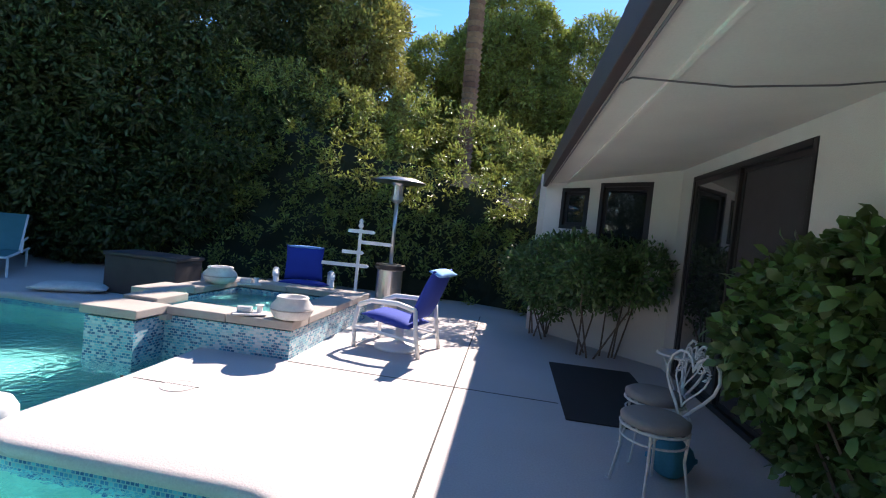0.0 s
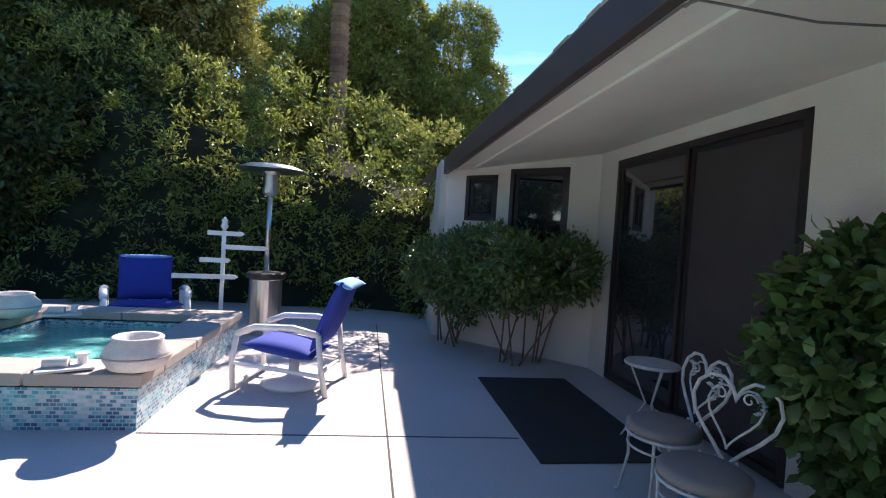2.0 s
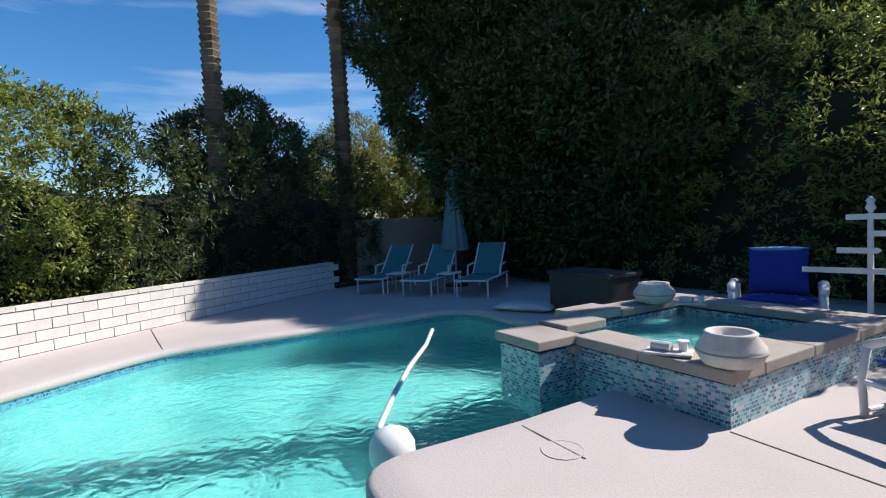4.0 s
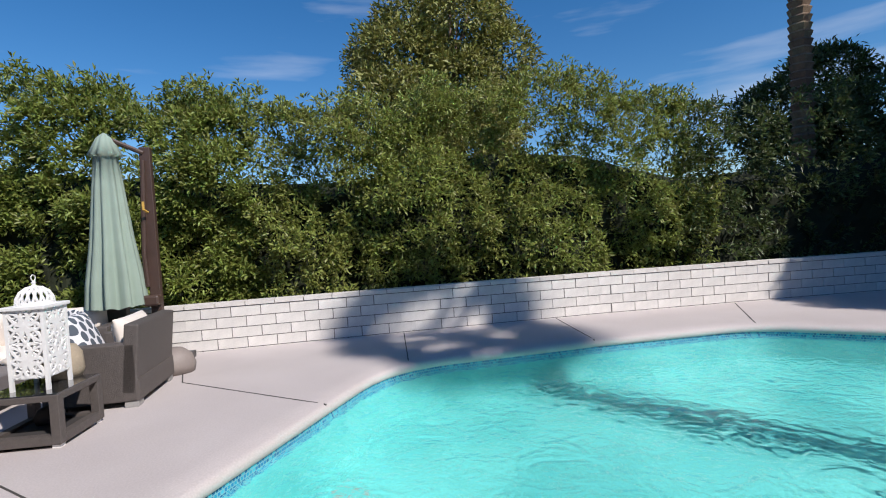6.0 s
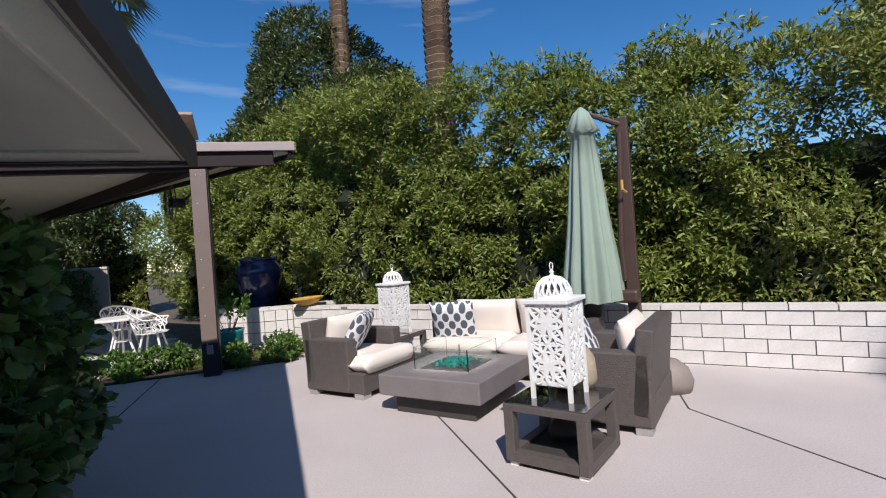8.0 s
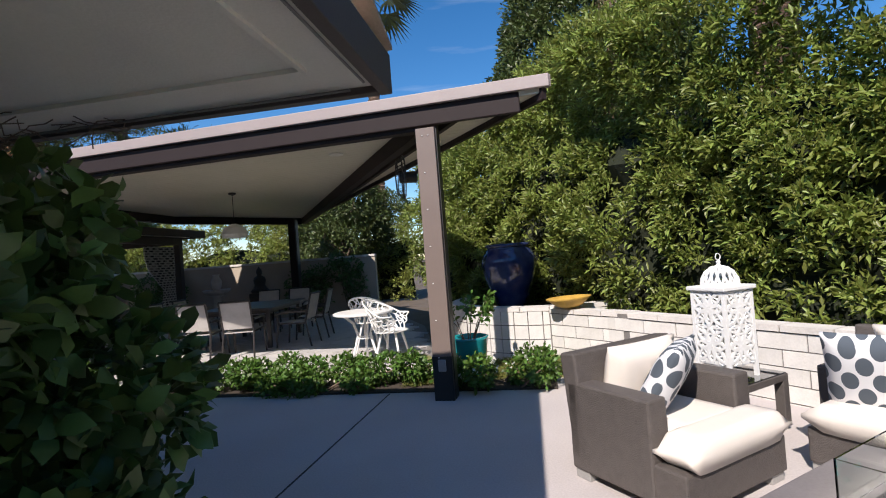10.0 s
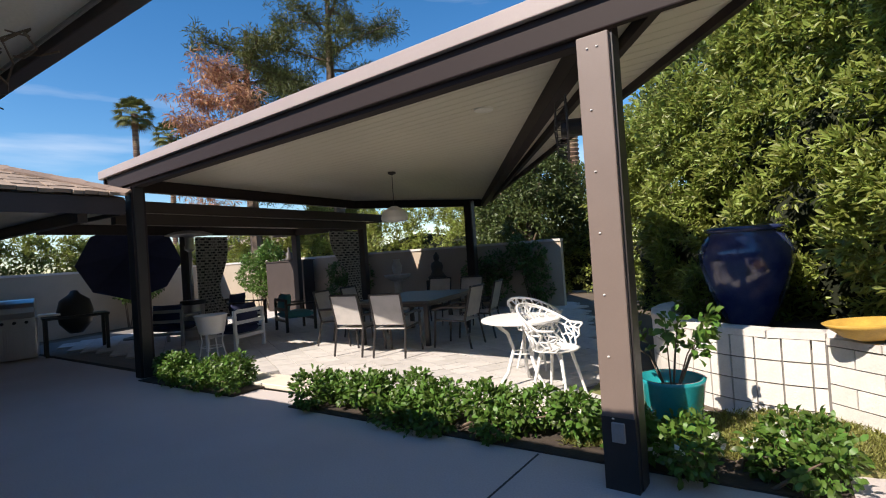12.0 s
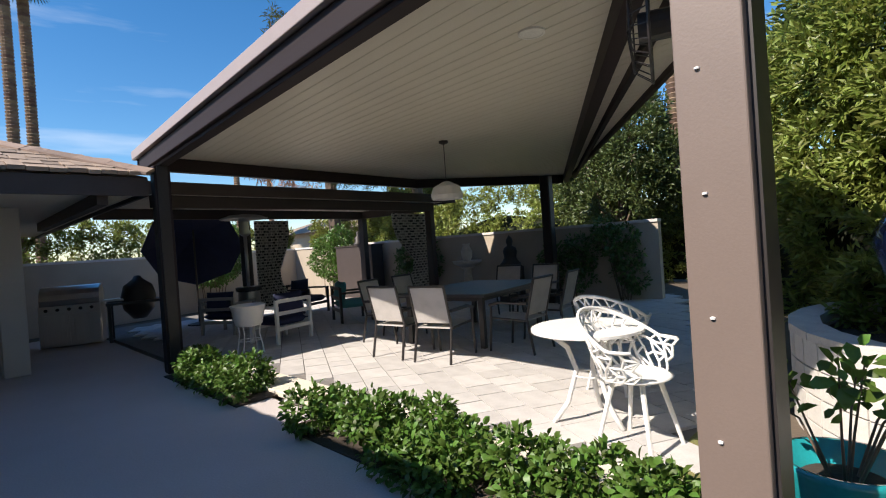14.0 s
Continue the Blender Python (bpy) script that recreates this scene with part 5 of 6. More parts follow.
for sx in (-1, 1):
    for sy in (-1, 1):
        part("leg", Shape().tube([(sx * 0.19, sy * 0.19, 0.41), (sx * 0.19, sy * 0.19, 0)], 0.014, 6), WHITE_METAL, st)
copy_thing(st, pose(-8.25, 8.75, 0, 0, 0, 28))


def closed_canopy(s, top, bottom, r, folds=9, cap=True):
    prof = []
    seg = 54
    verts = []
    steps = [(0.0, 0.05), (0.03, 0.30), (0.13, 0.66), (0.14, 0.44), (0.3, 0.56), (0.6, 0.74), (0.85, 0.95), (1.0, 1.0)]
    for t, k in steps:
        z = top + (bottom - top) * t
        amp = 0.05 + 0.2 * t
        for j in range(seg):
            a = 6.28319 * j / seg
            q = r * k * (1 + amp * math.cos(folds * a + 0.6 * math.sin(3 * a)))
            zz = z + (0.10 * math.cos(folds * a) * (bottom - top) * -0.08 if t == 1.0 else 0)
            verts.append((q * math.cos(a), q * math.sin(a), zz))
    faces = [(i * seg + j, i * seg + (j + 1) % seg, (i + 1) * seg + (j + 1) % seg, (i + 1) * seg + j) for i in range(len(steps) - 1) for j in range(seg)]
    return s.add(verts, faces)


um = thing("pool_umbrella", pose(-9.0, 9.6, 0), "closed faded teal umbrella between the loungers", "umbrella")
part("pole", Shape().tube([(0, 0, 0), (0, 0, 2.75)], 0.025, 8), WHITE_METAL, um)
part("canopy", closed_canopy(Shape(), 2.75, 0.85, 0.27), BLUE_CANVAS, um, smooth=True)
part("base", Shape().lathe([(0.28, 0), (0.28, 0.05), (0.05, 0.09), (0.04, 0.3)], 20), CHAIR_FRAME, um)
bx = thing("deck_box", pose(-4.55, 8.55, 0, 0, 0, -10), "dark wicker deck box near the spa", "storage box")
part("body", Shape().box((0, 0, 0.3), (1.25, 0.65, 0.6)), DARK_WOOD, bx, bevel=0.015)
part("lid", Shape().box((0, 0, 0.63), (1.3, 0.7, 0.06)), DARK_WOOD, bx, bevel=0.015)
tagged(make("pool_float", Shape().pillow((0, 0, 0.07), (1.0, 0.55, 0.14)), STONEWARE, at=pose(-5.55, 8.15, 0, 0, 0, 20), smooth=True), "pale folded pool float lying on the deck", "float")
hose = Shape().tube([(-3.1, 3.85, -0.13), (-3.5, 4.0, -0.13), (-4.1, 4.55, -0.13), (-4.75, 5.2, -0.13), (-5.3, 5.85, -0.10), (-5.6, 6.2, 0.0)], 0.028, 8)
tagged(make("pool_hose", hose, HOSE, smooth=True), "white floating pool cleaner hose on the water", "hose")
fl = thing("pool_skimmer", pose(-3.0, 3.8, -0.14), "white domed pool cleaner head floating at the coping", "pool cleaner")
part("dome", Shape().lathe([(0.14, -0.06), (0.165, 0.02), (0.16, 0.12), (0.12, 0.19), (0.05, 0.225), (0.005, 0.23)], 24), HOSE, fl, smooth=True)
part("collar", Shape().lathe([(0.06, 0.0), (0.08, 0.02), (0.05, 0.06)], 12, (-0.16, 0.12, 0.0)), HOSE, fl)
for x, y in ((-3.3, -0.75),):
    tagged(make("return_fitting", Shape().lathe([(0.09, 0), (0.09, 0.01), (0.075, 0.02), (0.03, 0.012)], 20, (x, y, -1.14)), PIPE_GREY), "round fitting in the pool floor", "fitting")

# ---- seating round the fire table ----
SEAT_YAW = 29.4
OVALS = bpy.data.materials.new("oval_print_cloth")
OVALS.use_nodes = True
on, ol = OVALS.node_tree.nodes, OVALS.node_tree.links
oc, om, ov, orr = on.new("ShaderNodeTexCoord"), on.new("ShaderNodeMapping"), on.new("ShaderNodeTexVoronoi"), on.new("ShaderNodeValToRGB")
om.inputs["Scale"].default_value = (1 / 0.098, 1 / 0.138, 0.0)
om.inputs["Rotation"].default_value = (0, 0, radians(45))
ov.voronoi_dimensions = "2D"
ov.inputs["Scale"].default_value, ov.inputs["Randomness"].default_value = 1.0, 0.0
orr.color_ramp.interpolation = "CONSTANT"
orr.color_ramp.elements[0].color, orr.color_ramp.elements[1].color = (0.085, 0.105, 0.13, 1), (0.74, 0.74, 0.76, 1)
orr.color_ramp.elements[1].position = 0.41
ol.new(oc.outputs["Object"], om.inputs[0])
ol.new(om.outputs[0], ov.inputs["Vector"])
ol.new(ov.outputs["Distance"], orr.inputs[0])
ol.new(orr.outputs[0], on["Principled BSDF"].inputs["Base Color"])
on["Principled BSDF"].inputs["Roughness"].default_value = 0.9


def lounge_seat(name, x, y, yaw, width, seats, label, category):
    """Wicker armchair or sofa facing its own +y."""
    ob = thing(name, pose(x, y, 0, 0, 0, yaw), label, category, "wicker lounge set")
    d, arm = 0.84, 0.15
    part("base", Shape().box((0, 0.0, 0.165), (width - 0.02, d - 0.02, 0.21)), WICKER, ob, bevel=0.012)
    for sx in (-1, 1):
        part("arm", Shape().box((sx * (width / 2 - arm / 2), -0.09, 0.335), (arm, 0.62, 0.55)), WICKER, ob, bevel=0.015)
        for sy in (-1, 1):
            part("foot", Shape().box((sx * (width / 2 - 0.08), sy * (d / 2 - 0.09), 0.03), (0.13, 0.12, 0.06)), PIPE_GREY, ob, "pale metal foot", bevel=0.004)
    part("back", Shape().box((0, -d / 2 + 0.07, 0.46), (width, 0.13, 0.66), 0, 6), WICKER, ob, bevel=0.015)
    inner_w = width - 2 * arm
    w_ = inner_w / seats
    for i in range(seats):
        cx = -inner_w / 2 + w_ * (i + 0.5)
        left_ = cx - w_ / 2 - (arm if i == 0 else 0)
        right_ = cx + w_ / 2 + (arm if i == seats - 1 else 0)
        seat_ = Shape().pillow((cx, 0.05, 0.345), (w_ - 0.01, d - 0.22, 0.19), power=9)
        seat_.pillow(((left_ + right_) / 2, 0.335, 0.345), (right_ - left_ - 0.01, 0.235, 0.188), power=9)
        part("seat_cushion", seat_, CUSHION, ob, "cream seat cushion wrapping the front of the arms", smooth=True)
        part("back_cushion", Shape().pillow((cx, -0.22, 0.60), (w_ - 0.02, 0.46, 0.2), 78, power=4), CUSHION, ob, smooth=True)
    return ob


lounge_seat("wicker_armchair", -2.21, -5.90, SEAT_YAW, 0.93, 1, "dark wicker armchair with cream cushions", "armchair")
lounge_seat("wicker_armchair", -3.60, -3.53, SEAT_YAW + 180, 0.98, 1, "dark wicker armchair with cream cushions seen from behind", "armchair")
lounge_seat("wicker_sofa", -3.83, -5.22, SEAT_YAW - 90, 1.95, 2, "dark wicker sofa with cream cushions before the block wall", "sofa")


def throw_pillow(x, y, z, yaw, lean, roll=0.0, mat=OVALS):
    tagged(make("throw_pillow", Shape().pillow((0, 0, 0), (0.52, 0.52, 0.18), power=3.2), mat, at=pose(x, y, z, 0, 0, yaw) @ pose(0, 0, 0, lean, 0, roll), smooth=True),
           "white throw pillow printed with dark grey ovals", "pillow", "printed pillows")


throw_pillow(-2.16, -5.82, 0.63, SEAT_YAW + 14, 60, 12)
throw_pillow(-3.28, -5.62, 0.62, SEAT_YAW - 75, 68, 4)
throw_pillow(-3.92, -4.55, 0.62, SEAT_YAW - 110, 66, -10)
throw_pillow(-3.42, -3.68, 0.64, SEAT_YAW + 175, 66, 8)

ft = thing("fire_table", pose(-2.72, -4.64, 0, 0, 0, SEAT_YAW), "square grey concrete fire table with a glass wind guard", "fire table")
part("plinth", Shape().box((0, 0, 0.09), (0.84, 0.84, 0.18)), DARK_WOOD, ft, bevel=0.01)
part("tabletop", Shape().box((0, 0, 0.27), (1.06, 1.06, 0.19)), STONE_GREY, ft, bevel=0.012)
part("burner_pan", Shape().box((-0.02, 0, 0.368), (0.5, 0.5, 0.01)), DARK_WOOD, ft)
for c, sz in (((-0.02, 0.29, 0.47), (0.58, 0.008, 0.2)), ((-0.02, -0.29, 0.47), (0.58, 0.008, 0.2)), ((-0.31, 0, 0.47), (0.008, 0.57, 0.2)), ((0.27, 0, 0.47), (0.008, 0.57, 0.2))):
    g = part("glass_panel", Shape().box(c, sz), GLASS, ft, "clear glass wind guard")
    g.visible_shadow = False
chips = Shape()
rr = random.Random(4)
for i in range(260):
    q = 0.016 * rr.uniform(0.6, 1.3)
    a, b = rr.uniform(-0.2, 0.17), rr.gauss(0, 0.08)
    chips.box((a, max(-0.2, min(0.2, b)), 0.38 + rr.random() * 0.02), (q, q * 0.8, q), rr.random() * 360, rr.random() * 360, rr.random() * 90)
tagged(part("fire_glass", chips, CHIP, ft, "teal crushed fire glass"), kind="stuff")
part("igniter", Shape().tube([(0.0, 0.05, 0.37), (0.0, 0.05, 0.56)], 0.006, 6), STEEL, ft)


def wicker_table(x, y, yaw, h=0.42, w_=0.58):
    ob = thing("wicker_side_table", pose(x, y, 0, 0, 0, yaw), "open-sided dark wicker side table with a lower shelf", "table", "wicker lounge set")
    part("tabletop", Shape().box((0, 0, h - 0.03), (w_, w_, 0.05)), WICKER, ob, bevel=0.006)
    part("glass_top", Shape().box((0, 0, h), (w_ - 0.02, w_ - 0.02, 0.008)), PANE, ob, "dark glass top")
    for sx in (-1, 1):
        for sy in (-1, 1):
            part("leg", Shape().box((sx * (w_ / 2 - 0.035), sy * (w_ / 2 - 0.035), h / 2 - 0.01), (0.07, 0.07, h - 0.08)), WICKER, ob, bevel=0.006)
            part("foot", Shape().box((sx * (w_ / 2 - 0.05), sy * (w_ / 2 - 0.05), 0.012), (0.06, 0.06, 0.024)), WHITE_METAL, ob)
        part("bottom_rail", Shape().box((sx * (w_ / 2 - 0.035), 0, 0.065), (0.066, w_ - 0.14, 0.07)), WICKER, ob)
        part("bottom_rail", Shape().box((0, sx * (w_ / 2 - 0.035), 0.065), (w_ - 0.14, 0.066, 0.07)), WICKER, ob)
    part("shelf", Shape().box((0, 0, 0.06), (w_ - 0.14, w_ - 0.14, 0.03)), DARK_WOOD, ob)
    return ob


wicker_table(-2.66, -3.10, SEAT_YAW - 5)
wicker_table(-2.95, -6.62, SEAT_YAW)
stn = Shape().lathe([(0.005, 0), (0.09, 0.01), (0.11, 0.07), (0.07, 0.13), (0.005, 0.15)], 10, (0, 0, 0), 0.12, 3)
tagged(make("decor_stone", stn, DARK_WOOD, at=pose(-2.75, -3.2, 0.076), smooth=True), "dark rounded ornament on the table shelf", "ornament")


def lantern(x, y, z, yaw, h=0.92, w_=0.29):
    ob = thing("moroccan_lantern", pose(x, y, z, 0, 0, yaw), "tall white pierced-metal lantern with a domed top", "lantern", "white lanterns")
    b0, b1 = 0.10, h * 0.70
    for sx in (-1, 1):
        for sy in (-1, 1):
            part("leg", Shape().box((sx * (w_ / 2 - 0.012), sy * (w_ / 2 - 0.012), b1 / 2), (0.026, 0.026, b1)), LANTERN_W, ob)
    part("base_plate", Shape().box((0, 0, b0), (w_ - 0.02, w_ - 0.02, 0.015)), LANTERN_W, ob)
    part("cornice", Shape().box((0, 0, b1 + 0.01), (w_ + 0.04, w_ + 0.04, 0.03)), LANTERN_W, ob, bevel=0.006)
    for k in range(4):
        pn = Shape()
        for z0 in (b0 + 0.012, (b0 + b1) / 2, b1 - 0.02):
            pn.box((0, 0, z0), (w_ - 0.05, 0.006, 0.026))
        hh = (b1 - b0) / 2
        for half in (0, 1):
            cz = b0 + hh * (half + 0.5)
            rw, rz = (w_ - 0.05) / 2, hh / 2
            for j in range(8):
                a = j * math.pi / 4
                dx, dz = math.cos(a), math.sin(a)
                L = min(rw / max(abs(dx), 0.01), rz / max(abs(dz), 0.01)) * 0.98
                for sg in (-1, 1):
                    px_, pz_ = -dz * sg, dx * sg
                    pn.tube([(0, 0, cz), (dx * L * 0.35 + px_ * 0.032, 0, cz + dz * L * 0.35 + pz_ * 0.032), (dx * L * 0.75 + px_ * 0.022, 0, cz + dz * L * 0.75 + pz_ * 0.022), (dx * L, 0, cz + dz * L)], 0.0135, 4)
            pn.tube([(0.075 * math.cos(a), 0, cz + 0.085 * math.sin(a)) for a in [q * 0.5236 for q in range(12)]], 0.0095, 4, True)
            for sx in (-1, 1):
                for sz in (-1, 1):
                    pn.tube([(sx * rw * 0.72 + 0.035 * math.cos(a), 0, cz + sz * rz * 0.75 + 0.035 * math.sin(a)) for a in [q * 0.785 for q in range(8)]], 0.0095, 4, True)
        tagged(part("pierced_panel", pn, LANTERN_W, ob, at=pose(0, 0, 0, 0, 0, 90 * k) @ pose(0, -(w_ / 2 - 0.01), 0)), kind="stuff")
    r = w_ * 0.44
    dm = Shape()
    for j in range(16):
        a = j * math.pi / 8
        dm.tube([(r * math.cos(t) ** 0.8 * math.cos(a + 0.35 * t), r * math.cos(t) ** 0.8 * math.sin(a + 0.35 * t), b1 + 0.02 + r * 1.15 * math.sin(t)) for t in (0, 0.4, 0.8, 1.2, 1.5)], 0.009, 4)
        dm.tube([(r * math.cos(t) ** 0.8 * math.cos(a - 0.35 * t), r * math.cos(t) ** 0.8 * math.sin(a - 0.35 * t), b1 + 0.02 + r * 1.15 * math.sin(t)) for t in (0, 0.4, 0.8, 1.2, 1.5)], 0.009, 4)
    dm.lathe([(r * 1.03, b1 + 0.02), (r * 1.03, b1 + 0.05), (r * 0.95, b1 + 0.05)], 24)
    tagged(part("dome", dm, LANTERN_W, ob, "pierced white dome"), "pierced white dome", kind="stuff")
    zt = b1 + 0.02 + r * 1.15
    part("finial", Shape().lathe([(0.03, zt - 0.02), (0.012, zt + 0.02), (0.018, zt + 0.035), (0.005, zt + 0.05)], 10), LANTERN_W, ob)
    part("ring", Shape().tube([(0.025 * math.cos(a), 0, zt + 0.072 + 0.025 * math.sin(a)) for a in [q * 0.5236 for q in range(12)]], 0.004, 5, True), LANTERN_W, ob, "brass-coloured hanging ring")
    return ob


lantern(-2.66, -3.10, 0.424, SEAT_YAW - 5)
lantern(-2.93, -6.56, 0.424, SEAT_YAW - 8)
sp2 = Shape().lathe([(0.13, 0), (0.15, 0.06), (0.14, 0.2), (0.1, 0.27), (0.005, 0.3)], 18, (0, 0, 0), 0.05, 3)
tagged(make("rock_speaker", sp2, TAN_SPEAKER, at=pose(-2.9, -3.2, 0.424), smooth=True), "tan rock-shaped garden loudspeaker", "loudspeaker")
sp3 = Shape().lathe([(0.2, 0), (0.22, 0.1), (0.18, 0.22), (0.1, 0.29), (0.005, 0.3)], 14, (0, 0, 0), 0.08, 3)
tagged(make("boulder", sp3, TAUPE_SEAT, at=pose(-4.42, -3.62, 0), smooth=True), "small pinkish boulder by the armchair", "stone")

cu = thing("cantilever_umbrella", pose(-4.85, -4.30, 0), "closed sage-green cantilever umbrella on a brown post", "umbrella")
part("post", Shape().box((0, 0, 1.42), (0.09, 0.13, 2.75), SEAT_YAW), UMB_BROWN, cu, bevel=0.01)
part("arm", Shape().tube([(0.08, 0.03, 2.62), (0.12, -0.02, 1.4), (0.1, -0.02, 1.0)], 0.03, 8), UMB_BROWN, cu)
part("crank_box", Shape().box((0.06, 0, 0.82), (0.2, 0.2, 0.14), SEAT_YAW), UMB_BROWN, cu, bevel=0.03)
part("crank_handle", Shape().tube([(0.12, 0.1, 1.95), (0.2, 0.12, 1.98), (0.2, 0.12, 2.08)], 0.016, 6), YELLOW_BOWL, cu)
part("base", Shape().box((0.0, 0, 0.05), (0.8, 0.16, 0.08), SEAT_YAW), CHAIR_FRAME, cu)
part("base", Shape().box((0.0, 0, 0.054), (0.16, 0.8, 0.08), SEAT_YAW), CHAIR_FRAME, cu)
part("canopy", closed_canopy(Shape(), 2.95, 0.78, 0.275, 10), GREEN_CANVAS, cu, "closed sage-green canvas in hanging folds", at=pose(0.36, -0.24, 0), smooth=True)
part("hub", Shape().tube([(0.04, 0.0, 2.72), (0.36, -0.24, 2.9)], 0.03, 8), UMB_BROWN, cu)


# ---- patio under the cover ----
def dining_chair(x, y, yaw, first=None):
    if first:
        return copy_thing(first, pose(x, y, 0.03, 0, 0, yaw))
    ob = thing("dining_chair", pose(x, y, 0.03, 0, 0, yaw), "dark bronze dining armchair with a pale sling seat and back", "chair", "chairs round the dining table")
    for sx in (-1, 1):
        part("front_leg", Shape().tube([(sx * 0.27, 0.24, 0.62), (sx * 0.27, 0.25, 0.42), (sx * 0.27, 0.29, 0.0)], 0.017, 6), CHAIR_FRAME, ob)
        part("back_leg", Shape().tube([(sx * 0.25, -0.40, 0.95), (sx * 0.25, -0.27, 0.45), (sx * 0.26, -0.36, 0.0)], 0.017, 6), CHAIR_FRAME, ob)
        part("arm", Shape().tube([(sx * 0.28, 0.26, 0.61), (sx * 0.29, 0.1, 0.65), (sx * 0.27, -0.30, 0.64)], 0.022, 6), CHAIR_FRAME, ob)
        part("seat_rail", Shape().tube([(sx * 0.25, 0.25, 0.44), (sx * 0.25, -0.28, 0.42)], 0.015, 6), CHAIR_FRAME, ob)
    part("top_rail", Shape().tube([(-0.25, -0.40, 0.95), (0.25, -0.40, 0.95)], 0.017, 6), CHAIR_FRAME, ob)
    part("seat_sling", Shape().box((0, -0.01, 0.435), (0.5, 0.54, 0.012), 0, 2), CHAIR_SLING, ob, "pale woven sling seat")
    part("back_sling", Shape().box((0, -0.335, 0.71), (0.49, 0.012, 0.46), 0, 15), CHAIR_SLING, ob, "pale woven sling back")
    return ob


TX, TY, TYAW = 3.12, -12.9, 0.0
tb = thing("dining_table", pose(TX, TY, 0.03, 0, 0, TYAW), "large dark rectangular dining table under the cover", "table")
part("tabletop", Shape().box((0, 0, 0.73), (1.5, 2.1, 0.04)), DARK_TABLE, tb, bevel=0.008)
part("apron", Shape().box((0, 0, 0.68), (1.3, 1.9, 0.07)), CHAIR_FRAME, tb)
for sx in (-1, 1):
    for sy in (-1, 1):
        part("leg", Shape().box((sx * 0.62, sy * 0.92, 0.35), (0.07, 0.07, 0.7)), CHAIR_FRAME, tb)
first = dining_chair(3.42, -11.42, 178)
for x, y, yaw in ((2.72, -11.40, 184), (2.02, -12.1, -95), (1.95, -12.95, -88), (4.25, -12.1, 95), (4.28, -12.95, 90), (3.45, -14.35, 2), (2.75, -14.38, -3)):
    dining_chair(x, y, yaw, first)

wt = thing("cafe_table", pose(0.38, -9.98, 0.03), "round white metal cafe table with curved legs", "table")
part("tabletop", Shape().lathe([(0.40, 0.70), (0.43, 0.71), (0.43, 0.73), (0.41, 0.74), (0.01, 0.74)], 36), WHITE_METAL, wt)
for k in range(3):
    a = k * 2.094 + 0.6
    c, s_ = math.cos(a), math.sin(a)
    part("leg", Shape().tube([(0.3 * c, 0.3 * s_, 0.7), (0.16 * c, 0.16 * s_, 0.58), (0.1 * c, 0.1 * s_, 0.4), (0.18 * c, 0.18 * s_, 0.15), (0.3 * c, 0.3 * s_, 0.0)], 0.02, 8), WHITE_METAL, wt, smooth=True)
part("ring", Shape().tube([(0.12 * math.cos(a), 0.12 * math.sin(a), 0.36) for a in [q * 0.5236 for q in range(12)]], 0.008, 6, True), WHITE_METAL, wt)


def lattice_chair(x, y, yaw):
    """White shell chair cut into a branching lattice."""
    ob = thing("lattice_chair", pose(x, y, 0.03, 0, 0, yaw) @ Matrix.Diagonal((1.12, 1.12, 1.08, 1)), "white moulded cafe chair with a branching lattice shell", "chair", "white cafe chairs")
    r = random.Random(11)

    def shell(a, t):
        # a: angle round the seat (back at -90 degrees), t: height up the shell
        back = max(0.0, -math.sin(a))
        h = 0.44 + t * (0.20 + 0.20 * back)
        rad = 0.20 + 0.075 * t
        return Vector((rad * 1.05 * math.cos(a), rad * math.sin(a) - 0.06 * t * back, h))

    net = Shape()
    pts = [(math.radians(150 + 240 * (i + 0.5 * (j % 2)) / 15) + r.uniform(-0.05, 0.05), min(1.0, max(0.0, j / 4 + r.uniform(-0.06, 0.06)))) for j in range(5) for i in range(16)]
    for i in range(80):
        j, k = divmod(i, 16)
        a = pts[i]
        links = []
        if k < 15:
            links.append(i + 1) if (r.random() < 0.5 or j in (0, 4)) else None
        if j < 4:
            links.append(i + 16)
            if r.random() < 0.6 and k < 15:
                links.append(i + 17)
        for q in links:
            net.tube([shell(*a), shell((a[0] + pts[q][0]) / 2, (a[1] + pts[q][1]) / 2), shell(*pts[q])], 0.0085, 5)
    part("shell", net, WHITE_METAL, ob, "white branching lattice shell")
    rim = [shell(math.radians(150 + 240 * i / 24), 1.0) for i in range(25)]
    part("rim", Shape().tube(rim, 0.012, 6), WHITE_METAL, ob, smooth=True)
    part("seat", Shape().lathe([(0.02, 0.425), (0.19, 0.43), (0.215, 0.445), (0.19, 0.45), (0.02, 0.44)], 24), WHITE_METAL, ob, smooth=True)
    for ax in (45, 135, 225, 315):
        c, s_ = math.cos(radians(ax)), math.sin(radians(ax))
        part("leg", Shape().tube([(0.13 * c, 0.13 * s_, 0.43), (0.25 * c, 0.25 * s_, 0.0)], [0.017, 0.012], 8), WHITE_METAL, ob)
    return ob


lattice_chair(-0.05, -9.66, 72)
lattice_chair(0.42, -10.85, 165)

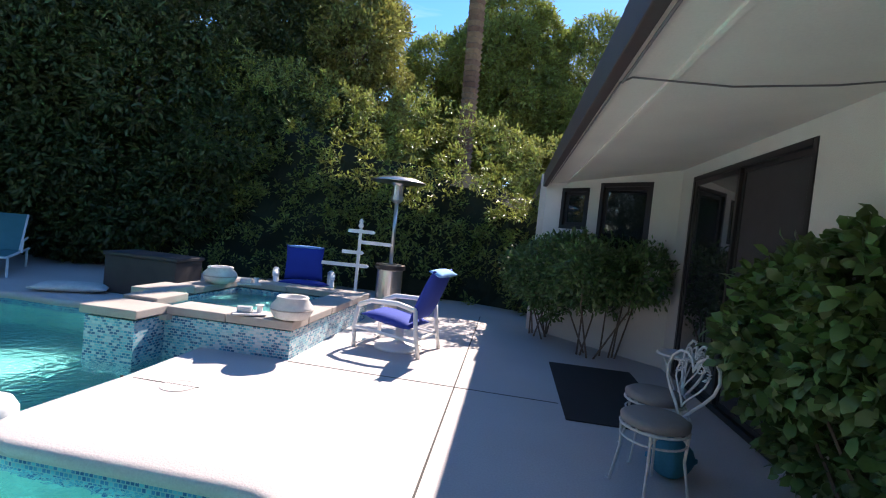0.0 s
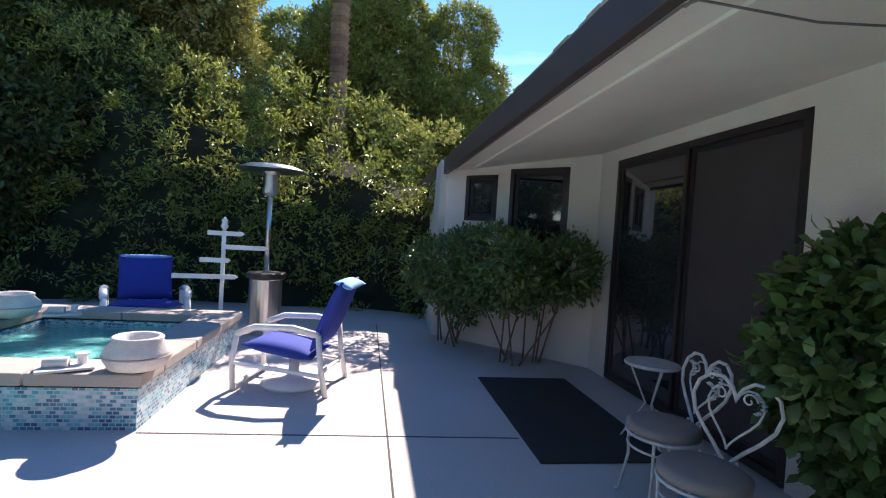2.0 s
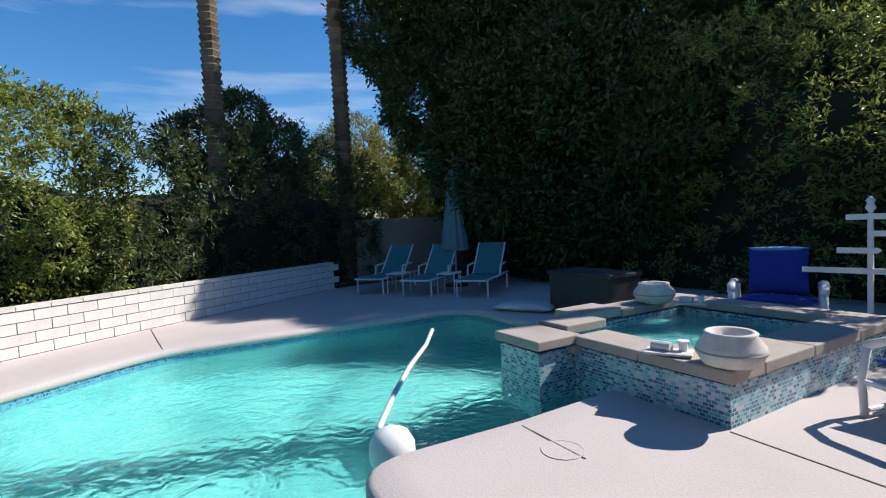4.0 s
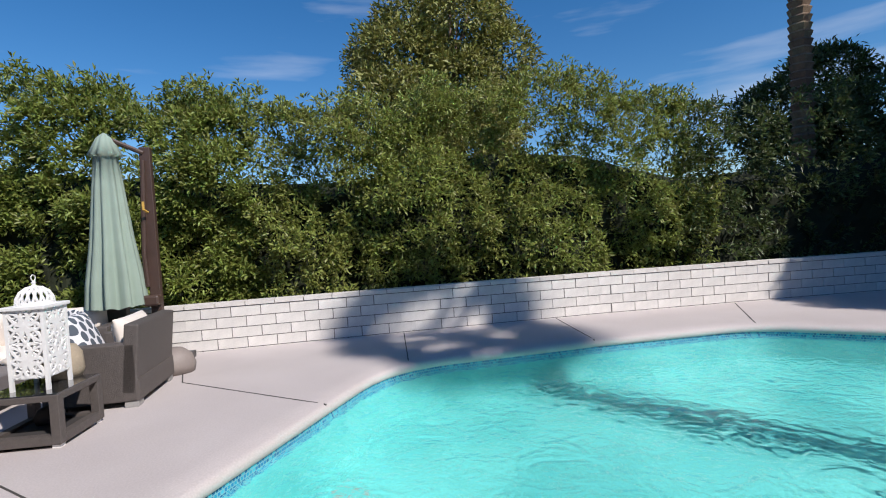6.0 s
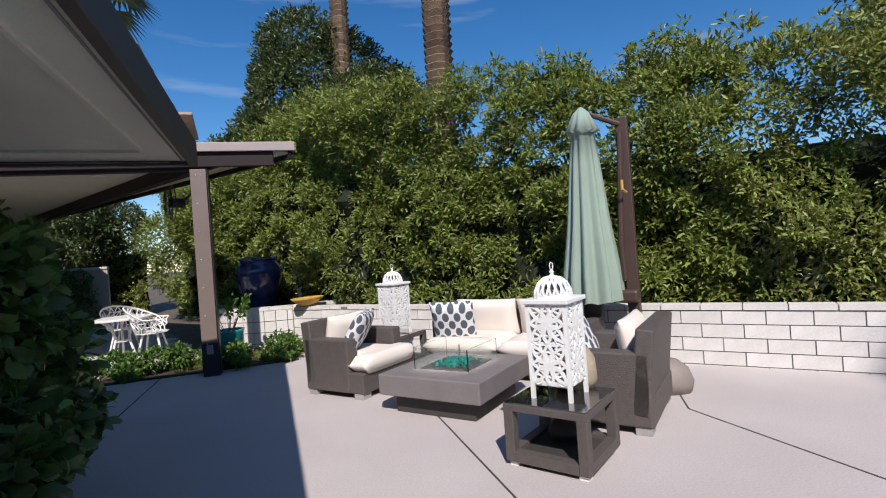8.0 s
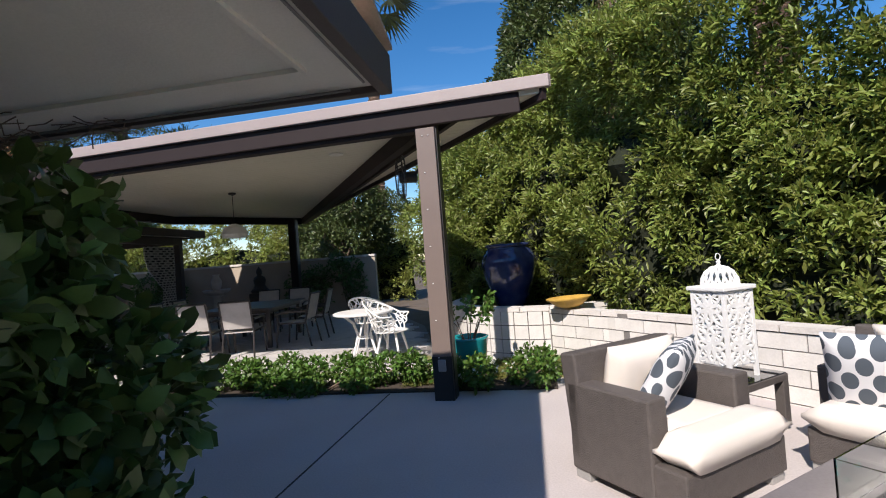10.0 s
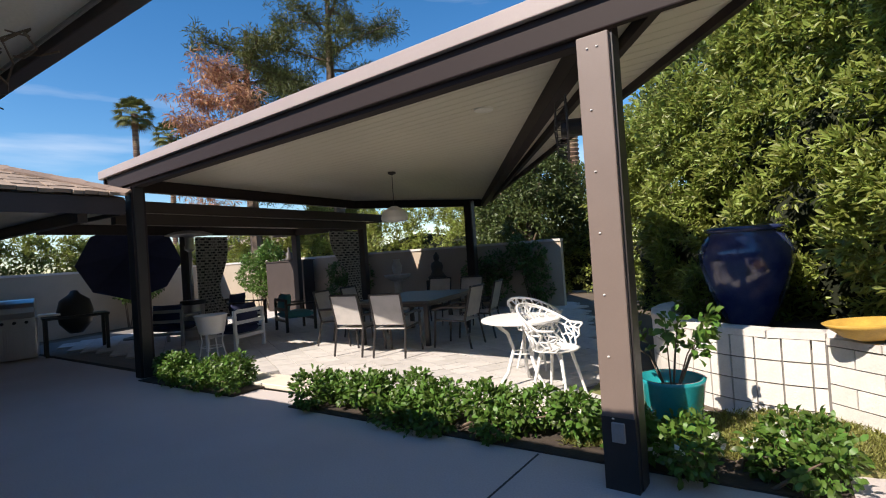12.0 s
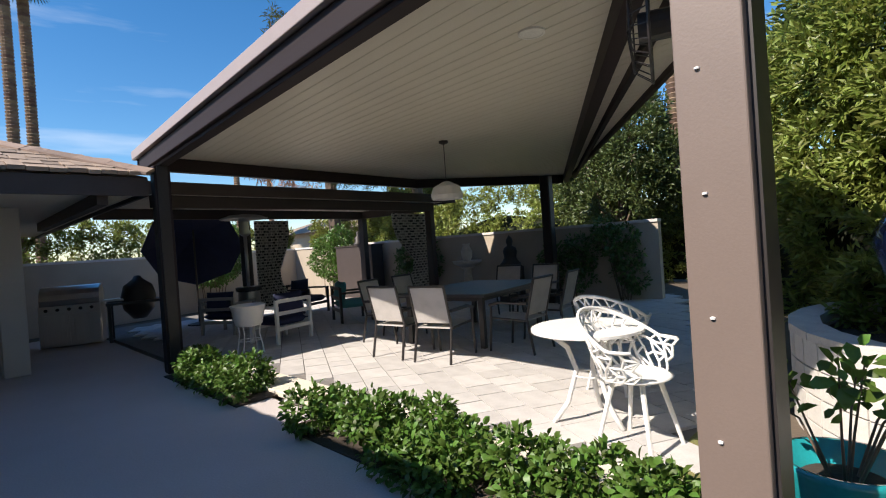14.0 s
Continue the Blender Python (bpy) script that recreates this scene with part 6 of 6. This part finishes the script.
bk = thing("ice_bucket_stand", pose(5.86, -10.68, 0.03), "white oval drinks tub on a slim metal stand", "drinks tub")
part("tub", Shape().lathe([(0.17, 0.42), (0.2, 0.45), (0.25, 0.72), (0.27, 0.73), (0.25, 0.74), (0.18, 0.47), (0.01, 0.45)], 24), WHITE_METAL, bk, smooth=True)
for k in range(4):
    a = k * 1.5708 + 0.5
    part("leg", Shape().tube([(0.2 * math.cos(a), 0.2 * math.sin(a), 0.55), (0.16 * math.cos(a), 0.16 * math.sin(a), 0.3), (0.22 * math.cos(a), 0.22 * math.sin(a), 0)], 0.01, 6), WHITE_METAL, bk)
part("stand_ring", Shape().tube([(0.17 * math.cos(a), 0.17 * math.sin(a), 0.2) for a in [q * 0.5236 for q in range(12)]], 0.007, 6, True), WHITE_METAL, bk)


def low_chair(x, y, yaw, frame_mat, cushion, label):
    ob = thing("outdoor_armchair", pose(x, y, 0.03, 0, 0, yaw), label, "chair", "chairs of the lower patio")
    for sx in (-1, 1):
        part("side_frame", Shape().box((sx * 0.36, 0.32, 0.3), (0.05, 0.05, 0.6)).box((sx * 0.36, -0.32, 0.36), (0.05, 0.05, 0.72)).box((sx * 0.36, 0, 0.6), (0.06, 0.69, 0.04)), frame_mat, ob)
    for z in (0.25, 0.5, 0.7):
        part("back_slat", Shape().box((0, -0.33, z), (0.68, 0.03, 0.06)), frame_mat, ob)
    part("front_rail", Shape().box((0, 0.32, 0.25), (0.67, 0.04, 0.06)), frame_mat, ob)
    part("seat_cushion", Shape().pillow((0, 0, 0.36), (0.64, 0.64, 0.16), power=6), cushion, ob, smooth=True)
    part("back_cushion", Shape().pillow((0, -0.24, 0.62), (0.6, 0.42, 0.16), 80, power=5), cushion, ob, smooth=True)


low_chair(6.27, -11.57, -86, WHITE_METAL, NAVY_CANVAS, "white-framed outdoor armchair with dark cushions, its back to the deck")
low_chair(6.6, -13.6, 150, CHAIR_FRAME, TEAL_SLING, "dark-framed outdoor armchair with teal cushion")
low_chair(8.2, -11.8, 200, PIPE_GREY, NAVY_CANVAS, "grey-framed outdoor armchair with navy cushion")
low_chair(8.7, -14.2, 100, CHAIR_FRAME, NAVY_CANVAS, "dark-framed outdoor armchair with navy cushion")
h2 = copy_thing(heat, pose(8.3, -12.35, 0.03))
h2["label"] = "dark steel patio heater under the low cover"

gr = thing("gas_grill", pose(10.7, -10.05, 0, 0, 0, -120), "stainless steel gas grill with a row of knobs", "grill")
part("cabinet", Shape().box((0, 0, 0.42), (1.0, 0.55, 0.78)), STEEL, gr, bevel=0.01)
part("hood", Shape().tube([(-0.48, 0, 0.92), (0.48, 0, 0.92)], 0.26, 16), STEEL, gr)
part("control_panel", Shape().box((0, -0.29, 0.74), (0.98, 0.04, 0.14)), STEEL, gr)
for k in range(5):
    part("knob", Shape().tube([(-0.36 + k * 0.18, -0.31, 0.74), (-0.36 + k * 0.18, -0.345, 0.74)], 0.03, 12), CHAIR_FRAME, gr)
for sx in (-1, 1):
    part("door", Shape().box((sx * 0.245, -0.285, 0.36), (0.47, 0.02, 0.56)), STEEL, gr, bevel=0.004)
    part("handle", Shape().tube([(sx * 0.06, -0.32, 0.2), (sx * 0.06, -0.32, 0.55)], 0.01, 6), STEEL, gr)
part("side_shelf", Shape().box((0.72, 0, 0.82), (0.42, 0.5, 0.04)), STEEL, gr)
kg = thing("kamado_grill", pose(10.1, -11.0, 0, 0, 0, -115), "dark egg-shaped grill in a black table", "grill")
part("table", Shape().box((0, 0, 0.75), (1.1, 0.7, 0.05)), CHAIR_FRAME, kg)
for sx in (-1, 1):
    for sy in (-1, 1):
        part("leg", Shape().box((sx * 0.5, sy * 0.3, 0.37), (0.06, 0.06, 0.74)), CHAIR_FRAME, kg)
part("egg", Shape().lathe([(0.12, 0.4), (0.28, 0.6), (0.32, 0.85), (0.26, 1.08), (0.1, 1.2), (0.06, 1.27), (0.01, 1.28)], 20), CHAIR_FRAME, kg, smooth=True)
nu = thing("navy_umbrella", pose(10.2, -12.3, 0), "tilted open navy umbrella over the lower patio", "umbrella")
part("pole", Shape().tube([(0, 0, 0), (0, 0, 2.2)], 0.022, 8), CHAIR_FRAME, nu)
can = Shape()
for k in range(8):
    a, b = k * math.pi / 4, (k + 1) * math.pi / 4
    can.add([(0, 0, 0.35), (1.05 * math.cos(a), 1.05 * math.sin(a), -0.12), (1.05 * math.cos(b), 1.05 * math.sin(b), -0.12)], [(0, 1, 2)])
can.add([(x_, y_, z_ - 0.01) for x_, y_, z_ in can.v], [tuple(reversed(q)) for q in can.f])
part("canopy", can, NAVY_CANVAS, nu, at=pose(0, 0, 1.85, 55, 0, 60))
part("base", Shape().lathe([(0.25, 0), (0.25, 0.06), (0.03, 0.1)], 16), CHAIR_FRAME, nu)

pd = thing("statue_plinth", pose(4.45, -16.75, 0), "dark plinth against the garden wall", "plinth")
part("block", Shape().box((0, 0, 0.42), (0.5, 0.4, 0.84)), STATUE, pd, bevel=0.02)
tagged(make("seated_statue", Shape().lathe([(0.27, 0), (0.30, 0.08), (0.22, 0.16), (0.17, 0.26), (0.2, 0.42), (0.17, 0.52), (0.07, 0.58), (0.1, 0.68), (0.09, 0.76), (0.04, 0.82), (0.005, 0.88)], 20),
            STATUE, at=pose(4.45, -16.75, 0.84) @ Matrix.Diagonal((0.85, 0.85, 0.85, 1)), smooth=True), "dark bronze seated statue on a plinth", "statue")
tagged(make("seated_statue", Shape().lathe([(0.16, 0), (0.17, 0.05), (0.1, 0.12), (0.11, 0.24), (0.04, 0.3), (0.055, 0.38), (0.005, 0.45)], 16), STATUE, at=pose(9.9, -17.3, 1.62), smooth=True), "small dark seated statue on a cabinet", "statue")
cbn = thing("outdoor_cabinet", pose(9.9, -17.3, 0), "dark outdoor cabinet against the lit garden wall", "cabinet")
part("body", Shape().box((0, 0, 0.8), (1.5, 0.5, 1.6)), FASCIA, cbn, bevel=0.01)
part("top", Shape().box((0, 0, 1.61), (1.56, 0.56, 0.03)), FASCIA, cbn)
fn = thing("stone_fountain", pose(5.75, -16.9, 0), "pale tiered stone fountain by the garden wall", "fountain")
part("pedestal", Shape().lathe([(0.25, 0), (0.25, 0.1), (0.12, 0.2), (0.1, 0.8), (0.2, 0.86)], 20), STONEWARE, fn, smooth=True)
part("bowl", Shape().lathe([(0.1, 0.84), (0.35, 0.95), (0.38, 1.02), (0.34, 1.0), (0.05, 0.92)], 24), STONEWARE, fn, smooth=True)
part("urn", Shape().lathe([(0.05, 0.95), (0.13, 1.1), (0.15, 1.25), (0.08, 1.4), (0.1, 1.45)], 16), STONEWARE, fn, smooth=True)
for x, y, bl in ((3.2, -17.05, heap(6, 0.5, 0.12, 0.5, 1.6, 0.26, 21)), (7.6, -17.4, heap(7, 0.5, 0.12, 0.6, 1.6, 0.28, 22)), (1.9, -16.95, heap(6, 0.4, 0.15, 0.5, 1.7, 0.25, 23)), (11.3, -17.5, heap(9, 0.5, 0.2, 0.8, 2.0, 0.32, 24)), (13.4, -14.5, heap(9, 0.6, 0.8, 1.0, 2.3, 0.4, 25))):
    shrub("vine", x, y, bl, LEAF_BED if x > 10 else LEAF_SHRUB, "leafy vine climbing the garden wall", 0.09, 0.45, 80, 7)

fan = thing("wall_fan", pose(-0.45, -8.75, 2.45, 0, 0, 10), "black wall fan clamped to the cover post", "fan")
part("cage", Shape().tube([(0.0, 0.26 * math.cos(a), 0.26 * math.sin(a)) for a in [q * 0.2618 for q in range(24)]], 0.008, 6, True)
     .tube([(0.08, 0.2 * math.cos(a), 0.2 * math.sin(a)) for a in [q * 0.2618 for q in range(24)]], 0.005, 6, True), CHAIR_FRAME, fan)
for k in range(24):
    a = k * 0.2618
    part("cage_wire", Shape().tube([(0.1, 0.03 * math.cos(a), 0.03 * math.sin(a)), (0.08, 0.2 * math.cos(a), 0.2 * math.sin(a)), (0, 0.26 * math.cos(a), 0.26 * math.sin(a))], 0.003, 4), CHAIR_FRAME, fan)
part("motor", Shape().tube([(-0.16, 0, 0), (0.05, 0, 0)], 0.07, 14), CHAIR_FRAME, fan)
part("bracket", Shape().tube([(-0.12, 0, 0), (-0.2, 0.2, 0.1), (-0.25, 0.6, 0.3)], 0.018, 6), CHAIR_FRAME, fan)
for k in range(3):
    a = k * 2.094
    part("blade", Shape().box((0.0, 0.12 * math.cos(a), 0.12 * math.sin(a)), (0.012, 0.18, 0.09), 0, math.degrees(a)), CHAIR_FRAME, fan)

# ---- round planter, pots and bowl ----
PLC, PLR = Vector((-2.5, -11.0)), 1.48
rimp = [(PLC.x + PLR * math.cos(a), PLC.y + PLR * math.sin(a)) for a in [k * math.pi / 24 for k in range(48)]]
structure(make("planter_soil", Shape().prism(rimp, -0.05, 0.56), SOIL), "dark soil in the round planter")
pot = thing("glazed_jar", pose(-1.86, -10.7, 0.56) @ Matrix.Diagonal((0.8, 0.8, 0.92, 1)), "huge cobalt-blue glazed jar in the round planter", "jar")
part("jar", Shape().lathe([(0.24, 0.0), (0.27, 0.05), (0.45, 0.42), (0.54, 0.74), (0.54, 0.86), (0.46, 1.0), (0.40, 1.06), (0.43, 1.1), (0.38, 1.12), (0.34, 1.05), (0.3, 0.8)], 40), COBALT_POT, pot, smooth=True)
part("rim_band", Shape().lathe([(0.405, 1.055), (0.445, 1.075), (0.445, 1.105), (0.40, 1.125)], 40), COBALT_POT, pot, "thick glazed rim", smooth=True)
tp = thing("plant_pot", pose(-1.08, -8.72, 0.0), "turquoise glazed pot with a straggly lime-green plant", "pot plant")
part("pot", Shape().lathe([(0.15, 0.03), (0.17, 0.05), (0.225, 0.47), (0.235, 0.5), (0.21, 0.5), (0.19, 0.42), (0.01, 0.40)], 32), TURQ_POT, tp, smooth=True)
part("saucer", Shape().box((0, 0, 0.025), (0.42, 0.42, 0.03)), KERB, tp)
part("soil", Shape().lathe([(0.19, 0.41), (0.1, 0.425), (0.01, 0.43)], 20), SOIL, tp)
stm = Shape()
cs, os_ = [], []
rp = random.Random(9)
for k in range(9):
    a = rp.uniform(0, 6.28)
    q = [Vector((0.05 * math.cos(a), 0.05 * math.sin(a), 0.42)), Vector((0.14 * math.cos(a), 0.14 * math.sin(a), 0.65)), Vector((rp.uniform(0.18, 0.38) * math.cos(a), rp.uniform(0.18, 0.38) * math.sin(a), rp.uniform(0.72, 1.0)))]
    stm.tube(q, [0.007, 0.005, 0.003], 5)
    for t in (0.4, 0.55, 0.7, 0.85, 1.0):
        cs.append(q[1].lerp(q[2], t))
        os_.append((math.cos(a), math.sin(a), 0.4))
part("stem", stm, BARK, tp)
foliage("foliage", cs, os_, LEAF_BED, tp, 0.075, 0.6, 4, 0.05, rounded=True)
yb = Shape().lathe([(0.10, 0.0), (0.2, 0.03), (0.3, 0.10), (0.34, 0.13), (0.32, 0.135), (0.27, 0.09), (0.02, 0.05)], 28, (0, 0, 0), 0.04, 2)
bw = make("ochre_bowl", yb, YELLOW_BOWL, at=pose(-2.42, -9.22, 0.69, 0, 0, 30) @ Matrix.Diagonal((1, 0.6, 1, 1)), smooth=True)
tagged(bw, "shallow ochre-yellow bowl resting on the wall cap", "bowl")

# ---- block wall, block by block ----
BL_, BH, BT = 0.40, 0.148, 0.18
unit = Shape().box((0, 0, 0), (BL_ - 0.012, BT, BH - 0.012))
block_mesh = bpy.data.meshes.new("block")
block_mesh.from_pydata(unit.v, [], unit.f)
block_mesh.materials.append(BLOCK)
unit = Shape().box((0, 0, 0), (BL_ - 0.012, BT + 0.03, 0.055))
cap_mesh = bpy.data.meshes.new("cap_block")
cap_mesh.from_pydata(unit.v, [], unit.f)
cap_mesh.materials.append(CAP)
unit = Shape().box((0, 0, 0), (0.185, BT, BH + 0.03))
square_mesh = bpy.data.meshes.new("square_block")
square_mesh.from_pydata(unit.v, [], unit.f)
square_mesh.materials.append(BLOCK)

unit = Shape().box((0, 0, 0), (BL_ / 2 - 0.012, BT, BH - 0.012))
half_mesh = bpy.data.meshes.new("half_block")
half_mesh.from_pydata(unit.v, [], unit.f)
half_mesh.materials.append(BLOCK)


def piece(name, mesh, parent, m):
    ob = new(name, mesh)
    ob.parent = parent
    ob.matrix_basis = m
    return ob


def behind(line, d=0.09):
    return offset(line, -d)


wall_axis = behind(WALL_LINE, 0.09)
core = Shape()
for a, b in zip(wall_axis, wall_axis[1:]):
    d = Vector(b) - Vector(a)
    core.box(((a[0] + b[0]) / 2, (a[1] + b[1]) / 2, 0.30), (d.length + 0.05, BT - 0.02, 0.7), math.degrees(math.atan2(d.y, d.x)))
low_wall = structure(make("wall_block", core, MORTAR), "low white slump-block retaining wall with dark mortar joints")
TOPZ = 0.665
for course in range(5):
    z = TOPZ - 0.03 - BH * (course + 0.5) - 0.03
    if course % 2 == 0:
        d = (Vector(wall_axis[1]) - Vector(wall_axis[0])).normalized()
        q = Vector(wall_axis[0]) + d * 0.1
        piece("square_block", half_mesh, low_wall, pose(q.x, q.y, z, 0, 0, math.degrees(math.atan2(d.y, d.x))))
    for p, d in resample(wall_axis if course % 2 else [tuple(Vector(wall_axis[0]) + (Vector(wall_axis[1]) - Vector(wall_axis[0])).normalized() * 0.2)] + wall_axis[1:], BL_):
        q = p + d * BL_ / 2
        piece("block", block_mesh, low_wall, pose(q.x, q.y, z, 0, 0, math.degrees(math.atan2(d.y, d.x)) + random.uniform(-0.6, 0.6)))
bend_unit = Shape().box((0, 0, 0), (0.5, BT - 0.006, BH - 0.012))
bend_mesh = bpy.data.meshes.new("bend_block")
bend_mesh.from_pydata(bend_unit.v, [], bend_unit.f)
bend_mesh.materials.append(BLOCK)
for i in range(1, len(wall_axis) - 1):
    d = (Vector(wall_axis[i + 1]) - Vector(wall_axis[i - 1])).normalized()
    for course in range(5):
        piece("bend_block", bend_mesh, low_wall, pose(*wall_axis[i], TOPZ - 0.06 - BH * (course + 0.5), 0, 0, math.degrees(math.atan2(d.y, d.x))))
for p, d in resample(wall_axis, BL_):
    q = p + d * BL_ / 2
    piece("cap_block", cap_mesh, low_wall, pose(q.x, q.y, TOPZ - 0.025, 0, 0, math.degrees(math.atan2(d.y, d.x))))
# planter: square blocks in a stacked bond round the curve, then the short return to the long wall
ring_core = Shape()
rc = [(PLC.x + (PLR + 0.085) * math.cos(a), PLC.y + (PLR + 0.085) * math.sin(a)) for a in [k * math.pi / 24 for k in range(48)]]
ring_core.prism(rc, -0.05, 0.55)
planter = structure(make("wall_planter", ring_core, MORTAR), "round planter of small white square blocks")
nb = int(2 * math.pi * (PLR + 0.09) / 0.195)
for k in range(nb):
    a = 2 * math.pi * k / nb
    for c_ in range(4):
        piece("square_block", square_mesh, planter, pose(PLC.x + (PLR + 0.01) * math.cos(a), PLC.y + (PLR + 0.01) * math.sin(a), 0.545 - c_ * 0.192, 0, 0, math.degrees(a) + 90))
    if k % 2 == 0:
        piece("cap_block", cap_mesh, planter, pose(PLC.x + (PLR + 0.0) * math.cos(a), PLC.y + (PLR + 0.0) * math.sin(a), TOPZ + 0.002, 0, 0, math.degrees(a) + 90))

# ---- kerb and pavers of the patio ----
structure(make("ground_patio", Shape().prism([(-0.75, -9.05), (-0.3, -13.5), (1.2, -18.3), (12.5, -19.2), (12.5, -11.0), (6.2, -9.85), (0.2, -9.0)], -0.055, 0.004), MORTAR), "grey sanded joints under the pavers")
for a, b in (((-0.35, -9.02), (2.9, -9.55)), ((2.95, -9.56), (6.1, -10.05))):
    d = Vector(b) - Vector(a)
    structure(make("kerb", Shape().box(((a[0] + b[0]) / 2, (a[1] + b[1]) / 2, 0.02), (d.length, 0.42, 0.06), math.degrees(math.atan2(d.y, d.x))), KERB, bevel=0.01), "cream concrete kerb along the patio")
patio = structure(new("pavement_patio"), "grey concrete pavers laid in a running bond")
pm = {}
for k, w_ in enumerate((0.45, 0.30)):
    unit = Shape().box((0, 0, 0), (w_ - 0.01, 0.29, 0.04))
    me = bpy.data.meshes.new("paver")
    me.from_pydata(unit.v, [], unit.f)
    me.materials.append(PAVER)
    pm[k] = me
PV_YAW = -38.0
px_, py_ = Vector((math.cos(radians(PV_YAW)), math.sin(radians(PV_YAW)))), Vector((-math.sin(radians(PV_YAW)), math.cos(radians(PV_YAW))))
far_pavers = Shape()
rp = random.Random(5)


def on_patio(q):
    front = -9.28 - 0.165 * (q.x + 0.35)
    return -0.4 < q.x < 11.5 and q.y < front - 0.05 and q.y > -18.0 and q.x > -0.5 + (-(q.y) - 11) * 0.22


for j in range(-48, 24):
    u = -12.0 + rp.random() * 0.45
    while u < 14:
        k = rp.random() < 0.45
        w_ = 0.30 if k else 0.45
        q = Vector((3.0, -13.0)) + px_ * (u + w_ / 2) + py_ * (j * 0.30)
        u += w_
        if not on_patio(q):
            continue
        z = 0.012 + rp.uniform(-0.002, 0.002)
        if q.y > -11.9 and q.x < 5.6:
            piece("paver", pm[int(k)], patio, pose(q.x, q.y, z, 0, 0, PV_YAW))
        else:
            far_pavers.box((q.x, q.y, z), (w_ - 0.01, 0.29, 0.04), PV_YAW)
tagged(part("paver_rest", far_pavers, PAVER, patio), kind="stuff")

# ---- shakes of the roofs: the courses that show ----
shake_mesh = []
for w_ in (0.12, 0.16, 0.2):
    unit = Shape().add([(-w_ / 2, 0, -0.005), (w_ / 2, 0, -0.005), (w_ / 2, 0.5, 0.0), (-w_ / 2, 0.5, 0.0), (-w_ / 2, 0, 0.045), (w_ / 2, 0, 0.045), (w_ / 2, 0.5, 0.006), (-w_ / 2, 0.5, 0.006)],
                       [(3, 2, 1, 0), (4, 5, 6, 7), (0, 1, 5, 4), (1, 2, 6, 5), (2, 3, 7, 6), (3, 0, 4, 7)])
    me = bpy.data.meshes.new("shake")
    me.from_pydata(unit.v, [], unit.f)
    me.materials.append(SHAKE)
    shake_mesh.append(me)
rp = random.Random(8)
slope = math.atan(PITCH)
for row in range(13):
    dist = -0.06 + row * 0.22
    w_ = -1.2
    while w_ < WL - dist * math.cos(slope) - 0.05:
        k = rp.randrange(3)
        wd = (0.12, 0.16, 0.2)[k]
        dd = dist + rp.uniform(-0.03, 0.03)
        p = wing(dd * math.cos(slope), w_ + wd / 2, 2.672 + dd * math.sin(slope) + rp.uniform(0, 0.012))
        piece("shake", shake_mesh[k], wing_roof, Matrix.Translation(p) @ pose(0, 0, 0, 0, 0, HOUSE_YAW - 90) @ pose(0, 0, 0, math.degrees(slope) + 2.5, 0, rp.uniform(-1.5, 1.5)))
        w_ += wd + 0.01
unit = Shape().add([(-0.14, 0, -0.03), (0, 0, 0.03), (0.14, 0, -0.03), (-0.13, 0.42, -0.045), (0, 0.42, 0.012), (0.13, 0.42, -0.045),
                    (-0.14, 0, 0.005), (0, 0, 0.075), (0.14, 0, 0.005), (-0.13, 0.42, -0.02), (0, 0.42, 0.035), (0.13, 0.42, -0.02)],
                   [(6, 7, 10, 9), (7, 8, 11, 10), (0, 1, 7, 6), (1, 2, 8, 7), (0, 6, 9, 3), (2, 5, 11, 8), (3, 4, 1, 0), (4, 5, 2, 1), (3, 9, 10, 4), (4, 10, 11, 5)])
hip_mesh = bpy.data.meshes.new("hip_shake")
hip_mesh.from_pydata(unit.v, [], unit.f)
hip_mesh.materials.append(SHAKE)
hip_d = (U - WB)
hip_yaw = math.degrees(math.atan2(hip_d.y, hip_d.x)) - 90
for k in range(20):
    q = -0.05 + k * 0.19
    p = wing(q, WL - q, 2.70 + PITCH * q)
    piece("hip_shake", hip_mesh, wing_roof, Matrix.Translation(p) @ pose(0, 0, 0, 0, 0, hip_yaw) @ pose(0, 0, 0, math.degrees(math.atan(PITCH / 1.414)) + 5, rp.uniform(-3, 3), rp.uniform(-3, 3)))
edge = Shape()
rp = random.Random(3)
a = -0.05
while a < 11.0:
    wd = rp.choice((0.12, 0.16, 0.2))
    c = house(0.2 - rp.uniform(0.0, 0.02), a + wd / 2, 2.75)
    edge.box(c, (0.4, wd - 0.008, 0.025), HOUSE_YAW, 0, -math.degrees(math.atan(PITCH)))
    c = house(a + wd / 2, 0.2 - rp.uniform(0.0, 0.02), 2.75)
    if a < 8:
        edge.box(c, (wd - 0.008, 0.4, 0.025), HOUSE_YAW, math.degrees(math.atan(PITCH)), 0)
    a += wd
tagged(part("eaves_shakes", edge, SHAKE, house_roof), kind="stuff")

# dry climbing twigs under the south eaves
vn = Shape()
rp = random.Random(12)
for k in range(26):
    u0 = rp.uniform(1.7, 2.9)
    q = house(u0, rp.uniform(0.02, 0.5), 2.45)
    pts_ = [q]
    for j in range(5):
        q = q + U * rp.uniform(-0.14, 0.16) + W * rp.uniform(-0.08, 0.05) + Vector((0, 0, rp.uniform(-0.05, 0.012)))
        pts_.append(q)
    vn.tube(pts_, 0.004, 4)
tagged(make("dry_vine", vn, BARK), "tangle of thin dry vine twigs clinging under the eaves", "vine", kind="stuff")
